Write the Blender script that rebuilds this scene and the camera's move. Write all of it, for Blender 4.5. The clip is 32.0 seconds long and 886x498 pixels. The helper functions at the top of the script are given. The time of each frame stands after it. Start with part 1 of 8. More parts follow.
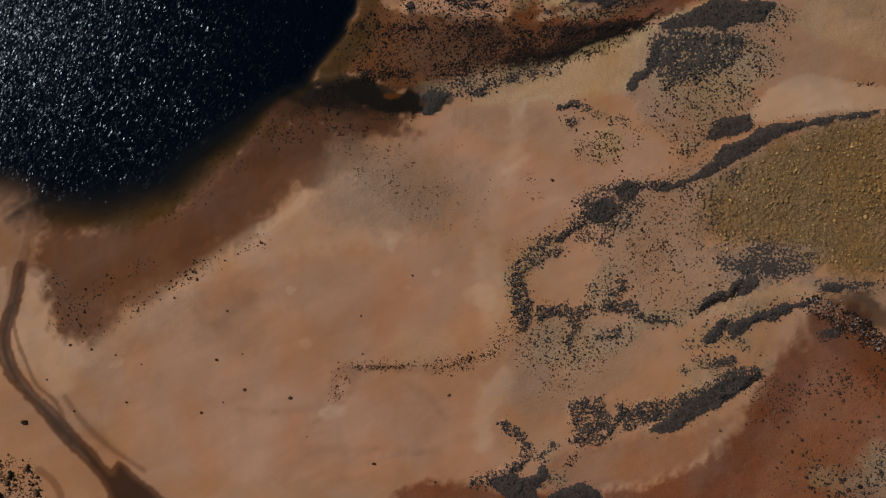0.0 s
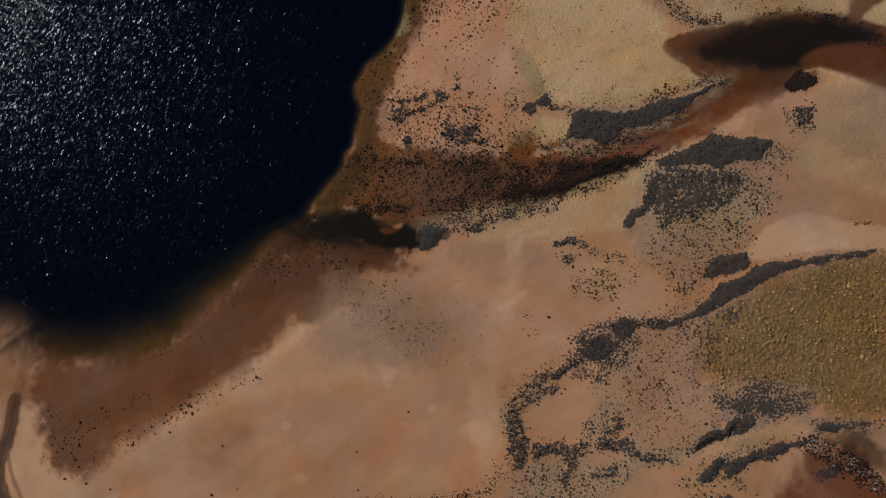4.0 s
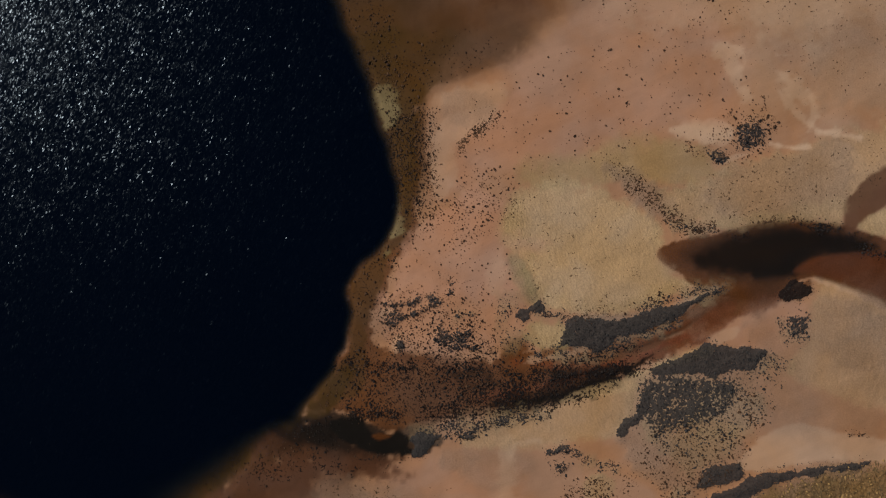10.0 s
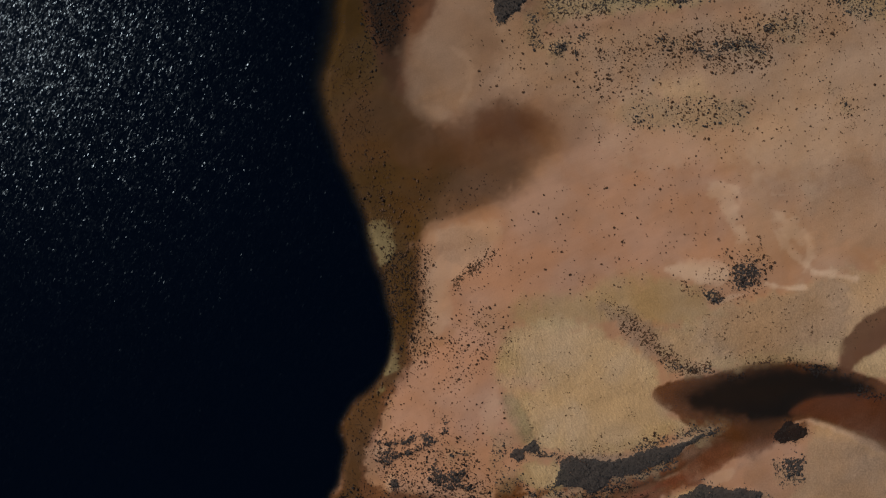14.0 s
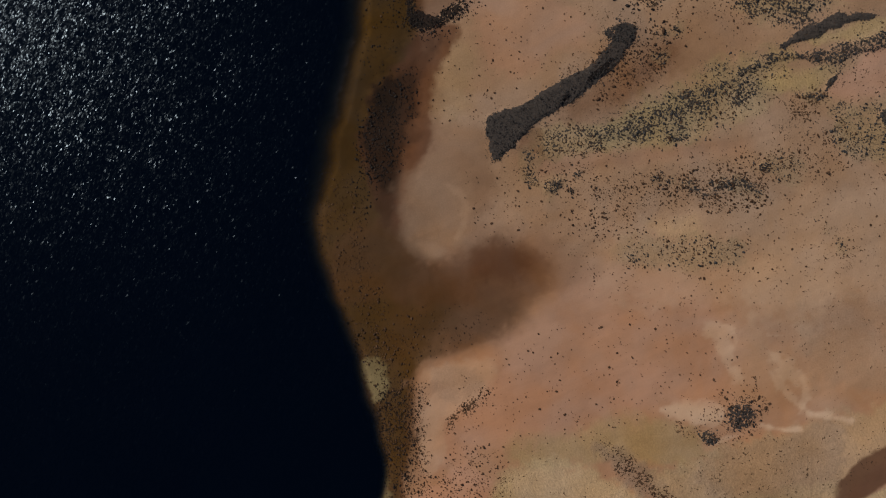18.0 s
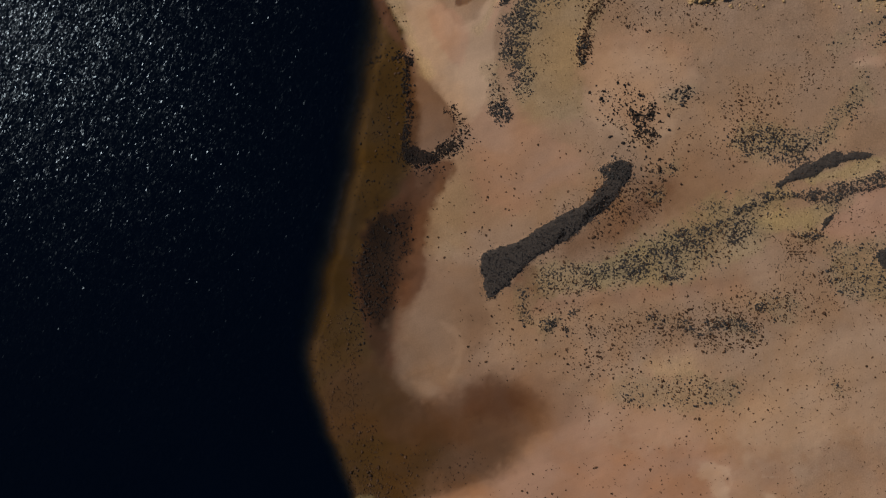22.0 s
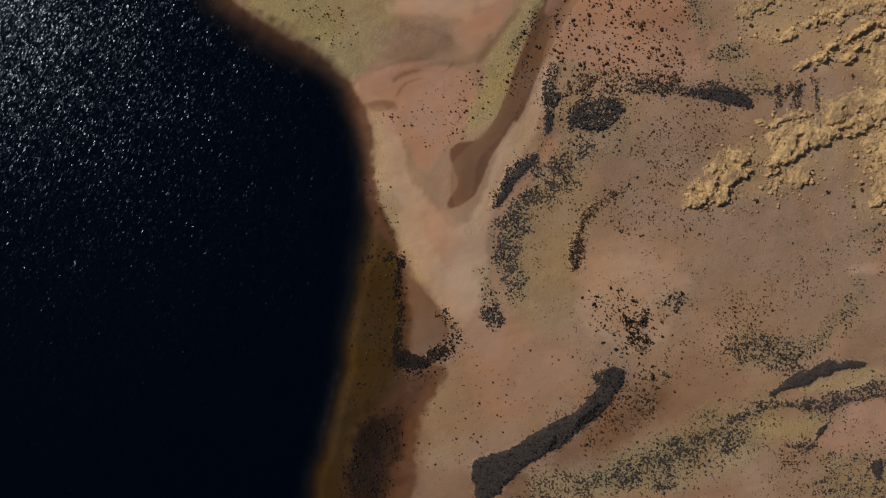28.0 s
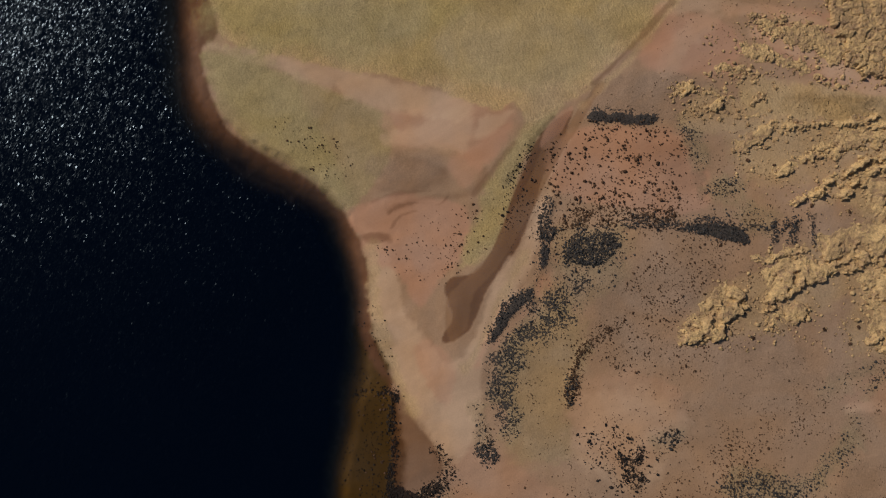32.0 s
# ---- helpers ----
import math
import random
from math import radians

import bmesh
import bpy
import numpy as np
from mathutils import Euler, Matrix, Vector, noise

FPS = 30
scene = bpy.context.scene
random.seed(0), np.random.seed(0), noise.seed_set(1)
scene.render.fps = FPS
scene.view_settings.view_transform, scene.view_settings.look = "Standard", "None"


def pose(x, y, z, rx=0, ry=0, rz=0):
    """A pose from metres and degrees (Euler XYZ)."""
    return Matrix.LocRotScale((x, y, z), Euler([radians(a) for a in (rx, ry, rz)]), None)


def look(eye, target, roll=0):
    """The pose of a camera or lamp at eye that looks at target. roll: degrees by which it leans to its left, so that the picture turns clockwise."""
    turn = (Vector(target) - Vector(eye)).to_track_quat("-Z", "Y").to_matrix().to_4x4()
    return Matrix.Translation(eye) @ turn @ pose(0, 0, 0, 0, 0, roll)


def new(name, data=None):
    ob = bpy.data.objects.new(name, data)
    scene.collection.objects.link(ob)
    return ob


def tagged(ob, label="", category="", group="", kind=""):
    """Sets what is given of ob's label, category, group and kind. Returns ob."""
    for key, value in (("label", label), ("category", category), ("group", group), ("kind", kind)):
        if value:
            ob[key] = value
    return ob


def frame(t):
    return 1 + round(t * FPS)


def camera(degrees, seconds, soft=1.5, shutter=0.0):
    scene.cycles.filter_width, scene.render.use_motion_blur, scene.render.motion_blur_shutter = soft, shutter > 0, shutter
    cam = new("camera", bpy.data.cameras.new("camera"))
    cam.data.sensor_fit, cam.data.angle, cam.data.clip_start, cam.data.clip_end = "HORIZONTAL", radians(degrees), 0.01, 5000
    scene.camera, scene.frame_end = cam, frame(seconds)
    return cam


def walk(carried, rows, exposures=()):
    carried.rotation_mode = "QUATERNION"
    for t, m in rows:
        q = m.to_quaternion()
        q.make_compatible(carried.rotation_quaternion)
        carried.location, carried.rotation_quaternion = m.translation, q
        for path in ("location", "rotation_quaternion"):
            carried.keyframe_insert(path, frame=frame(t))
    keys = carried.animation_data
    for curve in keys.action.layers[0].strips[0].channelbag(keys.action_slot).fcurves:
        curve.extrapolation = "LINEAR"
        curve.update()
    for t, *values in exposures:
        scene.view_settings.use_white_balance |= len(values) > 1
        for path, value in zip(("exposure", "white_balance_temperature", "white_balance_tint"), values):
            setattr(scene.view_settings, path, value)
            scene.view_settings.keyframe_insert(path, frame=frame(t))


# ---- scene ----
cam = camera(70, 32.0, soft=1.2)
walk(cam, [
    (0, pose(0.000, -0.000, 111.967, 0.850, 1.517, -0.678)),
    (4, pose(0.746, 23.610, 112.090, 0.984, 1.429, -0.508)),
    (8, pose(1.549, 47.458, 112.204, 1.118, 1.342, -0.339)),
    (12, pose(2.379, 71.462, 112.309, 1.252, 1.255, -0.169)),
    (16, pose(3.210, 95.539, 112.403, 1.385, 1.167, 0.000)),
    (20, pose(4.012, 119.605, 112.489, 1.519, 1.080, 0.169)),
    (24, pose(4.758, 143.578, 112.564, 1.653, 0.993, 0.339)),
    (28, pose(5.420, 167.375, 112.630, 1.787, 0.905, 0.508)),
    (32, pose(5.968, 190.912, 112.687, 1.921, 0.818, 0.678)),
], exposures=[(0, -0.15), (32, -0.15)])

# world, sun
SUN_EL, SUN_AZ = radians(40), math.atan2(-0.87, 0.49)
world = bpy.data.worlds.new("world")
scene.world = world
world.use_nodes = True
wt = world.node_tree
sky = wt.nodes.new("ShaderNodeTexSky")
sky.sky_type, sky.sun_disc = "NISHITA", False
sky.sun_elevation, sky.sun_rotation = SUN_EL, SUN_AZ
wt.nodes["Background"].inputs["Strength"].default_value = 0.045
wt.links.new(sky.outputs[0], wt.nodes["Background"].inputs["Color"])
sun = new("sun", bpy.data.lights.new("sun", "SUN"))
sun.data.energy, sun.data.angle, sun.data.color = 3.2, radians(0.5), (1.0, 0.90, 0.76)
sun.matrix_world = look((math.sin(SUN_AZ) * math.cos(SUN_EL) * 400, 90 + math.cos(SUN_AZ) * math.cos(SUN_EL) * 400,
                         math.sin(SUN_EL) * 400), (0, 90, 0))


# ---------------------------------------------------------------- materials
class Nodes:
    """Short hand for building a node tree."""

    def __init__(self, name):
        self.mat = bpy.data.materials.new(name)
        self.mat.use_nodes = True
        self.tree = self.mat.node_tree
        self.tree.nodes.clear()
        self.out = self.add("ShaderNodeOutputMaterial")

    def add(self, kind, **values):
        n = self.tree.nodes.new(kind)
        for k, v in values.items():
            setattr(n, k, v)
        return n

    def put(self, socket, value):
        if isinstance(value, bpy.types.NodeSocket):
            self.tree.links.new(value, socket)
        else:
            socket.default_value = value

    def math(self, op, a, b=0.0, clamp=False):
        n = self.add("ShaderNodeMath", operation=op, use_clamp=clamp)
        self.put(n.inputs[0], a)
        self.put(n.inputs[1], b)
        return n.outputs[0]

    def scale(self, vec, s):
        n = self.add("ShaderNodeVectorMath", operation="SCALE")
        self.put(n.inputs[0], vec)
        self.put(n.inputs["Scale"], s)
        return n.outputs[0]

    def plus(self, a, b):
        n = self.add("ShaderNodeVectorMath", operation="ADD")
        self.put(n.inputs[0], a)
        self.put(n.inputs[1], b)
        return n.outputs[0]

    def mix(self, fac, a, b):
        n = self.add("ShaderNodeMix", data_type="RGBA")
        self.put(n.inputs[0], fac)
        self.put(n.inputs[6], a)
        self.put(n.inputs[7], b)
        return n.outputs[2]

    def attr(self, name):
        return self.add("ShaderNodeAttribute", attribute_name=name).outputs["Fac"]

    def where(self):
        return self.add("ShaderNodeNewGeometry").outputs["Position"]

    def noise(self, vec, size, detail=4.0, rough=0.55, warp=0.0):
        n = self.add("ShaderNodeTexNoise")
        self.put(n.inputs["Vector"], vec)
        n.inputs["Scale"].default_value, n.inputs["Detail"].default_value = 1.0 / size, detail
        n.inputs["Roughness"].default_value, n.inputs["Distortion"].default_value = rough, warp
        return n.outputs["Fac"]

    def cells(self, vec, size, feature="F1"):
        n = self.add("ShaderNodeTexVoronoi", feature=feature)
        self.put(n.inputs["Vector"], vec)
        n.inputs["Scale"].default_value = 1.0 / size
        return n

    def span(self, x, a, b, lo=0.0, hi=1.0):
        n = self.add("ShaderNodeMapRange", interpolation_type="SMOOTHSTEP")
        for i, v in enumerate((x, a, b, lo, hi)):
            self.put(n.inputs[i], v)
        return n.outputs[0]

    def bump(self, height, depth, strength=1.0, before=None):
        n = self.add("ShaderNodeBump")
        n.inputs["Strength"].default_value, n.inputs["Distance"].default_value = strength, depth
        self.put(n.inputs["Height"], height)
        if before is not None:
            self.put(n.inputs["Normal"], before)
        return n.outputs[0]

    def surface(self, color, rough, normal=None, spec=0.25):
        b = self.add("ShaderNodeBsdfPrincipled")
        self.put(b.inputs["Base Color"], color)
        self.put(b.inputs["Roughness"], rough)
        b.inputs["Specular IOR Level"].default_value = spec
        if normal is not None:
            self.put(b.inputs["Normal"], normal)
        self.tree.links.new(b.outputs[0], self.out.inputs[0])
        return self.mat


# base colours of the kinds of ground; wet and dark also paint a few shadows
SOIL = {
    "sand": (0.395, 0.213, 0.122),
    "tan": (0.345, 0.222, 0.143),
    "pale": (0.56, 0.375, 0.25),
    "pink": (0.465, 0.252, 0.165),
    "wet": (0.120, 0.051, 0.026),
    "rust": (0.118, 0.044, 0.017),
    "ochre": (0.076, 0.040, 0.011),
    "straw": (0.468, 0.325, 0.172),
    "tussock": (0.218, 0.134, 0.058),
    "olive": (0.335, 0.272, 0.125),
    "grey": (0.28, 0.19, 0.135),
    "dark": (0.008, 0.007, 0.006),
    "red": (0.18, 0.058, 0.028),
}


GRAVEL = {"slate_grit": (0.045, 0.0425, 0.043), "brown_grit": (0.075, 0.044, 0.027), "black_grit": (0.014, 0.011, 0.011), "grass_grit": (0.17, 0.115, 0.058)}


def ground_material():
    n = Nodes("ground")
    p = n.where()
    total = None
    for kind, rgb in SOIL.items():
        term = n.scale(rgb, n.attr(kind))
        total = term if total is None else n.plus(total, term)
    broad = n.noise(p, 14.0, 3, 0.5, 0.6)
    mid = n.noise(p, 2.2, 4, 0.6)
    fine = n.noise(p, 0.30, 3, 0.7)
    stony = n.math("ADD", n.math("ADD", n.attr("grey"), n.attr("straw")), n.math("ADD", n.attr("olive"), n.attr("tussock")))
    stony = n.math("ADD", stony, n.math("ADD", n.attr("red"), n.attr("rust")), True)
    coarse = n.math("ADD", n.math("MULTIPLY", stony, 0.7), n.math("ADD", 0.12, n.math("MULTIPLY", n.attr("tan"), 0.22)))
    tone = n.span(broad, 0.25, 0.75, 0.90, 1.09)
    tone = n.math("ADD", tone, n.math("MULTIPLY", coarse, n.span(mid, 0.2, 0.8, -0.13, 0.13)))
    tone = n.math("ADD", tone, n.math("MULTIPLY", coarse, n.span(fine, 0.2, 0.8, -0.27, 0.27)))
    total = n.scale(total, tone)
    drift = n.add("ShaderNodeMapping")
    n.put(drift.inputs["Vector"], p)
    drift.inputs["Rotation"].default_value = (0, 0, radians(-24))
    comb = n.add("ShaderNodeMapping")
    n.put(comb.inputs["Vector"], drift.outputs[0])
    comb.inputs["Scale"].default_value = (0.22, 1.0, 1.0)
    total = n.scale(total, n.span(n.noise(comb.outputs[0], 3.2, 4, 0.6, 0.5), 0.25, 0.75, 0.94, 1.055))
    # broad patches leaning to grey-beige and to orange
    lean = n.noise(n.plus(p, (31.0, 7.0, 0.0)), 12.0, 3, 0.5, 0.4)
    tint = n.add("ShaderNodeHueSaturation")
    n.put(tint.inputs["Saturation"], n.span(lean, 0.3, 0.7, 0.90, 1.08))
    n.put(tint.inputs["Color"], total)
    total = tint.outputs[0]
    # gravel: dark grit that thins out into single specks
    speck = n.math("ADD", n.math("MULTIPLY", n.noise(p, 0.44, 2.5, 0.6), 0.7), n.math("MULTIPLY", n.noise(p, 2.0, 2.0, 0.5), 0.3))
    grit = 0.0
    for kind, rgb in GRAVEL.items():
        much = n.attr(kind)
        limit = n.math("SUBTRACT", 0.68, n.math("MULTIPLY", much, 0.36))
        cov = n.math("MULTIPLY", n.span(n.math("SUBTRACT", speck, limit), -0.015, 0.03), n.span(much, 0.01, 0.06))
        total = n.mix(n.math("MULTIPLY", cov, 0.93), total, n.scale(rgb, n.span(fine, 0.25, 0.75, 0.7, 1.35)))
        grit = n.math("MAXIMUM", grit, cov)
    # relief
    damp = n.math("ADD", n.math("ADD", n.attr("wet"), n.attr("dark")), n.math("MULTIPLY", n.attr("ochre"), 0.6), True)
    rough = n.math("SUBTRACT", 0.95, n.math("MULTIPLY", damp, 0.12))
    hgt = n.math("MULTIPLY", coarse, n.math("ADD", n.math("MULTIPLY", mid, 0.4), n.math("MULTIPLY", fine, 0.75)))
    hgt = n.math("ADD", hgt, n.math("MULTIPLY", grit, n.math("ADD", 0.25, n.math("MULTIPLY", fine, 0.5))))
    tuft = n.math("ADD", n.math("ADD", n.attr("straw"), n.math("MULTIPLY", n.attr("tussock"), 2.0)), n.math("MULTIPLY", n.attr("olive"), 0.6))
    blade = n.add("ShaderNodeMapping")
    n.put(blade.inputs["Vector"], p)
    blade.inputs["Rotation"].default_value = (0, 0, radians(52))
    sweep = n.add("ShaderNodeMapping")
    n.put(sweep.inputs["Vector"], blade.outputs[0])
    sweep.inputs["Scale"].default_value = (0.45, 1.0, 1.0)
    lump = n.math("ADD", n.noise(sweep.outputs[0], 0.40, 3.0, 0.65), n.math("MULTIPLY", mid, 0.25))
    hgt = n.math("SUBTRACT", hgt, n.math("MULTIPLY", n.math("MULTIPLY", lump, tuft), 1.3))
    return n.surface(total, rough, n.bump(hgt, 0.22, 0.8), 0.06)


def water_material():
    n = Nodes("sea_water")
    p = n.where()
    turn = n.add("ShaderNodeMapping")
    n.put(turn.inputs["Vector"], p)
    turn.inputs["Rotation"].default_value = (0, 0, radians(-63))
    draw = n.add("ShaderNodeMapping")
    n.put(draw.inputs["Vector"], turn.outputs[0])
    draw.inputs["Scale"].default_value = (0.42, 1.0, 1.0)
    q = draw.outputs[0]
    deep = n.attr("depth")
    # wavelets: long narrow facets, each leaning its own way, on longer swells
    lean = None
    for size, amount in ((0.15, 0.122), (0.34, 0.099), (3.5, 0.013)):
        own = n.cells(n.plus(q, (size * 31.0, size * 17.0, 0.0)), size).outputs["Color"]
        for turn_of in range(3):
            dice = n.add("ShaderNodeTexWhiteNoise", noise_dimensions="4D")
            n.put(dice.inputs["Vector"], n.scale(own, 91.7))
            dice.inputs["W"].default_value = 3.1 + 7.7 * turn_of
            term = n.scale(n.plus(dice.outputs["Color"], (-0.5, -0.5, -0.5)), amount)
            lean = term if lean is None else n.plus(lean, term)
    flat = n.add("ShaderNodeVectorMath", operation="MULTIPLY")
    n.put(flat.inputs[0], n.scale(lean, n.span(deep, 0.2, 0.9)))
    flat.inputs[1].default_value = (1.0, 1.0, 0.0)
    unit = n.add("ShaderNodeVectorMath", operation="NORMALIZE")
    n.put(unit.inputs[0], n.plus(flat.outputs[0], (0.0, 0.0, 1.0)))
    ripple = unit.outputs[0]
    body = n.add("ShaderNodeBsdfDiffuse")
    blue = n.mix(n.noise(p, 25.0, 3), (0.0003, 0.0018, 0.0058, 1), (0.0005, 0.0024, 0.0074, 1))
    n.put(body.inputs[0], n.mix(n.span(deep, 0.35, 1.0), (0.012, 0.0145, 0.017, 1), blue))
    clear = n.add("ShaderNodeBsdfTransparent")
    low = n.add("ShaderNodeMixShader")
    n.put(low.inputs[0], deep)
    n.tree.links.new(clear.outputs[0], low.inputs[1])
    n.tree.links.new(body.outputs[0], low.inputs[2])
    gloss = n.add("ShaderNodeBsdfGlossy")
    gloss.inputs["Roughness"].default_value = 0.19
    gloss.inputs["Color"].default_value = (0.155, 0.20, 0.255, 1)
    n.put(gloss.inputs["Normal"], ripple)
    face = n.add("ShaderNodeLayerWeight").outputs["Facing"]
    shine = n.math("ADD", 0.02, n.math("MULTIPLY", n.math("POWER", face, 5.0), 0.98))
    top = n.add("ShaderNodeMixShader")
    n.put(top.inputs[0], shine)
    n.tree.links.new(low.outputs[0], top.inputs[1])
    n.tree.links.new(gloss.outputs[0], top.inputs[2])
    n.tree.links.new(top.outputs[0], n.out.inputs[0])
    return n.mat


def stone_material(name, a, b):
    n = Nodes(name)
    p = n.where()
    isle = n.add("ShaderNodeNewGeometry").outputs["Random Per Island"]
    own = n.add("ShaderNodeObjectInfo").outputs["Random"]
    pick = n.math("FRACT", n.math("ADD", isle, own))
    col = n.mix(pick, a, b)
    fine = n.noise(p, 0.18, 4, 0.7)
    col = n.scale(col, n.span(fine, 0.2, 0.8, 0.7, 1.35))
    return n.surface(col, 0.9, n.bump(fine, 0.08, 0.8), 0.2)


def ledge_material():
    n = Nodes("ochre_rock")
    p = n.where()
    broad, mid, fine = n.noise(p, 4.0, 4, 0.6), n.noise(p, 0.8, 5, 0.7), n.noise(p, 0.16, 3, 0.7)
    col = n.mix(n.span(broad, 0.3, 0.7), (0.66, 0.455, 0.225, 1), (0.45, 0.30, 0.165, 1))
    pit = n.span(n.noise(p, 0.45, 3, 0.65), 0.30, 0.42, 0.62, 1.0)
    col = n.scale(n.scale(col, pit), n.math("ADD", n.span(mid, 0.2, 0.8, 0.72, 1.22), n.span(fine, 0.2, 0.8, -0.2, 0.2)))
    soil = n.span(n.noise(p, 1.5, 5, 0.7, 0.5), 0.50, 0.62)
    col = n.mix(n.math("MULTIPLY", soil, 0.8), col, n.scale((0.31, 0.20, 0.125), n.span(fine, 0.2, 0.8, 0.75, 1.25)))
    return n.surface(col, 0.95, n.bump(n.math("ADD", mid, n.math("MULTIPLY", fine, 0.6)), 0.3, 0.9), 0.2)


def brown_water_material():
    n = Nodes("brown_water")
    p = n.where()
    silt = n.add("ShaderNodeBsdfDiffuse")
    n.put(silt.inputs[0], n.mix(n.noise(p, 3.0, 3), (0.020, 0.011, 0.006, 1), (0.045, 0.026, 0.016, 1)))
    clear = n.add("ShaderNodeBsdfTransparent")
    low = n.add("ShaderNodeMixShader")
    n.put(low.inputs[0], n.attr("depth"))
    n.tree.links.new(clear.outputs[0], low.inputs[1])
    n.tree.links.new(silt.outputs[0], low.inputs[2])
    gloss = n.add("ShaderNodeBsdfGlossy")
    gloss.inputs["Roughness"].default_value = 0.05
    top = n.add("ShaderNodeMixShader")
    n.put(top.inputs[0], 0.02)
    n.tree.links.new(low.outputs[0], top.inputs[1])
    n.tree.links.new(gloss.outputs[0], top.inputs[2])
    n.tree.links.new(top.outputs[0], n.out.inputs[0])
    return n.mat


BROWN = brown_water_material()
GROUND, WATER, LEDGE = ground_material(), water_material(), ledge_material()
STONE = {
    "slate": stone_material("slate_stone", (0.026, 0.0255, 0.0265, 1), (0.064, 0.060, 0.060, 1)),
    "brown": stone_material("brown_stone", (0.042, 0.023, 0.014, 1), (0.115, 0.064, 0.038, 1)),
    "black": stone_material("black_stone", (0.012, 0.010, 0.010, 1), (0.034, 0.028, 0.026, 1)),
    "ochre": stone_material("ochre_stone", (0.26, 0.17, 0.09, 1), (0.52, 0.36, 0.19, 1)),
    "grass": stone_material("dry_grass", (0.17, 0.105, 0.045, 1), (0.43, 0.275, 0.108, 1)),
    "grey": stone_material("grey_stone", (0.09, 0.075, 0.068, 1), (0.24, 0.20, 0.18, 1)),
}


# ---------------------------------------------------------------- curves and fields
def smooth(points, closed, steps=4):
    """A rounded line through the points."""
    q = np.array(points, float)
    k = len(q)
    out = []
    for i in range(k if closed else k - 1):
        if closed:
            a, b, c, d = q[i - 1], q[i], q[(i + 1) % k], q[(i + 2) % k]
        else:
            a, b, c, d = q[max(i - 1, 0)], q[i], q[i + 1], q[min(i + 2, k - 1)]
        for s in range(steps):
            u = s / steps
            out.append(0.5 * (2 * b + (c - a) * u + (2 * a - 5 * b + 4 * c - d) * u * u + (3 * b - a - 3 * c + d) * u ** 3))
    if not closed:
        out.append(q[-1])
    return np.array(out)


def away(px, py, line, closed):
    """Distance to a line; inside a closed one it is positive, outside negative."""
    best = np.full(px.shape, 1e9)
    odd = np.zeros(px.shape, bool)
    k = len(line)
    for i in range(k if closed else k - 1):
        (ax, ay), (bx, by) = line[i], line[(i + 1) % k]
        ex, ey = bx - ax, by - ay
        u = np.clip(((px - ax) * ex + (py - ay) * ey) / max(ex * ex + ey * ey, 1e-9), 0, 1)
        best = np.minimum(best, (px - ax - u * ex) ** 2 + (py - ay - u * ey) ** 2)
        if closed and ay != by:
            odd ^= ((ay > py) != (by > py)) & (px < (bx - ax) * (py - ay) / (by - ay) + ax)
    best = np.sqrt(best)
    return np.where(odd, best, -best) if closed else best


def step(x, a, b):
    u = np.clip((x - a) / (b - a), 0, 1)
    return u * u * (3 - 2 * u)


def lattice(px, py, size, seed):
    """Smooth noise of one size, -1 to 1."""
    r = np.random.RandomState(seed).uniform(-1, 1, (256, 256))
    gx, gy = px / size, py / size
    ix, iy = np.floor(gx).astype(int), np.floor(gy).astype(int)
    fx, fy = gx - ix, gy - iy
    fx, fy = fx * fx * (3 - 2 * fx), fy * fy * (3 - 2 * fy)
    a, b = r[ix % 256, iy % 256], r[(ix + 1) % 256, iy % 256]
    c, d = r[ix % 256, (iy + 1) % 256], r[(ix + 1) % 256, (iy + 1) % 256]
    return (a * (1 - fx) + b * fx) * (1 - fy) + (c * (1 - fx) + d * fx) * fy


def fractal(px, py, size, octaves, seed):
    out, amp = 0, 0.55
    for o in range(octaves):
        out, amp = out + amp * lattice(px + 17.3 * o, py - 9.1 * o, size / 2 ** o, seed + o), amp * 0.55
    return out


def lumps(px, py, size, seed):
    """Rounded lumps side by side: 1 on their tops, 0 in the joints."""
    rs = np.random.RandomState(seed)
    jx, jy = rs.uniform(0, 1, (128, 128)), rs.uniform(0, 1, (128, 128))
    gx, gy = px / size, py / size
    ix, iy = np.floor(gx).astype(int), np.floor(gy).astype(int)
    one, two = np.full(px.shape, 9.0), np.full(px.shape, 9.0)
    for di in (-1, 0, 1):
        for dj in (-1, 0, 1):
            cx, cy = ix + di, iy + dj
            d = np.hypot(cx + jx[cx % 128, cy % 128] - gx, cy + jy[cx % 128, cy % 128] - gy)
            two = np.minimum(two, np.maximum(one, d))
            one = np.minimum(one, d)
    return np.clip((two - one) * 2.2, 0, 1) ** 0.6


def blocky(px, py, size, seed):
    """One random value for each of many uneven cells."""
    rs = np.random.RandomState(seed)
    jx, jy, val = rs.uniform(0, 1, (3, 128, 128))
    gx, gy = px / size, py / size
    ix, iy = np.floor(gx).astype(int), np.floor(gy).astype(int)
    best, out = np.full(px.shape, 9.0), np.zeros(px.shape)
    for di in (-1, 0, 1):
        for dj in (-1, 0, 1):
            cx, cy = ix + di, iy + dj
            d = np.hypot(cx + jx[cx % 128, cy % 128] - gx, cy + jy[cx % 128, cy % 128] - gy)
            out = np.where(d < best, val[cx % 128, cy % 128], out)
            best = np.minimum(best, d)
    return out


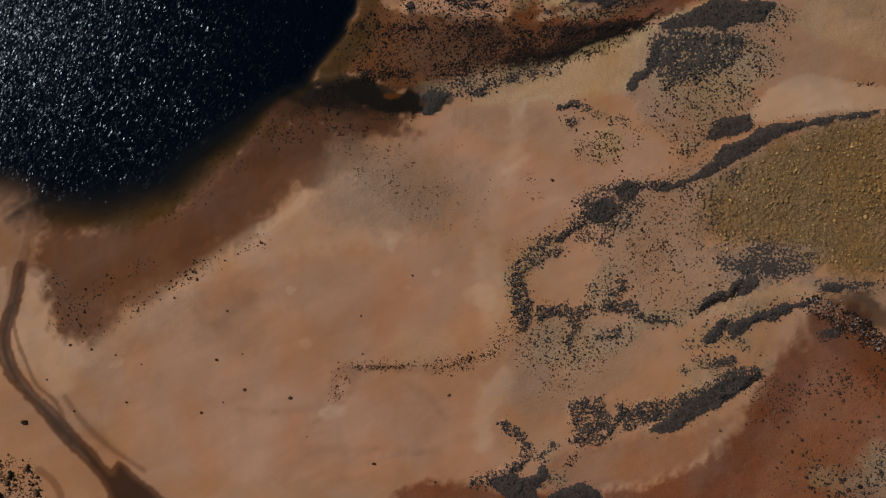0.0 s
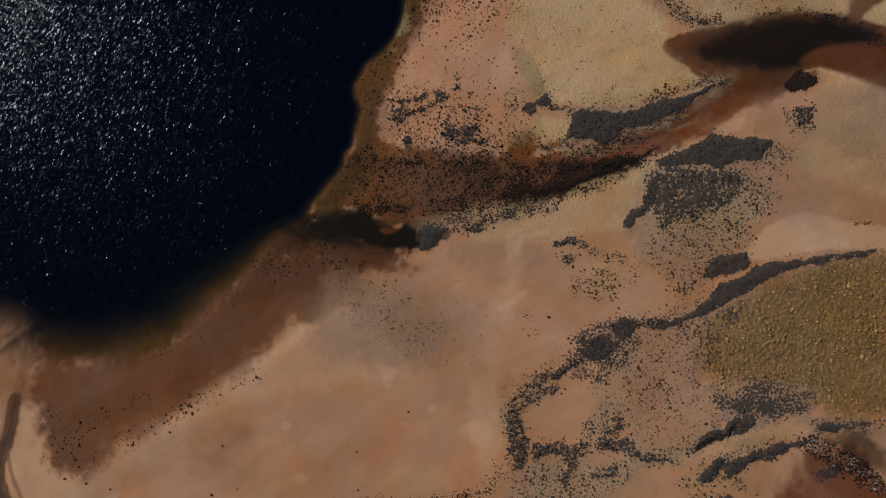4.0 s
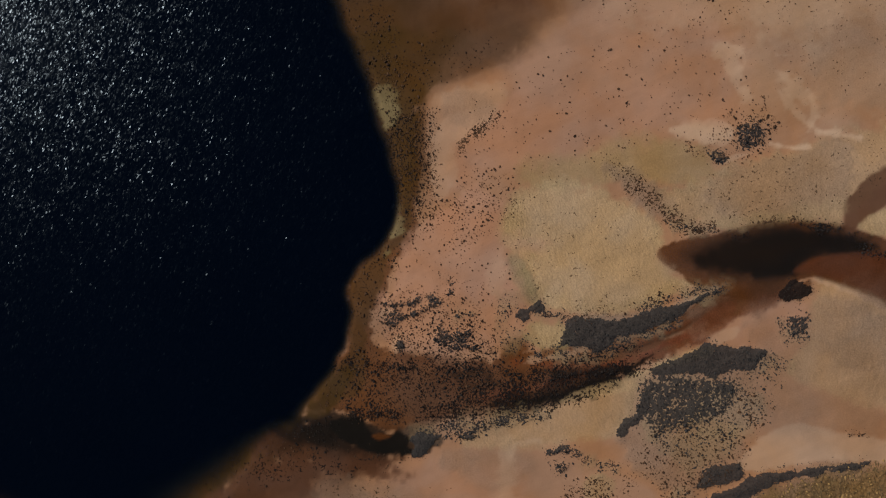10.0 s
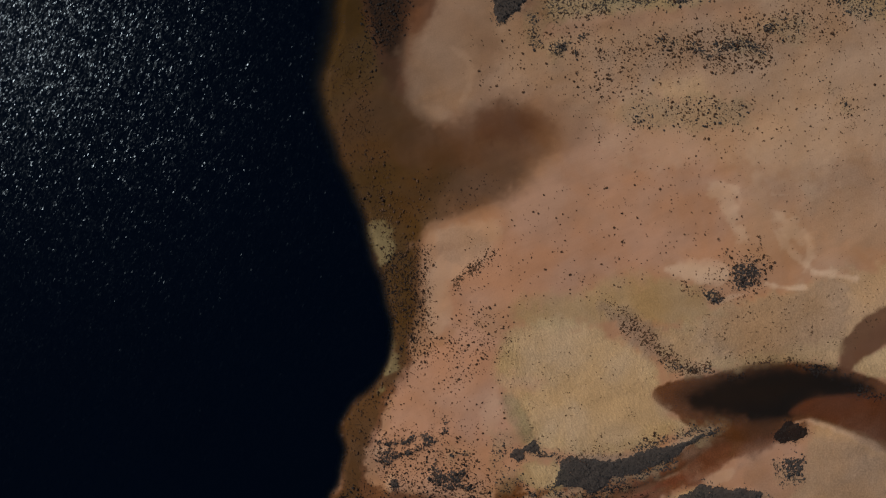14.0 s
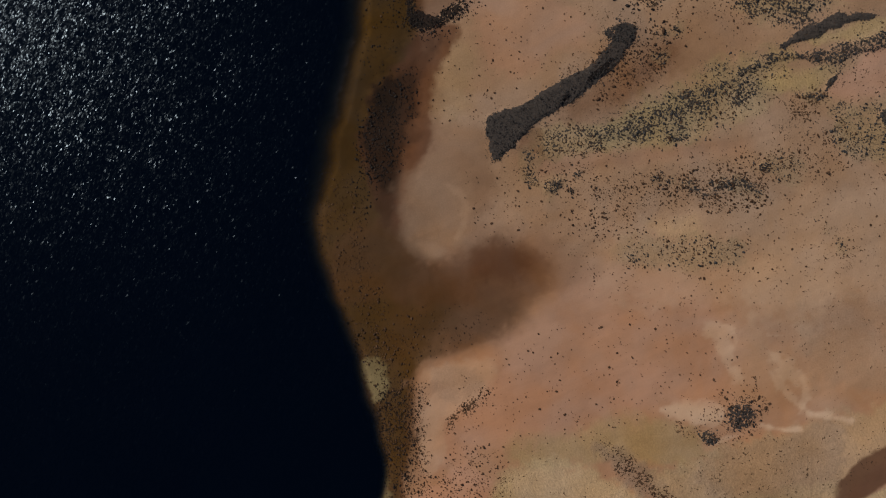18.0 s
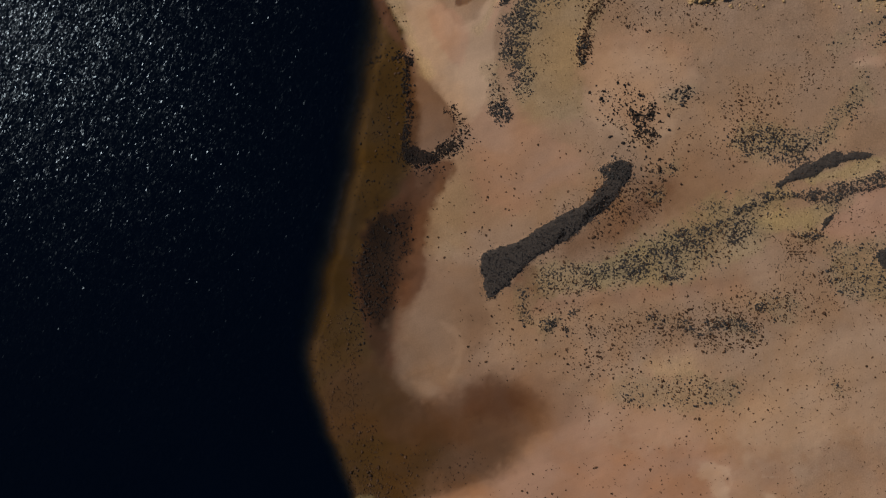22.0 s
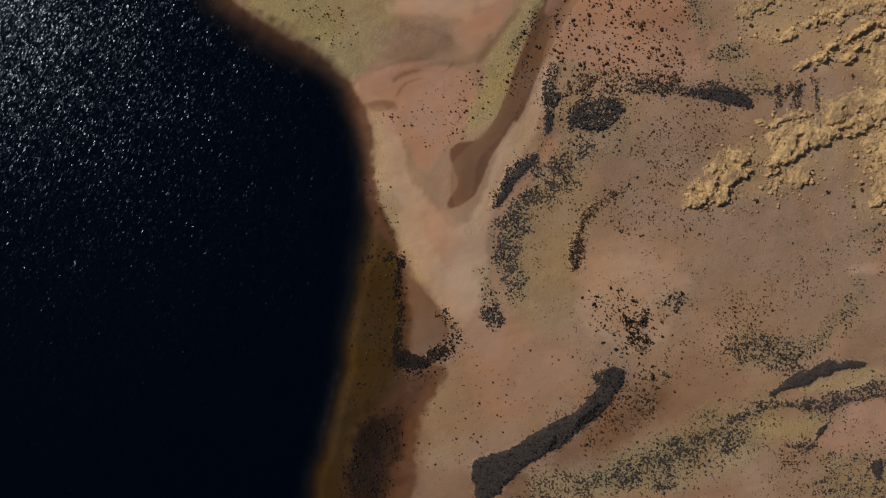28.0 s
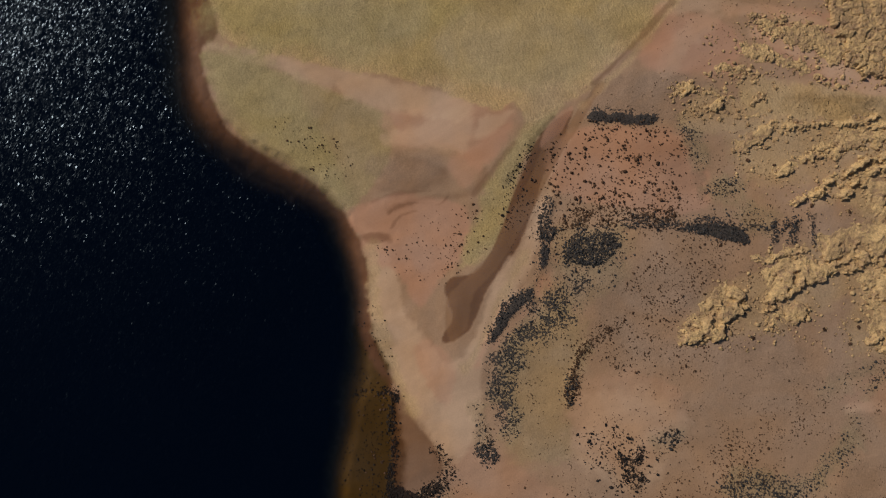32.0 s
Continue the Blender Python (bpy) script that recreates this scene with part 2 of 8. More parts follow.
def sheet(name, xs, ys, z, keep=None):
    """A mesh over the grid lines xs, ys with heights z."""
    nx, ny = len(xs), len(ys)
    gx, gy = np.meshgrid(xs, ys)
    co = np.stack([gx, gy, z], -1).reshape(-1, 3)
    i = (np.arange(ny - 1)[:, None] * nx + np.arange(nx - 1)[None, :])
    if keep is not None:
        i = i[keep]
    i = i.reshape(-1)
    quads = np.stack([i, i + 1, i + nx + 1, i + nx], 1)
    used = np.unique(quads)
    back = np.zeros(len(co), int)
    back[used] = np.arange(len(used))
    return mesh_of(name, co[used], back[quads]), used


def mesh_of(name, co, faces):
    me = bpy.data.meshes.new(name)
    k = faces.shape[1]
    me.vertices.add(len(co))
    me.vertices.foreach_set("co", np.ascontiguousarray(co, np.float32).ravel())
    me.loops.add(faces.size)
    me.loops.foreach_set("vertex_index", np.ascontiguousarray(faces, np.int32).ravel())
    me.polygons.add(len(faces))
    me.polygons.foreach_set("loop_start", np.arange(0, faces.size, k, dtype=np.int32))
    me.update(calc_edges=True)
    me.validate()
    return me


def give(me, name, values):
    me.attributes.new(name, "FLOAT", "POINT").data.foreach_set("value", np.ascontiguousarray(values, np.float32).ravel())


def shade_smooth(me):
    me.polygons.foreach_set("use_smooth", np.ones(len(me.polygons), bool))


# ---------------------------------------------------------------- the lie of the land
def lines(lo, hi, pitch, far):
    inner = np.arange(lo, hi + pitch / 2, pitch)
    grow = np.geomspace(2.0, far, 22)
    return np.concatenate([lo - grow[::-1], inner, inner[-1] + grow])


XS, YS = lines(-90.0, 96.0, 0.3, 2500.0), lines(-54.0, 246.0, 0.3, 2500.0)
GX, GY = np.meshgrid(XS, YS)
NEAR = fractal(GX, GY, 5.0, 5, 11)
FINE = fractal(GX, GY, 1.1, 3, 23)

# edge of the deep water, from south to north, and how softly it shelves there
SHORE = (
    [(-95.4, 14.2), (-85.0, 13.5), (-79.8, 12.1), (-77.2, 9.6), (-71.5, 8.7), (-62.2, 9.8), (-53.4, 12.3), (-47.8, 16.7), (-42.4, 22.0), (-37.5, 26.0), (-33.6, 28.9), (-30.8, 30.4)] +
    [(-27.8, 31.2), (-26.4, 33.8), (-23.9, 36.8), (-20.9, 39.8), (-19.8, 42.8), (-18.6, 44.8), (-17.8, 47.9), (-17.2, 50.9), (-18.0, 53.9), (-17.6, 55.9), (-15.7, 58.9), (-13.2, 60.9)] +
    [(-10.7, 63.9), (-9.4, 67.0), (-8.8, 71.0), (-9.1, 74.1), (-10.1, 77.1), (-10.6, 80.2), (-12.4, 84.3), (-12.6, 85.2), (-13.6, 89.2), (-14.6, 93.3), (-16.6, 98.3), (-18.7, 102.4)] +
    [(-20.2, 106.5), (-21.7, 111.6), (-22.5, 116.7), (-20.7, 124.6), (-20.3, 128.7), (-19.8, 131.7), (-18.3, 136.8), (-16.8, 141.9), (-15.8, 147.0), (-15.1, 152.1), (-14.4, 157.2), (-13.4, 162.3)] +
    [(-12.7, 167.8), (-11.4, 175.9), (-11.7, 185.0), (-14.1, 195.2), (-16.9, 201.4), (-23.4, 205.1), (-30.0, 208.8), (-36.5, 212.8), (-41.8, 217.9), (-44.5, 223.9)] +
    [(-45.3, 231.1), (-45.5, 239.4), (-46.2, 248.8)]
)
COAST = np.vstack([[(-2600, -16), (-300, SHORE[0][1])], smooth(SHORE, False), [(SHORE[-1][0] - 4, 300), (SHORE[-1][0] - 40, 2600), (-2600, 2600)]])
SHELF = np.array([(-60, 3.6), (6, 4.4), (20, 5.2), (29, 2.8), (34, 1.2), (70, 1.1), (84, 1.6), (110, 2.2), (130, 3.2), (165, 3.4), (195, 3.4), (212, 5.0), (300, 5.0)])
near = (np.abs(GX) < 200) & (GY > -200) & (GY < 400)
INLAND = np.where(GX < 0, -200.0, 200.0)
INLAND[near] = -away(GX[near], GY[near], COAST, True)
WIDTH = np.interp(GY, SHELF[:, 0], SHELF[:, 1])
EDGE = INLAND + (0.10 + 0.22 * WIDTH) * NEAR + 0.25 * FINE
HEIGHT = np.where(EDGE > WIDTH, np.minimum((EDGE - WIDTH) * 0.06, 0.9), np.maximum((EDGE - WIDTH) * 0.55, -5.0))

COVER = {k: np.zeros(GX.shape) for k in SOIL}
COVER["sand"][:] = 1.0
GRIT = {k: np.zeros(GX.shape) for k in GRAVEL}


def lay(kind, weight, soft, rough, field, box):
    """Spread one kind of ground over what lies inside field > 0."""
    j0, j1 = np.searchsorted(YS, (box[1], box[3]))
    i0, i1 = np.searchsorted(XS, (box[0], box[2]))
    if j1 <= j0 or i1 <= i0:
        return
    s = np.s_[j0:j1, i0:i1]
    d = field(GX[s], GY[s]) + rough * (1.2 * NEAR[s] + 0.9 * FINE[s])
    m = weight * step(d, -soft * 0.5, soft * 0.5)
    for k, c in COVER.items():
        c[s] *= 1 - m
    COVER[kind][s] += m


def extent(line, margin):
    return (*(line.min(0) - margin), *(line.max(0) + margin))


def patch(kind, weight, soft, rough, points):
    line = smooth(points, True)
    lay(kind, weight, soft, rough, lambda x, y: away(x, y, line, True), extent(line, soft + 1.5 * rough))


def streak(kind, weight, soft, rough, width, points):
    line = smooth(points, False)
    lay(kind, weight, soft, rough, lambda x, y: width / 2 - away(x, y, line, False), extent(line, soft + 1.5 * rough + width))


patch("tan", .9, 30, 4, [(-36.7, 96.4), (-6.5, 102.6), (33.4, 106.8), (92.2, 103.2), (115.2, 259.5), (-49.2, 262.9)])
patch("pale", .28, 3, 1.5, [(-82.9, -1.3), (-77.7, -0.9), (-73.6, -2.4), (-71.5, -9.5), (-66.4, -13.6), (-59.2, -8.7), (-52.0, -5.7), (-39.7, 3.3), (-31.5, 10.2), (-25.4, 16.2), (-17.3, 16.1), (-11.2, 12.9), (-9.3, 3.9), (-25.5, 1.1), (-41.8, -1.8), (-52.0, -9.7), (-67.4, -17.7), (-76.7, -19.6), (-82.9, -13.5)])
patch("wet", .42, 1, .6, [(-93.3, 11.1), (-82.9, 11.1), (-77.7, 10.9), (-75.8, 8.8), (-75.8, 4.7), (-77.2, -0.3), (-78.7, -4.4), (-80.8, -7.4), (-82.9, -9.4), (-93.3, -13.4)])
patch("pale", .35, 2, .6, [(-76.7, -0.4), (-74.1, -2.4), (-73.1, -7.5), (-71.5, -12.6), (-67.4, -15.7), (-70.5, -23.7), (-76.7, -19.6), (-79.3, -13.5), (-77.9, -7.5)])
patch("ochre", .95, 3, 1, [(-76.6, 17.0), (-47.7, 28.7), (-31.3, 35.5), (-25.2, 29.3), (-29.3, 24.5), (-37.5, 20.9), (-42.7, 15.9), (-49.9, 10.0), (-58.1, 6.7), (-67.3, 5.8), (-75.1, 6.2)])
patch("wet", .92, 3.5, 1.8, [(-75.8, 6.8), (-70.4, 6.7), (-62.2, 8.1), (-54.0, 9.5), (-47.8, 13.5), (-41.6, 19.5), (-36.5, 23.4), (-29.3, 26.4), (-21.2, 27.2), (-13.1, 26.6), (-7.1, 25.5), (-11.1, 22.5), (-21.3, 21.2), (-25.3, 17.2), (-29.4, 13.2), (-35.6, 7.7), (-39.7, 3.8), (-46.8, -0.7), (-53.0, -5.7), (-59.2, -8.7), (-63.3, -12.7), (-67.4, -13.6), (-72.6, -12.6), (-73.1, -7.5), (-74.1, -2.4), (-76.5, -0.4)])
patch("ochre", .95, 3, .8, [(-75.6, 8.8), (-62.2, 9.1), (-53.9, 11.5), (-48.8, 15.5), (-43.6, 21.0), (-37.5, 26.0), (-31.3, 28.9), (-25.3, 27.3), (-31.4, 23.9), (-37.5, 21.9), (-41.6, 18.0), (-46.8, 12.5), (-54.0, 7.5), (-62.2, 6.1)])
patch("wet", .92, .4, .3, [(-79.8, -0.3), (-80.8, -6.4), (-82.4, -10.5), (-82.9, -14.5), (-81.4, -19.6), (-78.8, -22.7), (-75.2, -26.7), (-71.6, -31.3), (-66.5, -35.8), (-63.4, -39.9), (-62.4, -42.9), (-61.4, -49.9), (-44.1, -49.9), (-52.2, -42.1), (-57.3, -37.9), (-60.8, -35.0), (-62.4, -36.8), (-65.9, -32.8), (-70.5, -27.8), (-73.1, -25.2), (-76.7, -21.7), (-79.3, -17.6), (-80.3, -13.5), (-79.3, -9.5), (-78.2, -5.4), (-77.9, -0.3)])
streak("wet", .6, .3, .2, .7, [(-78.7, -6.4), (-79.6, -11.5), (-77.9, -16.6), (-75.5, -21.7), (-72.1, -24.7), (-70.0, -29.3)])
streak("wet", .45, .4, .2, .8, [(-70.5, -23.7), (-67.5, -27.8), (-62.3, -32.8), (-56.2, -36.9)])
streak("wet", .5, .4, .2, 1.6, [(-75.2, -36.8), (-72.6, -38.8), (-71.1, -42.0), (-70.6, -46.9)])
patch("grey", .35, 3, 1.5, [(-22.3, 22.2), (-15.2, 22.1), (-7.1, 20.9), (4.8, 16.7), (8.8, 12.6), (-3.3, 5.8), (-17.4, 7.0), (-25.4, 13.2)])
patch("wet", .25, 4, 2, [(-47.9, -9.8), (-41.8, -5.8), (-33.6, -3.9), (-34.7, -9.9), (-41.8, -13.8), (-46.9, -14.8)])
patch("straw", .35, 3, 1, [(-11.5, -14.1), (-5.5, -12.7), (-1.5, -14.2), (-3.6, -18.2), (-11.6, -18.1)])
patch("pale", .6, .8, .5, [(-25.2, -27.0), (-22.7, -25.5), (-19.7, -26.2), (-21.2, -27.8), (-24.2, -28.0)])
patch("pale", .4, 3, 1, [(2.7, 1.7), (6.6, 1.7), (8.5, -8.3), (5.5, -13.3), (2.5, -8.3)])
streak("pale", .35, 2, .5, 3, [(11.0, 27.6), (9.4, 19.6), (6.8, 13.7), (6.7, 3.7)])
patch("pink", .4, 4, 2, [(-13.2, 23.0), (9.0, 25.7), (14.8, 12.6), (8.7, 3.7), (-5.2, 17.9)])
patch("pink", .45, 3, 1.5, [(8.8, 17.7), (18.8, 16.5), (36.6, 15.2), (26.6, 10.4), (18.7, 7.5), (11.6, 3.6), (6.7, 5.7)])
patch("pink", .4, 3, 1.5, [(-41.9, -17.9), (-25.7, -20.0), (-11.6, -24.1), (3.3, -26.2), (6.1, -39.0), (-21.8, -38.0), (-47.1, -36.9)])
patch("grey", .4, 2, 1, [(9.4, -12.3), (18.4, -10.4), (30.2, -12.5), (34.1, -16.5), (24.1, -24.3), (13.2, -28.2), (7.3, -22.2)])
patch("red", .85, 2, 1.5, [(-12.8, -41.0), (-7.8, -39.0), (2.1, -39.0), (8.1, -41.0), (23.8, -40.8), (37.6, -37.1), (47.5, -30.3), (52.5, -23.5), (57.5, -13.7), (59.5, -13.7), (58.4, -18.6), (53.4, -26.4), (50.3, -34.3), (46.4, -39.1), (42.3, -46.9), (-13.9, -46.9)])
patch("red", .8, 2, 1.5, [(59.5, -12.3), (61.5, -8.8), (67.3, -8.9), (73.7, -16.8), (82.4, -24.7), (81.7, -51.8), (43.2, -51.8), (47.3, -39.1), (52.3, -32.3), (54.4, -24.5), (58.4, -18.6)])
patch("wet", .7, 1.5, 1, [(60.5, -9.3), (65.4, -9.9), (73.7, -15.8), (84.3, -22.7), (84.1, -30.5), (73.5, -23.6), (67.1, -19.7), (61.4, -14.7)])
patch("wet", .65, 1.5, .8, [(58.5, -13.7), (59.4, -18.6), (53.4, -28.4), (47.4, -37.2), (41.4, -42.1), (43.5, -38.1), (50.4, -28.4), (55.5, -18.6)])
patch("grey", .7, 1, 1, [(57.7, -4.9), (61.6, -3.4), (74.0, -5.0), (84.7, -7.1), (84.6, -12.0), (73.8, -10.9), (69.3, -7.9), (61.6, -6.4)])
patch("straw", .4, 2, 1, [(43.0, -6.7), (50.9, -5.3), (59.6, -5.4), (60.6, -7.8), (50.8, -9.2), (42.0, -10.6)])
patch("grey", .5, 3, 1.5, [(28.6, 11.9), (43.5, 16.6), (58.2, 21.3), (70.9, 24.1), (71.8, 22.1), (48.3, 12.1), (42.7, 3.2), (45.0, -4.7), (40.0, -10.6), (30.2, -10.0), (28.4, -4.5), (24.5, -1.5), (24.5, 1.5), (28.5, 6.4)])
patch("tussock", .9, 6, 2, [(43.4, 12.1), (48.3, 16.0), (58.2, 20.8), (68.0, 23.1), (85.4, 23.8), (84.7, -5.2), (74.0, -4.1), (61.6, -1.9), (56.8, 1.1), (51.0, 2.1), (45.2, 2.2), (42.8, 5.2)])
patch("grey", .75, 1.5, 1.5, [(43.2, 2.2), (51.0, 2.6), (59.8, 1.5), (61.6, -2.9), (55.8, -4.3), (48.0, -4.8), (44.1, -1.7)])
patch("pale", .6, 1, .6, [(50.5, 24.9), (58.4, 30.8), (68.1, 29.8), (85.5, 26.3), (85.4, 22.8), (68.0, 25.1), (58.3, 23.6), (51.4, 23.1)])
patch("grey", .5, 2, 1.5, [(32.0, 39.3), (43.9, 43.0), (56.2, 44.2), (55.6, 38.8), (51.6, 31.9), (50.5, 24.9), (41.5, 19.1), (33.7, 22.2), (29.9, 28.3)])
patch("grey", .3, 2, 1, [(-1.0, 26.9), (9.0, 27.2), (14.9, 24.6), (8.9, 19.7), (0.9, 22.8)])
patch("straw", .5, 1.5, .8, [(1.0, 28.3), (14.0, 33.1), (22.1, 36.5), (31.0, 39.8), (37.0, 42.2), (43.0, 44.0), (44.9, 43.5), (35.0, 39.2), (32.9, 34.2), (28.9, 29.3), (18.9, 27.5), (9.0, 26.7)])
patch("wet", .35, 1.5, .5, [(-25.7, -28.5), (-19.7, -23.0), (-21.1, -19.0), (-17.6, -18.6), (-11.6, -19.1), (-17.6, -20.0), (-19.2, -24.0)])
patch("dark", .7, 1.5, 1, [(-31.8, 30.0), (-26.7, 31.4), (-21.2, 31.3), (-15.1, 27.1), (-7.1, 26.5), (-12.1, 24.5), (-21.2, 26.2), (-27.3, 26.8)])
patch("grey", .4, .6, .3, [(-79.3, -3.4), (-81.7, -11.5), (-82.1, -15.5), (-80.3, -19.6), (-76.7, -23.7), (-71.6, -29.8), (-66.5, -34.8), (-67.5, -32.8), (-73.1, -25.7), (-77.7, -21.6), (-80.0, -17.6), (-80.8, -13.5), (-79.8, -9.5), (-78.5, -3.4)])
patch("red", .35, 1.5, 1.2, [(61.3, -18.6), (67.1, -17.2), (73.6, -19.7), (84.2, -26.6), (84.0, -34.4), (73.5, -26.5), (65.1, -23.6)])
patch("rust", .85, .8, 1, [(-25.9, 33.3), (-20.9, 39.8), (-17.8, 47.9), (-17.6, 55.9), (-13.7, 60.4), (-9.6, 66.0), (-8.8, 71.0), (-10.6, 79.2), (-13.1, 86.3), (-14.1, 94.5), (-3.4, 94.3), (-3.9, 88.2), (-4.0, 78.0), (-4.6, 69.9), (-6.1, 63.9), (-9.2, 57.9), (-10.2, 53.8), (-13.2, 49.8), (-11.3, 44.8), (-3.7, 43.2), (0.3, 40.7), (8.3, 42.7), (14.3, 44.6), (20.8, 45.1), (28.2, 47.0), (34.2, 48.4), (40.1, 50.2), (45.1, 52.8), (53.0, 54.3), (59.9, 55.2), (63.8, 57.1), (61.8, 53.2), (49.9, 48.8), (40.0, 43.9), (30.1, 39.0), (20.2, 36.4), (10.2, 33.2), (0.2, 31.7), (-9.8, 30.3), (-19.9, 33.3)])
patch("ochre", .6, 1, .8, [(-23.9, 34.8), (-19.8, 39.8), (-17.3, 47.9), (-17.3, 55.9), (-13.7, 59.9), (-9.6, 64.9), (-8.6, 71.0), (-10.1, 79.1), (-12.6, 88.4), (-6.0, 88.2), (-5.6, 70.0), (-8.6, 61.9), (-11.7, 53.9), (-13.8, 47.8), (-13.8, 40.8), (-15.8, 35.8)])
patch("olive", .5, .9, 1, [(-9.4, 71.0), (-8.8, 72.0), (-8.0, 69.0), (-8.1, 65.4), (-9.4, 64.4), (-9.6, 67.5)])
patch("olive", .4, .9, 1, [(-11.2, 61.7), (-9.7, 61.7), (-9.5, 60.4), (-10.9, 60.1)])
patch("dark", .9, 1, 1, [(-29.5, 31.8), (-19.9, 33.3), (-15.8, 32.3), (-10.8, 29.3), (-5.8, 30.2), (-0.3, 29.2), (-1.8, 26.7), (-7.8, 25.6), (-13.9, 26.6), (-17.9, 28.6), (-23.9, 30.3), (-30.0, 28.8)])
patch("grey", .25, 1, 1, [(-6.8, 30.7), (3.2, 33.7), (12.2, 33.4), (16.7, 32.4), (10.2, 31.2), (4.2, 28.7), (-1.8, 27.2), (-6.3, 27.7)])
patch("straw", .9, 2.5, 1.2, [(11.0, 69.7), (16.5, 72.7), (24.5, 72.6), (30.5, 70.5), (36.4, 66.4), (38.3, 63.4), (37.0, 60.4), (40.2, 57.4), (43.4, 55.3), (38.2, 52.9), (30.2, 50.5), (22.3, 50.3), (16.4, 52.4), (14.4, 57.6), (11.4, 60.7), (9.5, 64.7)])
patch("olive", .75, 1, .5, [(10.7, 60.9), (13.4, 59.9), (15.6, 54.6), (13.6, 54.1), (11.4, 57.7)])
patch("pink", .7, 2, 1, [(-9.5, 57.9), (-5.1, 64.9), (3.5, 71.9), (10.0, 69.8), (9.0, 63.7), (12.9, 56.6), (12.4, 51.6), (5.4, 52.7), (-1.6, 53.6), (-9.2, 53.6)])
patch("pink", .3, 4, 2, [(5.7, 91.1), (20.7, 90.8), (35.7, 89.6), (40.6, 85.5), (25.6, 79.6), (10.6, 74.8), (2.5, 70.9), (-1.5, 76.0), (3.6, 82.0)])
patch("olive", .45, 3, 1.5, [(13.6, 76.8), (24.6, 78.1), (30.6, 81.6), (43.5, 79.4), (49.3, 74.3), (45.4, 72.3), (39.4, 72.4), (30.5, 73.5), (16.5, 72.7)])
patch("grey", .5, 2, 1.5, [(28.6, 76.6), (35.5, 73.5), (45.4, 72.3), (51.3, 72.2), (50.2, 65.8), (41.3, 66.2), (36.4, 67.4), (30.5, 72.5)])
patch("straw", .5, 2, 1.5, [(38.4, 71.4), (49.4, 75.8), (60.3, 79.1), (76.8, 83.9), (87.8, 86.7), (87.6, 76.7), (75.8, 73.4), (69.8, 67.0), (60.0, 65.9), (50.2, 65.6), (41.3, 66.2)])
patch("grey", .45, 2.5, 1.5, [(45.4, 74.3), (60.2, 78.6), (70.1, 81.0), (67.9, 69.0), (50.2, 67.2)])
patch("rust", .95, .5, .4, [(36.8, 60.4), (39.3, 62.7), (49.2, 64.7), (54.1, 66.0), (62.0, 66.4), (69.8, 65.5), (76.4, 63.0), (87.2, 59.9), (86.9, 48.0), (76.2, 50.9), (69.6, 54.1), (63.8, 56.3), (59.8, 55.0), (57.9, 53.4), (50.0, 52.8), (43.3, 55.1), (40.2, 57.4)])
patch("wet", .7, 1.5, .8, [(63.9, 62.1), (76.4, 63.0), (87.2, 59.9), (86.9, 48.0), (76.2, 51.1), (69.6, 54.6), (62.8, 58.1)])
patch("dark", .85, 6, 1, [(42.1, 60.4), (48.6, 64.3), (57.4, 66.4), (62.7, 66.0), (71.1, 63.5), (74.0, 62.0), (66.1, 60.6), (62.2, 57.9), (58.7, 55.9), (52.4, 55.9), (46.0, 57.5)])
patch("dark", .8, 5, 1, [(51.5, 60.5), (59.4, 63.9), (69.1, 64.3), (72.0, 62.8), (63.2, 60.9), (58.3, 57.5), (52.4, 58.0)])
patch("wet", .9, .7, .4, [(68.9, 66.5), (69.9, 70.0), (73.9, 73.9), (79.8, 77.8), (87.7, 82.7), (87.5, 74.7), (76.5, 68.9), (71.8, 65.2), (69.8, 63.8)])
patch("straw", .85, .7, .4, [(71.3, 65.2), (76.5, 68.7), (87.5, 74.2), (87.3, 62.8), (79.5, 63.1), (76.4, 63.7)])
patch("grey", .8, 1, .8, [(20.3, 47.6), (23.3, 50.0), (30.2, 50.0), (36.2, 51.4), (42.1, 52.9), (47.1, 55.3), (48.6, 55.1), (43.1, 52.2), (40.1, 49.2), (35.2, 47.7), (28.2, 46.3), (20.8, 44.8)])
patch("straw", .45, 2, 1, [(63.8, 55.1), (67.7, 55.9), (76.2, 51.9), (87.0, 48.5), (86.6, 33.3), (69.3, 35.3), (59.6, 40.3), (62.6, 47.2)])
streak("pale", .5, .8, .4, 1, [(64.0, 56.3), (68.6, 54.9), (76.2, 51.4), (86.9, 47.5)])
patch("pink", .5, 1.5, .8, [(44.0, 47.4), (50.0, 49.8), (56.9, 52.7), (62.7, 52.2), (61.7, 47.2), (57.7, 43.3), (47.9, 45.4)])
patch("pale", .7, .8, .7, [(39.6, 83.0), (43.6, 83.9), (49.5, 83.3), (49.5, 81.3), (45.5, 80.3), (40.5, 81.4)])
streak("pale", .7, .7, .4, .9, [(56.8, 80.0), (60.3, 79.1), (63.4, 79.3)])
streak("pale", .7, .6, .4, .9, [(64.7, 81.9), (68.2, 81.5), (72.1, 80.7)])
streak("pale", .6, .7, .4, 1.2, [(63.5, 83.1), (64.3, 86.1), (63.4, 89.1)])
patch("pale", .4, 1.5, .6, [(-2.9, 86.2), (0.6, 89.2), (7.7, 90.1), (10.7, 87.0), (6.6, 83.0), (1.6, 80.0), (-0.5, 72.9), (-3.0, 76.0)])
patch("dark", .6, 1, .8, [(10.2, 34.2), (20.2, 37.1), (27.1, 39.0), (31.1, 40.5), (33.1, 39.7), (28.1, 37.0), (20.2, 35.1), (12.2, 32.6)])
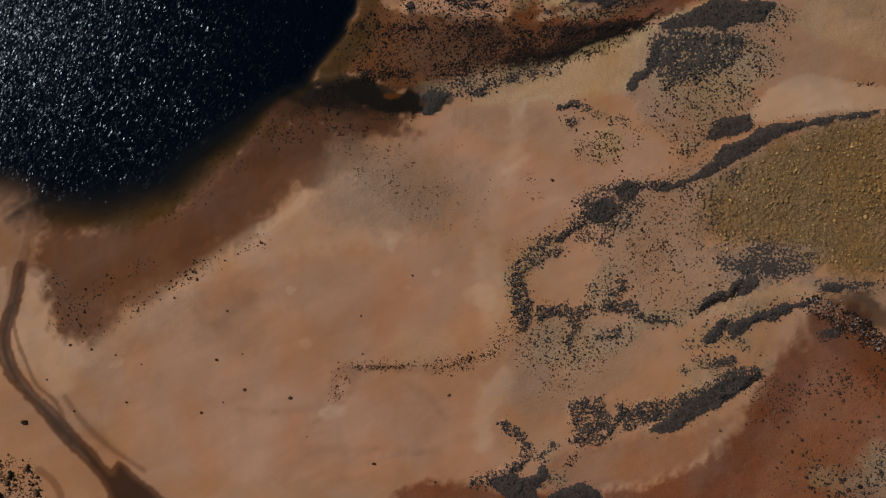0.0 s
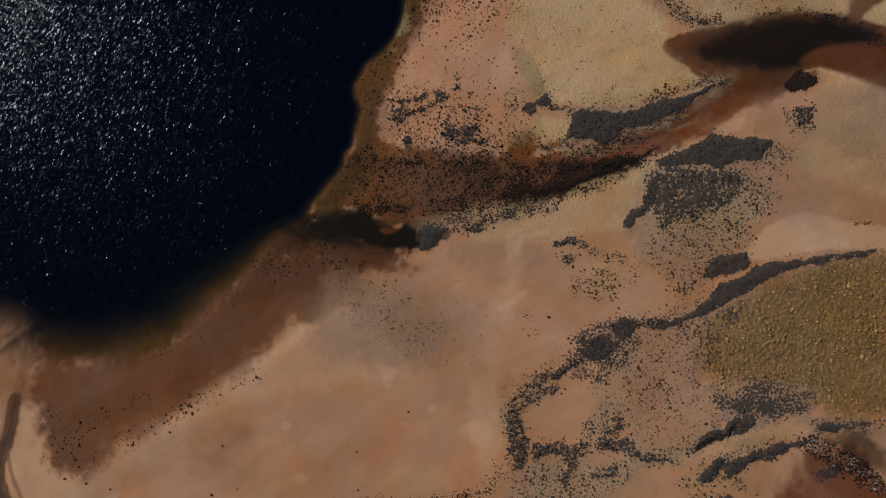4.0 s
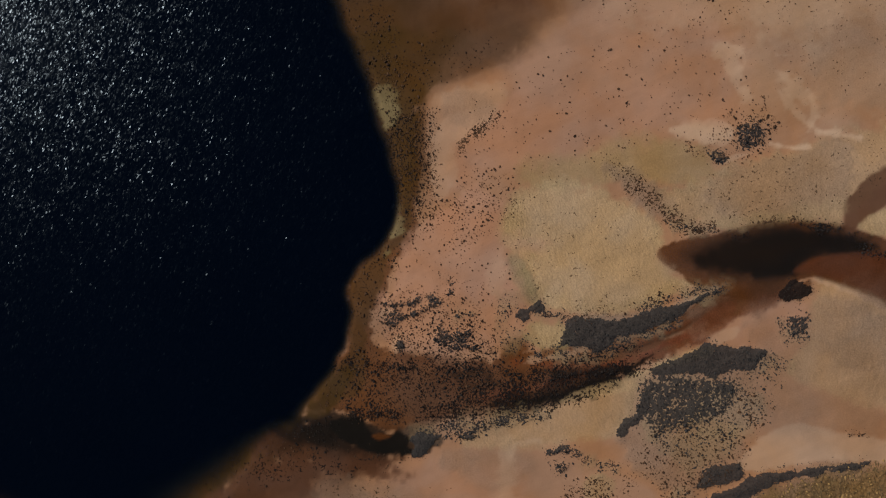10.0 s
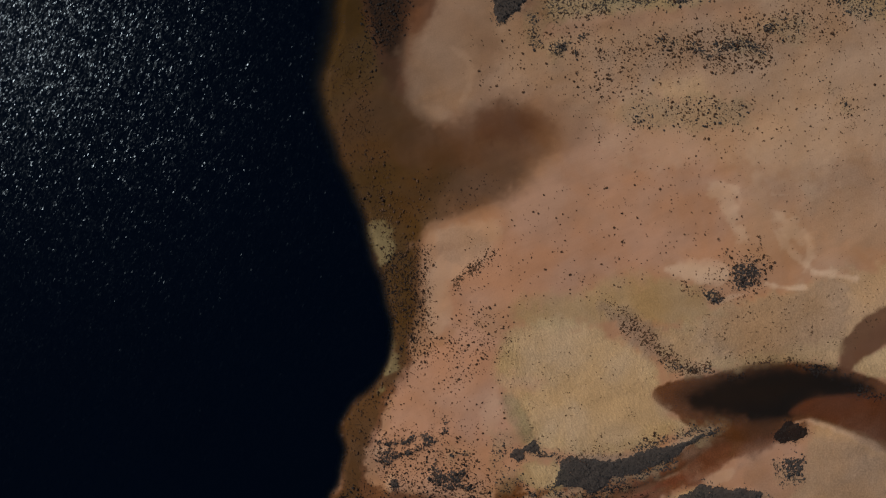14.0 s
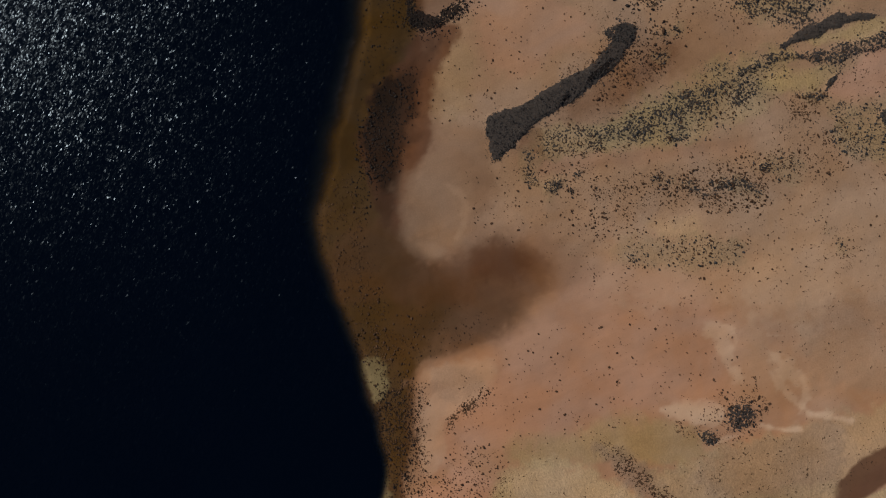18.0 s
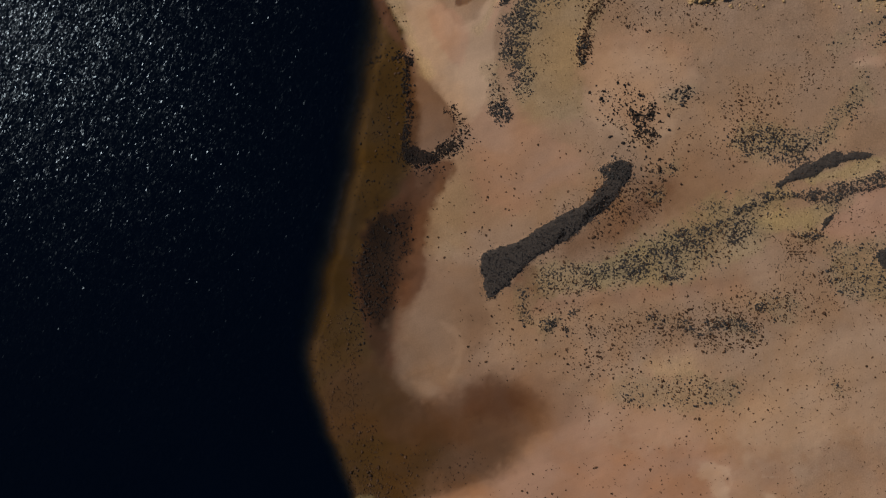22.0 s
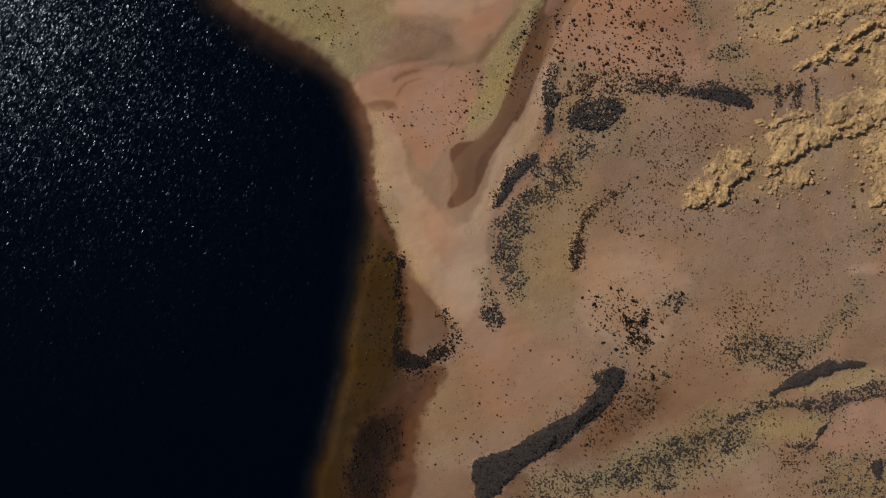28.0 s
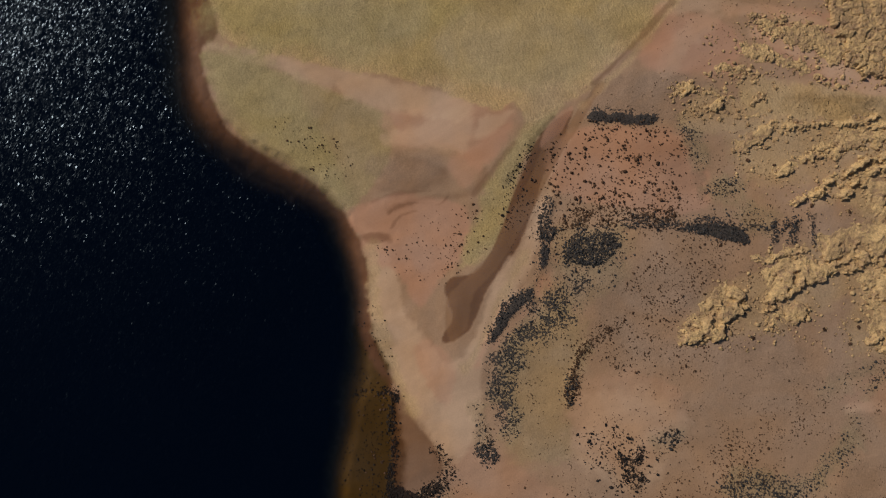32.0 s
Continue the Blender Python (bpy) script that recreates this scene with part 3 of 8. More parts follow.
streak("dark", .55, 1.2, .8, 1.4, [(3.3, 37.7), (10.2, 38.6), (16.2, 38.4), (24.2, 40.5)])
patch("rust", .9, 2, 1, [(10.3, 46.1), (14.3, 46.1), (15.3, 43.1), (11.8, 42.1), (9.8, 43.6)])
streak("red", .6, 1, .6, 1.8, [(20.2, 42.6), (30.2, 44.5), (38.1, 46.9), (46.0, 50.8)])
patch("wet", .9, 1.5, 1, [(-34.4, 27.5), (-26.8, 30.6), (-21.2, 31.3), (-16.1, 27.1), (-11.1, 25.2), (-7.1, 25.4), (-12.1, 23.5), (-21.2, 24.0), (-31.4, 23.9)])
patch("dark", .7, 1.5, 1.2, [(-31.3, 30.0), (-26.7, 31.1), (-21.2, 31.3), (-16.1, 27.3), (-11.1, 25.5), (-17.2, 25.6), (-25.3, 27.3)])
patch("wet", .45, 1.5, 1, [(-1.7, 40.2), (10.3, 42.6), (20.2, 42.1), (31.2, 44.5), (42.1, 48.4), (44.0, 46.9), (30.1, 40.5), (20.2, 37.1), (8.2, 34.7), (-1.8, 35.7)])
patch("dark", .55, 1, .8, [(10.2, 34.2), (20.2, 37.1), (27.1, 39.0), (31.1, 40.5), (33.1, 39.7), (28.1, 37.0), (20.2, 35.1), (12.2, 32.6)])
patch("red", .8, 2, 1, [(50.5, -24.5), (57.4, -18.6), (59.2, -24.5), (53.2, -36.2), (47.2, -46.9), (35.5, -46.9), (43.5, -37.2)])
patch("dark", .45, 1.5, 1, [(60.6, -7.5), (67.3, -7.1), (73.9, -9.4), (84.5, -13.0), (84.4, -18.8), (73.8, -14.0), (65.4, -9.9)])
streak("red", .55, .8, .9, 1.2, [(6.2, 35.7), (16.2, 37.6), (26.2, 40.5), (38.1, 44.9), (50.0, 50.8)])
# a shadow strip, painted into the ground with the wet colour
streak("wet", .5, 1.5, .8, 2.2, [(-7.8, 43.2), (-4.3, 42.8), (-0.3, 41.8), (4.7, 41.3)])
patch("dark", .5, 4, 1.2, [(-32.5, 25.4), (-25.4, 30.9), (-15.4, 30.9), (-7.4, 25.9), (-15.4, 23.4), (-23.4, 24.9)])
streak("straw", .7, .8, .5, 1.0, [(32.5, 39.7), (39.4, 42.0), (44.9, 43.9)])
patch("pale", .35, 1, .8, [(41.9, 48.1), (44.9, 48.8), (45.4, 47.4), (42.9, 46.4)])
streak("dark", .5, .8, .9, 1.0, [(2.3, 39.7), (10.3, 39.8), (18.2, 40.6), (26.2, 42.5)])
streak("pale", .4, .6, .7, .8, [(16.3, 42.1), (20.2, 43.4), (25.2, 44.3)])
streak("pale", .35, .6, .7, .7, [(38.1, 45.9), (41.6, 47.2), (45.0, 47.9)])
patch("olive", .5, 1, 1, [(14.3, 48.1), (20.3, 48.6), (21.2, 44.6), (16.3, 43.6), (13.8, 45.6)])
streak("grey", .6, 1, .9, 1.2, [(22.2, 44.7), (30.2, 46.0), (38.1, 47.6), (46.1, 51.8)])
streak("dark", .5, .8, .8, .9, [(30.2, 43.5), (38.1, 46.2), (45.0, 50.1)])
streak("red", .5, 1, .9, 1.4, [(33.1, 42.0), (43.0, 45.4), (52.9, 51.3), (59.8, 53.7)])
patch("red", .4, 2, 1, [(18.0, -33.6), (37.7, -30.8), (46.6, -27.9), (38.6, -37.2), (22.9, -40.3), (14.0, -40.2)])
patch("wet", .6, 4, 1.2, [(-22.1, 133.1), (-8.0, 132.9), (-6.0, 124.7), (-6.5, 118.6), (-5.5, 112.5), (-3.0, 108.9), (1.1, 108.2), (6.1, 110.4), (12.1, 111.8), (18.2, 110.5), (21.0, 107.2), (19.9, 104.0), (16.3, 100.0), (12.3, 96.0), (8.1, 93.0), (2.0, 91.0), (-2.0, 89.0), (-3.0, 85.2), (-3.2, 78.2), (-3.8, 74.2), (-6.5, 70.2), (-9.0, 74.2), (-11.0, 82.2), (-13.1, 88.2), (-15.1, 94.3), (-19.2, 103.4), (-21.7, 111.6)])
patch("ochre", .85, 7, 1, [(-24.4, 135.2), (-9.1, 135.0), (-8.0, 118.6), (-6.0, 111.5), (-1.0, 106.4), (3.1, 100.3), (0.0, 91.2), (-2.8, 85.2), (-3.2, 74.2), (-6.5, 68.2), (-9.0, 70.2), (-14.1, 88.2), (-20.2, 100.4), (-24.3, 111.6)])
patch("wet", .6, 3.5, 1.2, [(6.1, 109.1), (12.1, 110.3), (18.4, 109.1), (18.1, 104.7), (12.1, 104.1), (7.1, 105.6)])
patch("pink", .45, 5, 2, [(-2.0, 88.2), (7.1, 91.7), (17.1, 98.2), (22.1, 104.2), (32.1, 108.2), (46.0, 104.1), (51.9, 97.1), (50.7, 85.1), (36.9, 82.1), (17.0, 78.2), (5.0, 74.2), (-1.0, 66.2), (-3.0, 74.2), (-2.5, 85.2)])
patch("pale", .35, 1.2, .6, [(-2.5, 88.2), (2.0, 90.2), (9.1, 91.2), (10.1, 88.2), (7.0, 84.2), (2.0, 80.2), (2.0, 74.2), (-1.0, 70.2), (-2.8, 74.2)])
patch("olive", .45, 1.2, 1.2, [(-13.1, 90.2), (-10.5, 90.7), (-8.5, 88.2), (-9.0, 84.2), (-11.0, 83.2), (-12.3, 86.2)])
patch("pale", .55, 1.2, 1.0, [(47.3, 97.3), (51.7, 97.3), (51.6, 91.3), (53.6, 88.3), (51.6, 87.8), (49.8, 92.1), (47.8, 94.7)])
patch("pale", .65, 1.4, 1.0, [(58.2, 93.0), (61.7, 91.5), (63.9, 89.5), (64.0, 86.9), (60.9, 88.1), (59.2, 90.0)])
patch("grey", .3, 3, 1.5, [(40.1, 111.2), (52.1, 112.6), (53.0, 108.6), (46.0, 106.6), (41.1, 108.6)])
patch("straw", .4, 2.5, 1, [(37.2, 115.2), (45.2, 115.7), (46.1, 113.1), (40.1, 112.4)])
patch("grey", .25, 4, 2, [(26.3, 124.4), (42.3, 124.8), (57.1, 121.1), (58.0, 114.0), (47.1, 114.1), (27.2, 118.3)])
patch("grey", .35, 4, 2, [(63.8, 102.0), (78.4, 105.9), (89.3, 107.8), (88.9, 88.0), (78.0, 86.0), (65.5, 88.0), (64.7, 96.0)])
patch("pale", .3, 4, 2, [(58.0, 111.0), (69.8, 111.0), (69.6, 100.0), (55.8, 98.0)])
patch("ochre", 1, 1.5, .8, [(-23.7, 119.6), (-21.0, 126.7), (-16.8, 141.9), (-12.9, 167.5), (-12.0, 179.9), (-4.8, 179.8), (-4.6, 167.4), (-4.7, 151.0), (-6.7, 143.4), (-11.5, 139.7), (-12.7, 134.8), (-13.9, 128.7), (-12.6, 119.6)])
patch("rust", .28, 5, 1.5, [(13.5, 127.7), (19.5, 133.8), (25.6, 137.8), (29.6, 142.9), (34.6, 148.9), (43.6, 147.9), (42.5, 140.8), (31.5, 132.3), (19.5, 129.3), (16.5, 124.7)])
streak("pink", .22, 2.5, 1, 4, [(18.3, 125.2), (30.0, 126.4), (41.9, 127.7), (53.8, 128.5)])
patch("pale", .1, 4, 1, [(-1.6, 132.8), (3.5, 135.8), (8.5, 132.8), (8.5, 124.7), (1.5, 123.7), (-2.6, 126.7)])
patch("olive", .15, 3, 1.5, [(-2.6, 147.0), (3.4, 148.0), (7.5, 143.9), (5.5, 133.8), (-0.6, 133.8), (-2.6, 137.8)])
patch("pink", .4, 3, 1.5, [(7.4, 161.2), (23.6, 153.0), (27.6, 148.9), (13.5, 140.9), (7.5, 146.9)])
patch("grey", .35, 3, 1.5, [(27.5, 133.8), (48.5, 140.8), (53.5, 144.9), (73.4, 151.9), (89.2, 151.8), (89.0, 142.8), (68.3, 138.8), (53.4, 135.8), (41.5, 129.8), (28.5, 129.3)])
patch("wet", .22, 4, 1.5, [(41.6, 149.9), (52.6, 153.9), (57.5, 148.9), (53.5, 143.8), (41.5, 140.8), (36.6, 142.9)])
patch("ochre", .95, 1.5, .8, [(-16.8, 136.8), (-12.8, 147.0), (-8.7, 151.1), (-3.7, 151.0), (-2.6, 143.9), (-6.6, 136.8), (-11.6, 119.6), (-20.7, 119.6)])
patch("wet", .85, 2, 1, [(-11.7, 138.3), (-7.7, 142.4), (-2.7, 149.5), (2.9, 151.0), (4.2, 148.5), (1.9, 143.9), (-0.4, 137.8), (-1.1, 131.8), (-1.1, 127.2), (-3.0, 122.2), (-5.0, 114.6), (-8.5, 114.6), (-11.6, 122.7), (-13.2, 128.7), (-12.2, 135.8)])
patch("dark", .6, 2, 1, [(-11.2, 138.3), (-6.7, 141.9), (-2.8, 141.9), (-2.8, 136.8), (-4.8, 131.7), (-6.1, 123.7), (-8.1, 120.6), (-11.1, 124.7), (-12.7, 131.7)])
patch("pink", .35, 3, 1.5, [(67.3, 140.8), (80.0, 145.8), (91.1, 146.8), (90.9, 138.8), (73.2, 136.8)])
patch("grey", .3, 6, 2, [(26.0, 191.0), (56.0, 197.4), (95.7, 209.8), (95.1, 170.1), (75.5, 162.0), (49.9, 167.5), (30.1, 175.1)])
patch("wet", .9, 1, .6, [(-46.2, 248.8), (-39.1, 248.8), (-37.9, 239.5), (-36.7, 233.2), (-39.7, 230.3), (-38.5, 223.9), (-35.1, 216.2), (-26.8, 210.7), (-18.5, 206.2), (-13.4, 200.6), (-9.7, 194.6), (-8.6, 188.6), (-7.9, 178.6), (-3.3, 169.7), (-4.8, 167.6), (-10.0, 178.5), (-13.1, 188.5), (-18.4, 198.6), (-26.7, 205.6), (-34.9, 209.6), (-42.3, 216.7), (-45.1, 225.9)])
patch("ochre", .9, 1.5, .6, [(-12.5, 178.5), (-8.9, 174.6), (-3.8, 168.7), (-3.0, 150.9), (-16.5, 148.7), (-13.7, 162.6)])
patch("olive", .55, 1.2, .6, [(-39.3, 229.9), (-30.2, 228.1), (-18.9, 224.1), (-5.5, 218.0), (-5.4, 212.9), (-6.4, 208.8), (-12.9, 201.5), (-20.6, 207.5), (-29.9, 212.5), (-35.1, 217.6), (-38.3, 225.0)])
patch("pale", .6, 1.2, .6, [(-10.3, 198.7), (-8.7, 192.6), (-7.7, 180.6), (-2.8, 170.7), (3.3, 160.3), (8.3, 157.8), (11.0, 166.9), (11.9, 175.8), (16.1, 183.9), (20.0, 192.9), (21.8, 199.0), (25.9, 211.2), (26.9, 215.2), (25.9, 215.2), (19.0, 197.0), (16.0, 191.9), (12.1, 184.8), (9.1, 177.6), (5.2, 174.7), (2.1, 177.7), (-2.0, 182.6), (-4.1, 190.6), (-7.7, 196.7)])
patch("pink", .75, 1.2, .6, [(-12.5, 201.1), (-4.3, 204.3), (5.8, 203.4), (9.4, 199.9), (8.2, 193.3), (4.0, 188.7), (0.5, 184.2), (-4.1, 190.6), (-8.2, 192.1), (-10.2, 196.1)])
patch("pink", .5, 1.2, .6, [(1.1, 178.7), (6.2, 174.8), (5.7, 166.8), (2.7, 169.7), (0.1, 174.7)])
streak("wet", .3, .6, .3, 1, [(-10.8, 196.6), (-7.2, 196.9), (-5.2, 196.2)])
streak("wet", .22, .7, .4, 1.2, [(-5.3, 201.5), (1.8, 203.8), (8.8, 204.4), (11.8, 209.0)])
patch("wet", .25, 2, .8, [(-8.4, 205.8), (-0.3, 210.9), (4.7, 210.0), (4.8, 205.9), (-4.3, 204.3)])
patch("pink", .5, 1.5, .8, [(-5.5, 219.1), (7.7, 221.2), (16.8, 220.3), (16.3, 215.2), (11.8, 210.0), (7.8, 205.9), (4.8, 208.9), (5.7, 212.5), (-2.4, 212.7), (-5.5, 215.0)])
patch("pale", .6, 1.5, .8, [(-38.5, 231.0), (-27.2, 229.6), (-4.6, 224.7), (8.7, 221.2), (7.2, 217.6), (-5.5, 219.1), (-18.9, 224.1), (-30.2, 227.9)])
patch("straw", .65, 1.2, .6, [(7.2, 191.6), (8.4, 196.8), (10.9, 202.9), (13.8, 209.0), (16.8, 214.1), (19.8, 217.7), (25.9, 221.4), (22.1, 216.2), (19.9, 212.6), (17.9, 208.1), (15.6, 203.0), (14.0, 196.9), (11.2, 192.6)])
patch("olive", .6, 2.5, 1, [(7.2, 191.6), (8.4, 196.8), (10.9, 202.9), (13.8, 209.0), (16.8, 214.1), (19.8, 217.7), (25.9, 221.4), (22.1, 216.2), (19.9, 212.6), (17.9, 208.1), (15.6, 203.0), (14.0, 196.9), (11.2, 192.6)])
patch("straw", .9, .8, .6, [(-39.5, 249.9), (-37.6, 237.4), (-35.4, 232.0), (-27.2, 229.7), (-14.8, 226.7), (-4.6, 225.2), (5.6, 222.2), (10.7, 220.2), (13.8, 218.9), (16.3, 220.5), (19.8, 217.4), (25.9, 221.1), (30.9, 225.3), (36.9, 230.4), (42.0, 234.8), (45.0, 239.9), (47.5, 250.3)])
patch("olive", .45, 4, 1.5, [(-37.9, 249.9), (-35.5, 234.3), (-14.8, 228.2), (5.6, 224.3), (25.9, 223.4), (41.0, 237.9), (46.0, 250.3)])
patch("wet", .8, .35, .2, [(27.1, 219.3), (25.1, 213.4), (22.1, 207.9), (19.2, 199.0), (16.2, 192.9), (12.2, 187.6), (10.3, 182.6), (8.3, 179.6), (5.1, 178.1), (4.3, 179.2), (6.1, 182.5), (4.6, 187.5), (6.2, 189.8), (10.0, 190.6), (14.0, 196.5), (17.1, 205.6), (20.1, 213.0), (22.1, 216.0), (24.9, 218.5)])
patch("pink", .6, .4, .2, [(21.4, 213.0), (22.1, 215.7), (24.4, 218.8), (27.1, 220.3), (25.9, 216.8), (23.4, 213.0)])
streak("straw", .6, .8, .4, 1, [(18.8, 216.2), (21.8, 218.8), (27.9, 222.4), (33.9, 225.5)])
patch("wet", .6, .6, .4, [(-3.8, 169.6), (-0.2, 164.2), (3.8, 159.4), (4.6, 155.4), (0.4, 152.1), (-3.5, 152.3)])
patch("olive", .3, 3, 1.5, [(14.6, 177.9), (20.1, 182.9), (26.1, 184.5), (29.6, 179.1), (27.6, 169.1), (27.2, 159.2), (18.3, 158.1), (15.2, 165.0)])
patch("pale", .7, 2.5, 1.5, [(29.1, 169.1), (36.1, 170.2), (45.0, 167.9), (45.5, 161.5), (39.1, 154.5), (31.2, 155.9), (27.7, 161.2)])
patch("pink", .7, 1.5, .8, [(24.9, 215.2), (44.0, 216.6), (50.0, 211.4), (51.2, 203.8), (44.0, 201.3), (26.0, 204.6), (22.4, 208.1)])
patch("wet", .18, 2.5, 1, [(36.0, 214.3), (48.0, 213.4), (49.0, 206.3), (38.0, 209.3)])
patch("pink", .75, 2, 1, [(41.0, 233.7), (51.1, 237.4), (57.1, 231.8), (54.0, 226.5), (44.0, 226.6), (38.8, 227.8)])
patch("straw", .75, 1.2, .8, [(57.0, 223.6), (64.1, 225.7), (71.0, 223.5), (82.8, 223.8), (95.9, 222.9), (95.8, 218.4), (76.0, 217.9), (64.0, 219.0), (58.0, 220.6)])
streak("wet", .3, 1, .5, 1.6, [(62.0, 220.1), (71.0, 219.9), (82.0, 220.3), (95.9, 220.4)])
streak("pink", .6, 1.2, .5, 1.8, [(64.1, 231.3), (74.1, 228.7), (82.8, 224.0), (93.9, 220.9)])
streak("pink", .5, 1.2, .5, 1.8, [(54.1, 237.9), (66.1, 237.5), (74.1, 235.5)])
patch("grey", .5, 1.5, .8, [(30.9, 224.5), (41.0, 226.6), (51.0, 224.6), (55.0, 219.6), (46.0, 218.0), (30.9, 218.8)])
patch("straw", .4, 2.5, 1, [(55.0, 217.5), (71.0, 216.6), (82.7, 216.7), (95.9, 219.9), (95.5, 197.8), (82.5, 197.7), (71.9, 206.6), (64.0, 206.5), (56.0, 209.4)])
patch("straw", .45, 2.5, 1, [(46.0, 180.3), (51.9, 188.3), (59.9, 189.4), (63.9, 194.4), (73.8, 197.6), (95.6, 201.8), (95.3, 179.9), (75.6, 177.7), (75.7, 187.6), (68.8, 183.6), (55.9, 180.4)])
patch("straw", .5, 3, 1, [(73.3, 250.4), (96.3, 250.5), (95.9, 223.9), (77.1, 226.8), (74.2, 236.0)])
patch("grey", .4, 3, 1.5, [(73.5, 158.0), (82.1, 160.1), (95.0, 164.2), (94.8, 150.6), (73.4, 150.2)])
streak("pale", .5, 1, .5, 1.6, [(75.5, 167.8), (79.4, 168.1), (85.3, 167.5)])
patch("olive", .5, 2, 1, [(57.5, 139.9), (65.9, 142.3), (70.7, 142.0), (68.3, 138.8), (64.3, 137.9), (57.9, 139.1)])
streak("olive", .5, 1.5, .8, 2, [(66.8, 147.3), (72.7, 148.5), (78.0, 150.1)])
patch("pink", .45, 2, 1, [(68.6, 138.1), (71.7, 142.1), (80.4, 146.1), (91.4, 147.1), (91.2, 139.1), (80.3, 138.1), (73.5, 136.1)])
patch("wet", .16, 5, 1, [(-7.0, 122.7), (-2.1, 130.8), (10.0, 124.8), (11.0, 108.9), (4.1, 102.9), (-5.9, 104.8)])
patch("olive", .35, 4, 2, [(24.0, 126.9), (34.0, 135.9), (43.9, 140.0), (53.9, 145.0), (63.8, 145.0), (57.8, 136.0), (48.8, 130.0), (33.9, 128.4)])
patch("straw", .45, 2.5, 1, [(57.8, 141.5), (63.8, 143.0), (69.7, 141.9), (65.7, 139.1), (59.8, 138.2)])
patch("straw", .45, 2.5, 1, [(63.8, 147.2), (70.8, 149.6), (77.7, 150.9), (80.4, 150.1), (71.7, 146.6)])
streak("pale", .5, .7, .6, .9, [(58.0, 95.5), (60.7, 95.4)])
streak("pale", .5, .7, .6, .8, [(64.9, 84.9), (63.9, 82.1)])
patch("olive", .42, 2, 1, [(10.7, 59.9), (12.9, 59.9), (14.9, 56.6), (15.9, 53.1), (14.4, 52.6), (11.9, 56.7)])
patch("pale", .28, 3, 1.5, [(14.5, 71.7), (24.5, 72.6), (34.4, 67.4), (37.3, 60.4), (40.2, 56.4), (30.3, 52.5), (19.3, 52.6), (15.4, 58.6), (13.5, 65.7)])
patch("tan", .5, 3, 1.5, [(-6.5, 121.7), (-4.0, 124.7), (5.1, 122.6), (6.1, 115.4), (2.1, 109.9), (-3.0, 110.4), (-5.8, 114.5)])
patch("wet", .75, 2.5, 1.5, [(-47.8, 12.5), (-39.6, 19.4), (-31.4, 25.4), (-21.2, 25.0), (-9.1, 23.8), (-7.1, 21.9), (-17.2, 22.1), (-23.3, 20.0), (-23.8, 16.2), (-26.9, 13.2), (-31.5, 9.2), (-37.6, 4.2), (-43.8, 0.3), (-52.0, -3.7)])
patch("grey", .55, 2, 1.5, [(-23.3, 21.2), (-15.2, 20.6), (-9.2, 15.9), (-1.2, 11.8), (-5.3, 6.8), (-13.3, 10.0), (-21.3, 16.1)])
streak("ochre", .9, 1.5, .5, 2.5, [(-28.3, 31.2), (-25.7, 33.9), (-22.6, 36.9), (-21.1, 40.4)])
patch("sand", .22, 3, 1.5, [(48.2, -44.0), (51.7, -36.2), (55.8, -27.4), (58.3, -22.5), (61.3, -20.1), (66.1, -19.7), (71.8, -22.6), (86.1, -29.5), (85.6, -49.9), (48.1, -49.9)])
patch("tussock", .55, 1.5, 1, [(63.2, 220.6), (68.0, 221.7), (82.8, 221.6), (95.9, 221.4), (95.9, 219.4), (76.0, 218.9), (66.0, 219.1)])
patch("pale", .3, 1.5, 1, [(56.9, 225.2), (64.1, 225.9), (74.1, 224.8), (82.8, 224.3), (82.8, 222.6), (66.0, 222.7), (58.0, 223.1)])
patch("pale", .3, 1.2, .8, [(45.0, 233.8), (47.5, 235.8), (50.0, 237.4), (56.1, 238.5), (52.1, 234.8), (48.0, 230.7), (45.0, 226.6), (42.0, 226.6)])
streak("pale", .35, 1, .6, 1.4, [(61.1, 232.8), (71.1, 228.8), (78.1, 225.8), (82.8, 224.3)])
patch("pink", .4, 2.5, 1.5, [(28.2, 170.2), (34.7, 173.8), (42.7, 172.8), (46.2, 168.3), (43.6, 162.2), (37.6, 157.2), (29.7, 160.1), (27.2, 165.2)])
patch("pale", .25, 4, 2, [(32.6, 114.4), (44.4, 117.5), (59.2, 119.7), (80.5, 121.9), (93.4, 122.0), (93.0, 102.6), (32.6, 101.7)])
streak("straw", .5, 1.2, .8, 1.8, [(-8.2, 194.8), (-7.4, 183.1), (-3.6, 172.1), (-0.7, 165.7)])
streak("straw", .45, 1.2, .8, 1.6, [(18.6, 193.6), (15.1, 186.8), (11.5, 178.7), (8.6, 173.6)])
streak("pink", .5, 1, .8, 1.4, [(15.0, 184.4), (12.5, 179.3), (10.7, 174.2)])
streak("rust", .25, 2, 1, 2, [(24.6, 193.6), (20.6, 186.5), (16.1, 180.9)])
patch("pink", .35, 2, 1, [(72.5, 170.4), (81.3, 174.4), (94.3, 175.5), (94.1, 167.5), (81.1, 166.4)])
patch("pink", .5, 1.5, 1, [(-12.4, 53.8), (-5.5, 54.8), (10.6, 56.4), (12.6, 46.4), (1.9, 43.2), (-10.2, 44.8)])
patch("rust", .8, 1.2, .8, [(61.2, 58.3), (66.9, 60.0), (76.5, 59.5), (89.2, 56.3), (89.0, 46.2), (76.3, 51.0), (69.8, 54.5), (64.0, 56.7)])
patch("rust", .3, 1, .8, [(38.5, 60.5), (43.4, 63.4), (46.4, 60.4), (45.3, 56.9), (41.4, 58.5)])
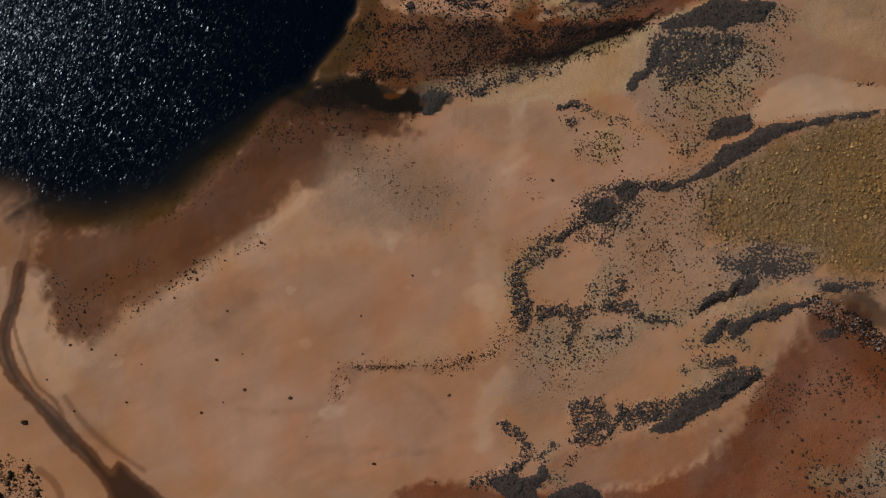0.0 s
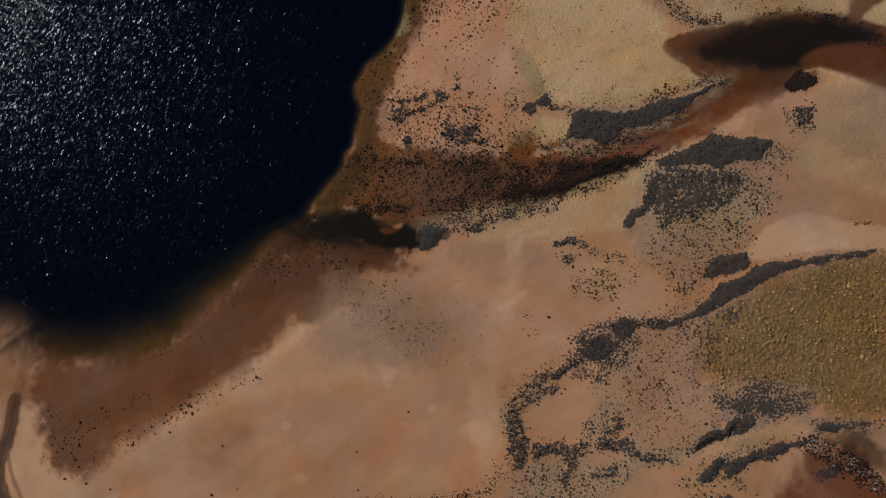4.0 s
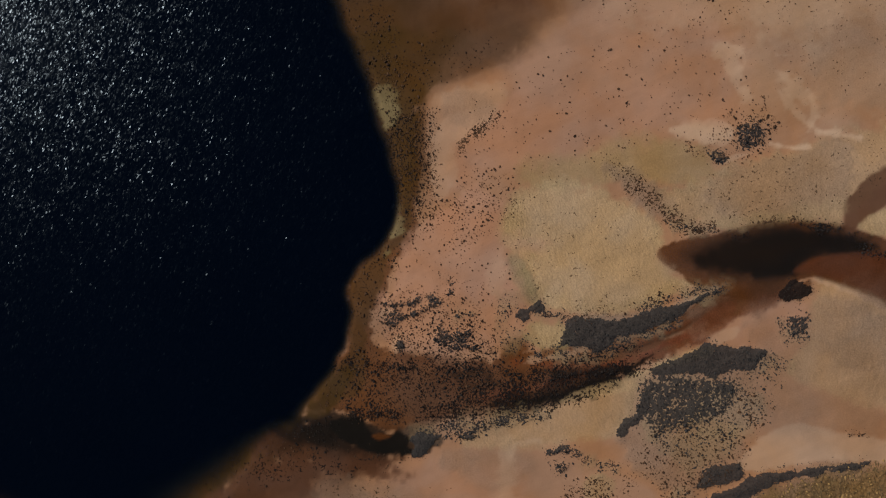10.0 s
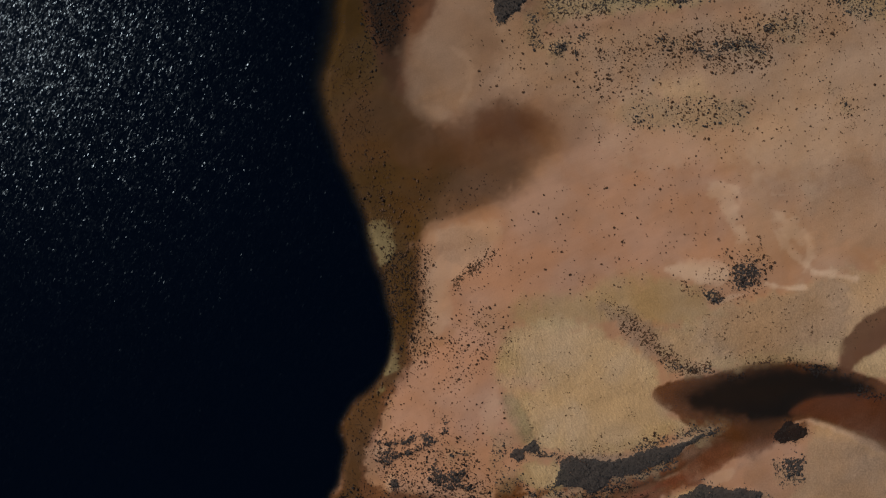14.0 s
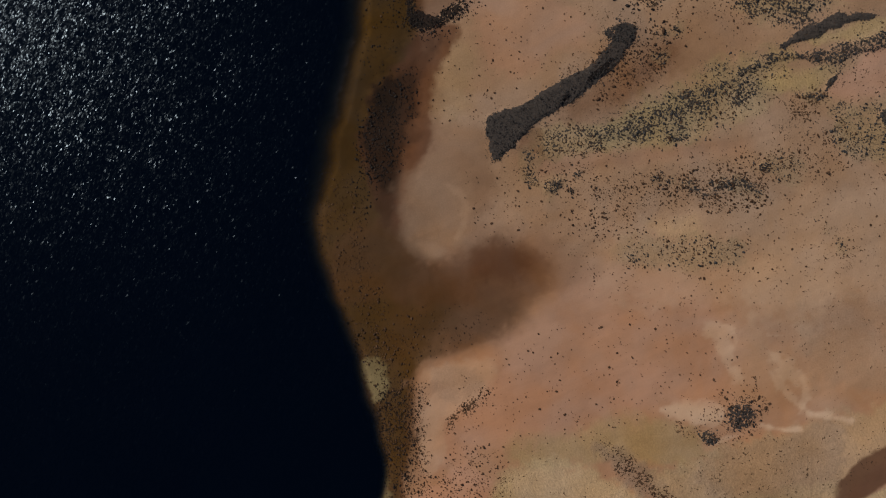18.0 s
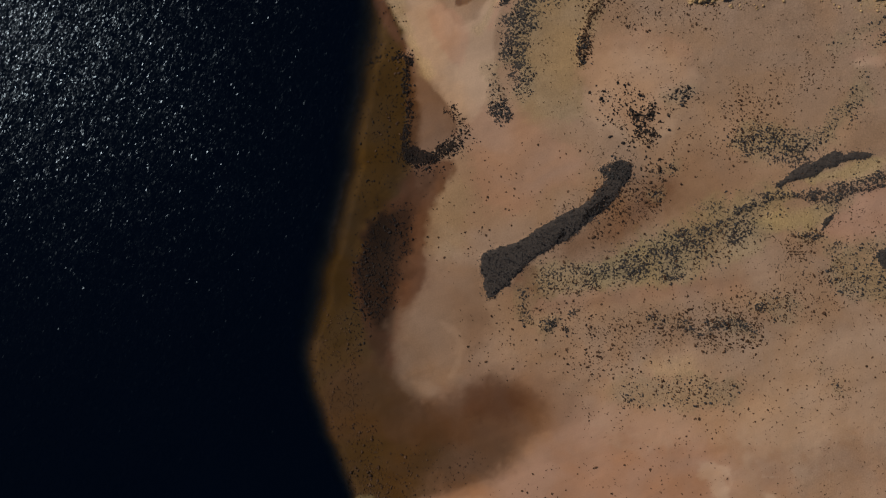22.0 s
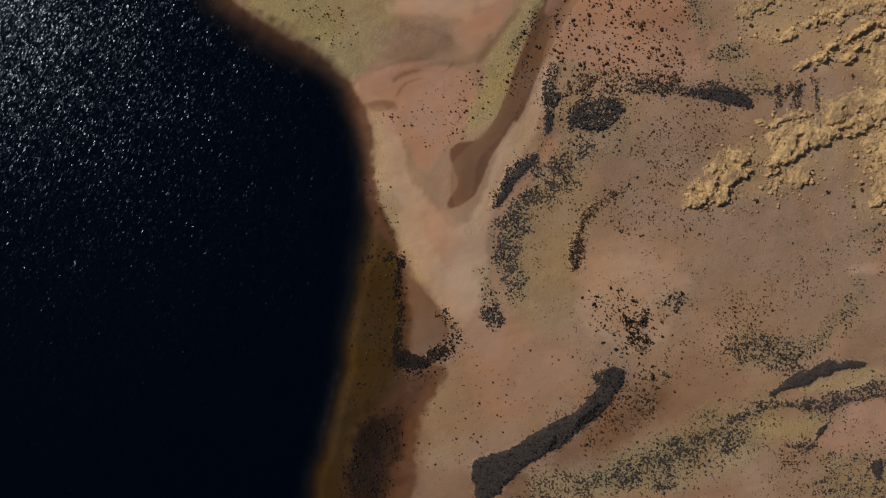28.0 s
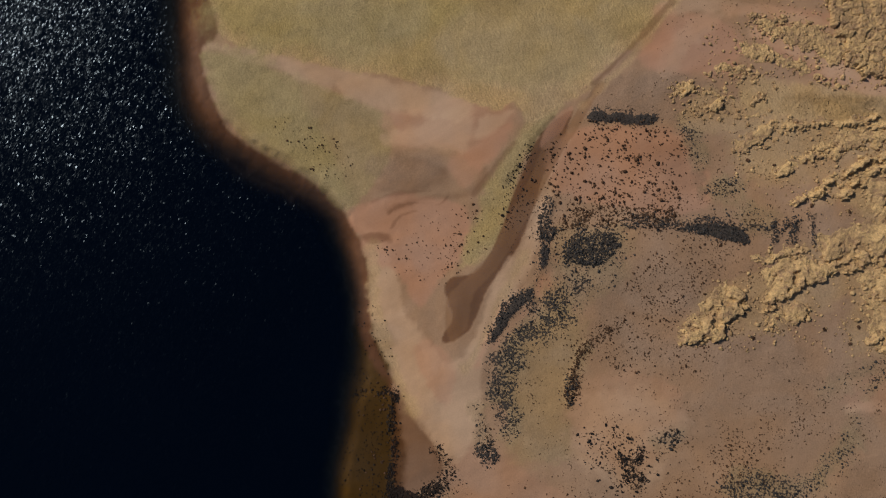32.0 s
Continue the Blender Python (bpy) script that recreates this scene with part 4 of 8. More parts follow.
streak("pale", .4, .8, .8, 1, [(63.5, 56.1), (67.8, 54.8), (72.7, 53.0), (76.3, 50.7)])
patch("dark", .35, 2, 1, [(-4.9, 148.0), (0.9, 147.7), (-0.6, 143.9), (-3.1, 136.8), (-5.6, 133.8), (-11.7, 134.8), (-10.7, 139.9)])
patch("grey", .4, 3, 1.5, [(62.9, 54.3), (67.8, 53.3), (76.3, 50.3), (89.0, 46.2), (88.8, 37.4), (64.7, 43.4)])
streak("rust", .3, 1.5, 1, 2, [(17.5, 127.2), (21.5, 128.3), (27.5, 129.8)])
streak("rust", .22, 2, 1, 3, [(32.5, 136.8), (36.6, 141.8), (41.6, 145.4)])
patch("wet", .45, 4, 1.5, [(-25.0, 25.1), (-10.5, 24.8), (-8.4, 22.8), (-16.3, 21.4), (-14.9, 17.8), (-20.7, 14.9), (-25.0, 13.6), (-31.1, 14.0), (-33.1, 20.1)])
patch("grey", .35, 4, 2, [(-16.9, 20.4), (-4.9, 17.7), (4.1, 13.6), (-1.0, 7.7), (-16.0, 6.3), (-24.1, 6.4), (-24.0, 12.9)])
patch("wet", .12, 6, 2, [(-25.0, 25.0), (-4.8, 24.8), (-0.9, 15.7), (-11.0, 5.8), (-25.1, 5.9)])
patch("wet", .35, 2, 1, [(57.8, -13.7), (61.3, -9.3), (67.0, -12.8), (73.4, -17.2), (73.3, -23.5), (68.8, -19.6), (61.1, -18.6), (55.1, -28.3), (48.2, -37.0), (41.3, -40.9), (39.4, -39.0), (50.3, -24.4)])
patch("dark", .45, 2, 1, [(63.3, -6.9), (68.1, -7.1), (73.6, -9.4), (73.5, -13.8), (68.9, -11.8), (65.1, -9.3)])
streak("wet", .3, 1, .5, .9, [(46.7, -8.7), (51.6, -8.2), (54.5, -8.0)])
patch("wet", .25, 2, 1, [(-3.8, -38.9), (3.1, -39.1), (6.1, -40.1), (6.0, -42.8), (-3.9, -42.8)])
patch("dark", .95, .5, .5, [(-20.8, 31.3), (-19.5, 32.0), (-17.0, 32.3), (-14.8, 31.8), (-13.8, 30.0), (-11.0, 28.3), (-8.8, 29.5), (-6.8, 28.7), (-6.7, 27.2), (-6.2, 26.1), (-8.0, 25.5), (-10.0, 25.6), (-12.8, 26.2), (-16.0, 27.2), (-18.0, 28.0), (-19.7, 29.3)])
patch("dark", .55, 2, 1, [(-26.6, 30.4), (-20.0, 32.3), (-19.5, 27.8), (-23.1, 27.0), (-25.6, 27.8)])
patch("rust", .8, .4, .3, [(-13.2, 29.0), (-12.0, 29.3), (-10.0, 29.0), (-11.0, 28.5), (-12.5, 28.5)])
patch("red", .75, .8, .7, [(12.0, 42.8), (20.0, 41.8), (27.9, 41.7), (32.8, 43.2), (37.8, 45.6), (42.7, 48.0), (48.7, 52.6), (50.1, 51.1), (44.7, 47.5), (38.8, 44.6), (32.8, 41.6), (25.9, 41.2), (16.0, 40.9), (11.5, 41.0)])
patch("dark", .9, .5, .5, [(24.9, 40.5), (27.9, 41.2), (31.8, 41.3), (34.3, 42.8), (36.3, 43.3), (34.8, 41.8), (31.8, 40.2), (28.3, 38.9), (25.4, 37.9), (24.5, 38.9)])
patch("dark", .7, .8, .8, [(19.0, 39.3), (21.9, 40.0), (24.4, 39.5), (24.9, 37.5), (20.9, 36.0), (15.9, 35.4), (11.2, 34.9), (11.2, 36.4), (16.0, 37.3), (18.4, 38.0)])
streak("dark", .75, .5, .5, .9, [(8.0, 34.4), (11.2, 34.8), (15.9, 35.3), (20.9, 35.9), (24.9, 37.6), (28.8, 38.8), (31.8, 40.1)])
streak("dark", .5, .8, .8, .8, [(19.0, 40.0), (23.9, 40.3), (27.9, 40.9)])
patch("straw", .6, .8, .6, [(15.6, 48.0), (19.1, 48.5), (20.0, 47.0), (19.8, 45.5), (18.5, 44.3), (16.5, 45.0)])
patch("straw", .5, .6, .4, [(24.4, 37.3), (29.8, 39.0), (34.8, 41.0), (39.7, 42.3), (44.6, 43.6), (45.1, 42.8), (41.2, 41.5), (35.7, 40.2), (33.3, 38.9), (32.8, 36.9), (25.8, 36.0), (19.9, 35.0)])
# the same painted shadow strip, broader
patch("wet", .5, .8, .6, [(-9.9, 42.3), (-5.9, 43.2), (0.1, 42.7), (5.1, 42.1), (4.1, 41.4), (-3.9, 41.5), (-8.9, 41.5)])
patch("pale", .35, .4, .4, [(-11.9, 50.6), (-11.1, 51.3), (-9.9, 51.3), (-9.3, 50.8), (-10.9, 50.0), (-10.9, 48.3), (-11.6, 49.3)])
patch("pale", .35, .4, .4, [(-9.9, 45.0), (-8.7, 46.8), (-7.7, 46.5), (-8.4, 45.5), (-8.7, 43.2), (-9.7, 44.0)])
patch("pale", .4, .5, .6, [(12.5, 41.4), (15.0, 43.7), (16.5, 44.5), (16.8, 42.0), (14.5, 41.0)])
patch("pale", .4, .6, .6, [(45.8, 46.0), (48.6, 47.7), (50.6, 48.2), (50.6, 46.7), (48.1, 45.2)])
patch("olive", .3, 1, .8, [(24.7, 21.6), (28.6, 21.4), (28.1, 17.7), (25.6, 16.5), (24.2, 18.2)])
patch("ochre", .9, 1.2, .6, [(-26.1, 32.7), (-25.3, 33.9), (-23.0, 35.6), (-20.0, 38.3), (-18.0, 40.8), (-16.0, 40.8), (-18.0, 36.8), (-21.0, 32.8), (-24.0, 31.8)])
patch("grey", .35, 6, 2, [(52.6, 50.1), (59.4, 48.1), (75.8, 55.8), (75.3, 31.2), (59.1, 31.3), (54.3, 38.2)])
patch("wet", .5, 2, 1, [(59.3, -9.6), (64.1, -10.8), (67.9, -13.3), (73.4, -16.7), (73.3, -23.5), (66.9, -18.6), (61.2, -15.2)])
patch("red", .35, 4, 2, [(57.4, -10.7), (73.4, -18.7), (72.9, -42.9), (40.3, -42.9), (50.2, -30.2)])
patch("grey", .4, 3, 1, [(46.9, 0.2), (62.4, 1.0), (59.5, -2.9), (50.7, -4.3), (44.9, -2.7)])
patch("olive", .35, 2, 1, [(18.7, 132.3), (28.7, 132.8), (43.6, 137.9), (43.5, 129.9), (30.1, 127.3), (18.7, 127.3)])
patch("rust", .45, 1, .8, [(15.2, 128.8), (16.7, 131.3), (18.9, 131.8), (18.9, 127.6), (15.7, 127.6)])
patch("rust", .3, 3, 1, [(23.7, 138.3), (28.7, 139.8), (33.7, 143.9), (41.6, 145.9), (38.6, 139.8), (29.7, 134.8), (22.7, 134.3)])
patch("wet", .22, 2.5, 1, [(17.7, 126.3), (23.7, 126.6), (33.6, 128.3), (43.5, 129.4), (56.4, 130.9), (53.4, 128.4), (41.5, 126.4), (29.6, 123.8), (18.7, 123.8)])
patch("straw", .6, 1, .8, [(56.7, 225.7), (61.7, 225.7), (65.7, 224.7), (71.7, 224.2), (82.4, 223.3), (82.4, 219.7), (75.6, 218.7), (67.7, 218.6), (60.7, 218.8), (56.7, 221.1)])
patch("tussock", .55, 2, .8, [(65.7, 222.7), (75.7, 222.2), (81.6, 221.8), (77.6, 218.7), (67.7, 218.8), (63.7, 220.6)])
streak("pink", .6, 1.2, .5, 3, [(59.8, 233.9), (64.8, 230.3), (69.7, 227.3), (74.7, 225.3), (82.4, 223.8)])
patch("grey", .45, 1.5, 1, [(30.7, 220.9), (35.7, 220.5), (45.7, 219.5), (49.7, 215.5), (49.7, 204.4), (47.2, 210.4), (45.7, 216.5), (38.7, 218.4), (30.7, 218.9)])
patch("ochre", .35, .4, .2, [(21.6, 212.7), (25.6, 216.3), (28.6, 220.4), (31.6, 224.5), (32.7, 224.0), (29.7, 219.4), (26.2, 213.3), (23.2, 208.2), (20.2, 202.1), (16.7, 196.0), (13.8, 190.9), (9.8, 186.9), (8.8, 180.9), (5.9, 178.3), (4.8, 182.8), (5.3, 186.8), (8.8, 189.9), (12.7, 194.0), (15.7, 200.0), (18.7, 206.1)])
# shadow along the channel's side, painted as a dark streak
streak("dark", .4, .6, .5, .7, [(15.6, 206.9), (18.1, 210.2), (19.6, 213.2), (21.6, 216.1), (23.6, 218.3)])
streak("wet", .35, .3, .3, .4, [(-4.9, 198.3), (-3.4, 200.4), (-0.4, 201.4)])
streak("wet", .35, .3, .3, .5, [(-5.5, 201.0), (-3.0, 202.4), (1.1, 202.9), (3.6, 202.6), (5.1, 204.0)])
streak("wet", .25, .4, .3, .5, [(-8.5, 203.0), (-4.5, 204.4), (2.6, 205.0)])
patch("wet", .35, .5, .3, [(-9.9, 197.0), (-5.4, 197.3), (-5.2, 196.3), (-8.9, 195.6)])
streak("wet", .35, .6, .3, .9, [(9.6, 204.3), (12.1, 207.6), (14.1, 210.3), (16.8, 213.7)])
streak("wet", .2, .8, .4, 1.2, [(-4.6, 209.0), (-0.5, 210.5), (4.5, 208.5)])
streak("pale", .5, .6, .4, 1.1, [(16.2, 193.0), (13.8, 188.9), (12.8, 184.9), (10.9, 179.9), (9.4, 176.9)])
streak("pale", .4, .3, .2, .4, [(26.7, 214.3), (24.2, 209.7), (21.7, 204.6), (19.7, 200.1)])
patch("pink", .5, 1, .6, [(21.3, 189.0), (23.8, 191.1), (25.8, 190.6), (24.3, 188.1), (21.3, 186.0), (19.8, 184.0), (15.8, 180.0), (13.9, 177.0), (12.9, 177.9), (16.3, 182.0), (19.8, 186.0)])
patch("straw", .4, 1, .8, [(46.2, 178.8), (49.6, 185.3), (54.6, 189.4), (60.1, 191.4), (71.4, 194.0), (79.4, 198.6), (82.2, 200.6), (82.1, 193.6), (69.4, 189.5), (65.4, 181.5), (60.5, 180.5), (55.6, 183.4), (50.6, 178.9)])
patch("straw", .4, 1.5, .8, [(68.5, 203.5), (73.5, 208.6), (82.3, 213.2), (82.2, 200.6), (75.5, 203.6)])
patch("straw", .4, 1.5, .8, [(55.7, 212.0), (59.7, 217.6), (73.6, 217.7), (82.4, 217.7), (82.3, 213.2), (69.6, 211.1), (62.6, 208.0)])
patch("wet", .4, 1, 1, [(-73.8, -8.0), (-69.2, -8.0), (-62.0, -8.6), (-64.1, -11.6), (-68.2, -14.1), (-70.8, -13.6), (-72.3, -11.5)])
streak("pale", .3, .6, .4, 1.2, [(-82.1, -1.3), (-81.8, -5.4), (-82.1, -7.9)])
streak("wet", .3, .6, .3, 1.6, [(-78.2, 10.3), (-77.9, 4.7), (-78.5, -0.3)])
streak("sand", .35, .5, .3, .8, [(-76.4, 8.3), (-76.4, 3.7), (-76.9, 0.2)])
streak("wet", .28, 2, 1, 2.0, [(-43.7, -11.3), (-39.6, -8.3), (-36.1, -6.3)])
streak("wet", .22, 1.5, .6, 1.5, [(-39.2, -26.3), (-33.7, -26.6), (-27.6, -26.1), (-24.8, -25.7)])
streak("wet", .3, 1.2, .6, 1.2, [(-21.6, -19.7), (-22.6, -21.9), (-21.8, -24.1), (-20.2, -23.5)])
patch("pale", .5, .6, .4, [(-25.0, -26.5), (-21.6, -25.4), (-19.4, -25.7), (-21.4, -27.1), (-24.1, -27.6)])
streak("grey", .45, 1, .5, 1.2, [(-16.7, -35.4), (-11.7, -34.3), (-7.2, -33.9)])
streak("wet", .18, 1.5, .6, 1.6, [(-27.7, -33.6), (-17.7, -33.2), (-3.8, -33.9)])
streak("wet", .2, 1, .6, 1.2, [(-11.6, -19.2), (-5.6, -19.6), (1.4, -18.9)])
streak("wet", .25, 1.5, .6, 1.6, [(-9.1, -22.0), (-5.6, -24.5), (-2.7, -28.0)])
streak("wet", .2, 1.5, .6, 1.8, [(-67.2, -28.2), (-64.2, -30.7), (-60.6, -34.2)])
streak("pale", .35, .8, .5, 1.6, [(-27.3, 11.6), (-29.4, 9.1), (-32.4, 7.2), (-35.0, 5.7)])
patch("pale", .5, .5, .4, [(-30.7, -5.1), (-30.0, -4.5), (-29.0, -4.9), (-29.5, -5.9), (-30.3, -5.9)])
patch("pale", .4, .6, .5, [(-5.2, -2.2), (-4.2, -1.6), (-3.2, -2.2), (-3.9, -3.0)])
patch("pale", .35, .6, .5, [(-10.8, -4.9), (-9.6, -4.3), (-8.4, -4.7), (-9.4, -5.7)])
patch("pale", .35, .5, .5, [(-12.9, 3.4), (-11.3, 3.4), (-11.1, 1.9), (-12.3, 1.4)])
patch("pale", .4, .5, .5, [(-62.5, -18.5), (-61.6, -17.7), (-59.8, -16.9), (-59.4, -17.5), (-61.0, -18.7)])
patch("pale", .35, .5, .5, [(-28.1, -14.4), (-27.0, -13.7), (-26.3, -14.9), (-27.4, -15.5)])
patch("pale", .4, 1.2, .8, [(0.6, -6.2), (3.6, -4.3), (6.5, -6.3), (5.5, -9.2), (2.5, -8.7)])
patch("pale", .4, 1.5, .8, [(1.8, -28.0), (2.8, -23.1), (5.3, -20.1), (7.8, -18.2), (8.8, -22.1), (6.2, -27.1), (4.7, -33.0), (2.2, -33.0)])
streak("pale", .35, 1, .6, 1.2, [(3.9, -18.1), (7.4, -14.2), (8.9, -11.8)])
patch("pink", .3, 5, 2, [(-25.5, -5.9), (-11.4, -2.1), (-1.4, -6.2), (-3.5, -16.1), (-17.5, -16.0)])
patch("ochre", .35, 4, 1, [(-20.8, 106.0), (-16.7, 100.5), (-12.7, 91.6), (-7.7, 88.5), (-2.7, 90.2), (3.3, 91.7), (9.3, 93.7), (13.2, 96.7), (17.2, 99.7), (19.7, 103.2), (20.2, 106.7), (18.2, 110.6), (13.2, 112.6), (8.3, 111.6), (3.3, 109.1), (-0.7, 108.1), (-4.7, 110.6), (-6.8, 114.1), (-8.8, 117.6), (-16.8, 118.6), (-20.8, 113.5)])
patch("wet", .2, 5, 1, [(-6.7, 104.6), (-0.7, 107.6), (5.3, 110.6), (13.2, 112.6), (18.7, 110.1), (20.0, 106.2), (17.2, 100.2), (11.3, 95.2), (3.3, 91.9), (-2.7, 90.7), (-7.7, 91.6)])
patch("wet", .45, 3, 1, [(4.8, 106.1), (7.3, 110.6), (11.3, 112.4), (16.2, 111.6), (19.2, 109.4), (17.2, 106.2), (11.3, 105.0), (7.3, 105.6)])
patch("tan", .5, 2, .6, [(-3.0, 126.1), (-4.6, 122.6), (-6.0, 117.6), (-5.4, 112.6), (-3.2, 109.6), (-0.2, 108.6), (3.3, 110.6), (6.1, 111.8), (5.5, 116.6), (6.5, 120.6), (4.2, 124.6), (0.2, 127.1)])
patch("pale", .2, 1, .6, [(-3.2, 111.6), (-2.2, 110.1), (-0.2, 109.0), (2.3, 110.1), (0.3, 111.6)])
streak("pale", .25, .8, .6, 1.2, [(2.2, 121.6), (4.8, 119.6), (5.3, 115.6), (3.8, 112.6)])
patch("sand", .5, 1, .6, [(-2.7, 90.2), (3.3, 91.7), (10.3, 94.2), (13.2, 91.8), (10.3, 87.8), (2.3, 85.8), (-2.1, 81.8), (-3.1, 77.8), (-3.6, 82.8)])
patch("pale", .25, 1.5, .8, [(-2.2, 88.7), (3.3, 90.7), (10.3, 90.8), (8.3, 86.8), (2.3, 86.3)])
patch("dark", .3, 1.5, 1, [(-11.4, 138.8), (-7.9, 141.3), (-3.8, 141.3), (-3.0, 137.7), (-5.0, 132.7), (-3.8, 127.6), (-5.6, 124.6), (-6.8, 118.6), (-8.0, 114.6), (-10.0, 117.6), (-11.6, 123.6), (-12.1, 131.7)])
patch("dark", .9, 2.2, .8, [(43.0, 59.8), (47.0, 61.8), (52.9, 63.3), (58.7, 64.7), (64.6, 64.4), (70.4, 63.4), (74.2, 62.0), (70.3, 60.8), (64.5, 60.5), (61.6, 59.0), (60.1, 56.9), (54.7, 56.6), (48.9, 57.5), (45.0, 58.3)])
patch("red", .6, 1, .6, [(60.6, 57.6), (63.5, 59.5), (68.4, 60.2), (76.9, 60.0), (76.8, 53.1), (72.2, 54.6), (67.4, 56.1), (63.5, 57.1)])
streak("pale", .6, .5, .5, .7, [(65.3, 82.0), (68.7, 81.9), (72.2, 80.9)])
streak("pale", .6, .5, .5, .7, [(58.0, 79.7), (60.9, 78.9), (63.4, 79.2)])
streak("pale", .5, .4, .4, .5, [(63.3, 82.0), (64.5, 83.9)])
streak("pale", .5, .5, .4, .5, [(46.9, 75.8), (49.6, 77.2), (53.5, 78.3)])
patch("pale", .5, .8, .6, [(39.3, 82.5), (41.3, 83.3), (46.7, 82.8), (50.1, 81.3), (48.2, 79.8), (44.2, 81.2), (41.3, 81.8)])
patch("pale", .5, .7, .6, [(58.3, 89.2), (60.5, 87.7), (62.9, 84.7), (63.4, 82.7), (61.0, 84.2), (59.0, 86.7)])
patch("pale", .22, 7, 2, [(51.3, 94.7), (77.5, 94.5), (77.3, 83.6), (61.0, 83.7), (54.1, 84.7)])
patch("grey", .4, 2, 1, [(31.4, 75.9), (34.3, 74.9), (39.2, 69.9), (45.0, 65.9), (46.0, 64.5), (41.1, 64.5), (36.2, 67.9), (31.3, 71.7)])
patch("grey", .35, 2, 1, [(-0.9, 89.1), (4.6, 90.0), (8.1, 88.0), (7.6, 84.5), (3.6, 83.5), (-0.4, 84.0)])
patch("pink", .4, 3, 1.5, [(6.5, 60.0), (9.5, 63.0), (17.4, 64.0), (17.4, 62.0), (10.4, 58.1), (8.4, 54.1)])
patch("pale", .3, 2, 1, [(7.3, 59.1), (9.5, 62.0), (10.4, 60.0), (9.9, 56.1), (8.4, 54.1)])
patch("grey", .4, .8, .6, [(10.4, 60.3), (12.4, 60.8), (14.4, 58.5), (15.8, 54.1), (14.4, 53.1), (12.4, 56.1), (10.7, 58.1)])
patch("straw", .4, 2, 1, [(46.0, 65.9), (50.9, 66.9), (58.8, 67.9), (68.6, 69.8), (68.5, 65.4), (62.7, 66.4), (54.8, 65.9), (50.9, 64.9)])
patch("olive", .5, 6, 2, [(-37.5, 239.3), (5.4, 239.5), (1.4, 233.3), (-9.7, 230.2), (-23.0, 231.1), (-35.3, 232.1)])
patch("olive", .55, 3, 1, [(-39.1, 229.8), (-33.2, 230.2), (-24.9, 226.0), (-20.7, 219.8), (-14.4, 208.7), (-11.8, 203.2), (-18.5, 206.6), (-27.7, 213.7), (-35.0, 220.8)])
patch("pale", .45, 1.5, .8, [(-6.4, 214.4), (-0.4, 216.8), (3.6, 219.0), (8.9, 220.1), (8.7, 212.8), (5.7, 211.9), (-0.3, 212.7), (-5.4, 213.3)])
patch("grey", .35, 1.5, .8, [(-10.4, 209.5), (-4.4, 211.6), (3.7, 211.2), (2.8, 207.6), (-5.3, 206.6)])
patch("pale", .5, .8, .6, [(9.7, 214.8), (10.7, 217.9), (13.7, 219.1), (16.2, 220.2), (17.0, 219.1), (13.8, 215.9), (11.3, 214.4)])
patch("pink", .5, 1, .6, [(7.8, 210.9), (10.7, 214.0), (15.8, 217.6), (17.3, 219.1), (14.8, 213.0), (10.8, 208.9)])
streak("pale", .4, 1, .6, 2.4, [(59.0, 234.2), (65.9, 231.2), (70.9, 228.2), (76.8, 225.2), (83.2, 223.2)])
streak("pale", .35, 1, .6, 2.6, [(42.9, 237.9), (47.9, 238.8), (55.9, 238.2), (62.9, 237.2), (68.9, 235.3), (74.9, 233.6)])
streak("pink", .5, 1.5, .6, 3, [(42.9, 237.7), (43.9, 233.6), (41.9, 228.5)])
streak("straw", .5, 1, .6, 1.2, [(45.4, 239.8), (40.8, 233.6), (35.8, 227.4), (30.8, 222.3), (28.8, 220.3)])
streak("wet", .45, .6, .5, .8, [(44.4, 239.2), (39.8, 233.6), (34.8, 228.4), (30.8, 224.3)])
patch("straw", .5, 1.5, .8, [(45.9, 216.3), (49.9, 223.5), (55.9, 222.0), (67.8, 221.6), (82.5, 220.7), (82.5, 216.7), (75.7, 216.1), (58.8, 215.9)])
patch("tan", .5, 4, 1.5, [(27.1, 170.2), (31.1, 173.2), (40.0, 173.3), (46.0, 168.3), (46.0, 160.3), (40.0, 153.3), (33.1, 152.3), (28.1, 158.2)])
patch("pale", .25, 4, 1.5, [(28.1, 169.2), (31.1, 171.2), (43.0, 169.3), (44.0, 164.3), (39.0, 159.3), (31.1, 160.2), (28.6, 163.2)])
patch("dark", .22, 4, 1.5, [(-21.3, 128.7), (-16.9, 137.8), (-13.9, 141.8), (-7.9, 141.8), (-6.2, 119.8), (-1.6, 108.5), (9.3, 105.2), (14.3, 96.4), (-18.5, 96.0)])
patch("dark", .22, 2, 1.5, [(-19.5, 40.2), (-14.5, 55.1), (-9.5, 48.1), (-9.5, 41.2), (11.3, 38.3), (7.3, 33.4), (-8.5, 29.4), (-26.5, 29.3)])
patch("sand", .32, .5, .3, [(21.6, 212.7), (25.6, 216.3), (28.6, 220.4), (31.6, 224.5), (32.7, 224.0), (29.7, 219.4), (26.2, 213.3), (23.2, 208.2), (20.2, 202.1), (16.7, 196.0), (13.8, 190.9), (9.8, 186.9), (8.8, 180.9), (5.9, 178.3), (4.8, 182.8), (5.3, 186.8), (8.8, 189.9), (12.7, 194.0), (15.7, 200.0), (18.7, 206.1)])
patch("grey", .3, 4, 2, [(35.7, 190.2), (55.6, 191.4), (60.5, 188.4), (73.3, 177.7), (73.2, 169.8), (55.5, 173.5), (40.7, 175.3), (31.8, 183.1)])
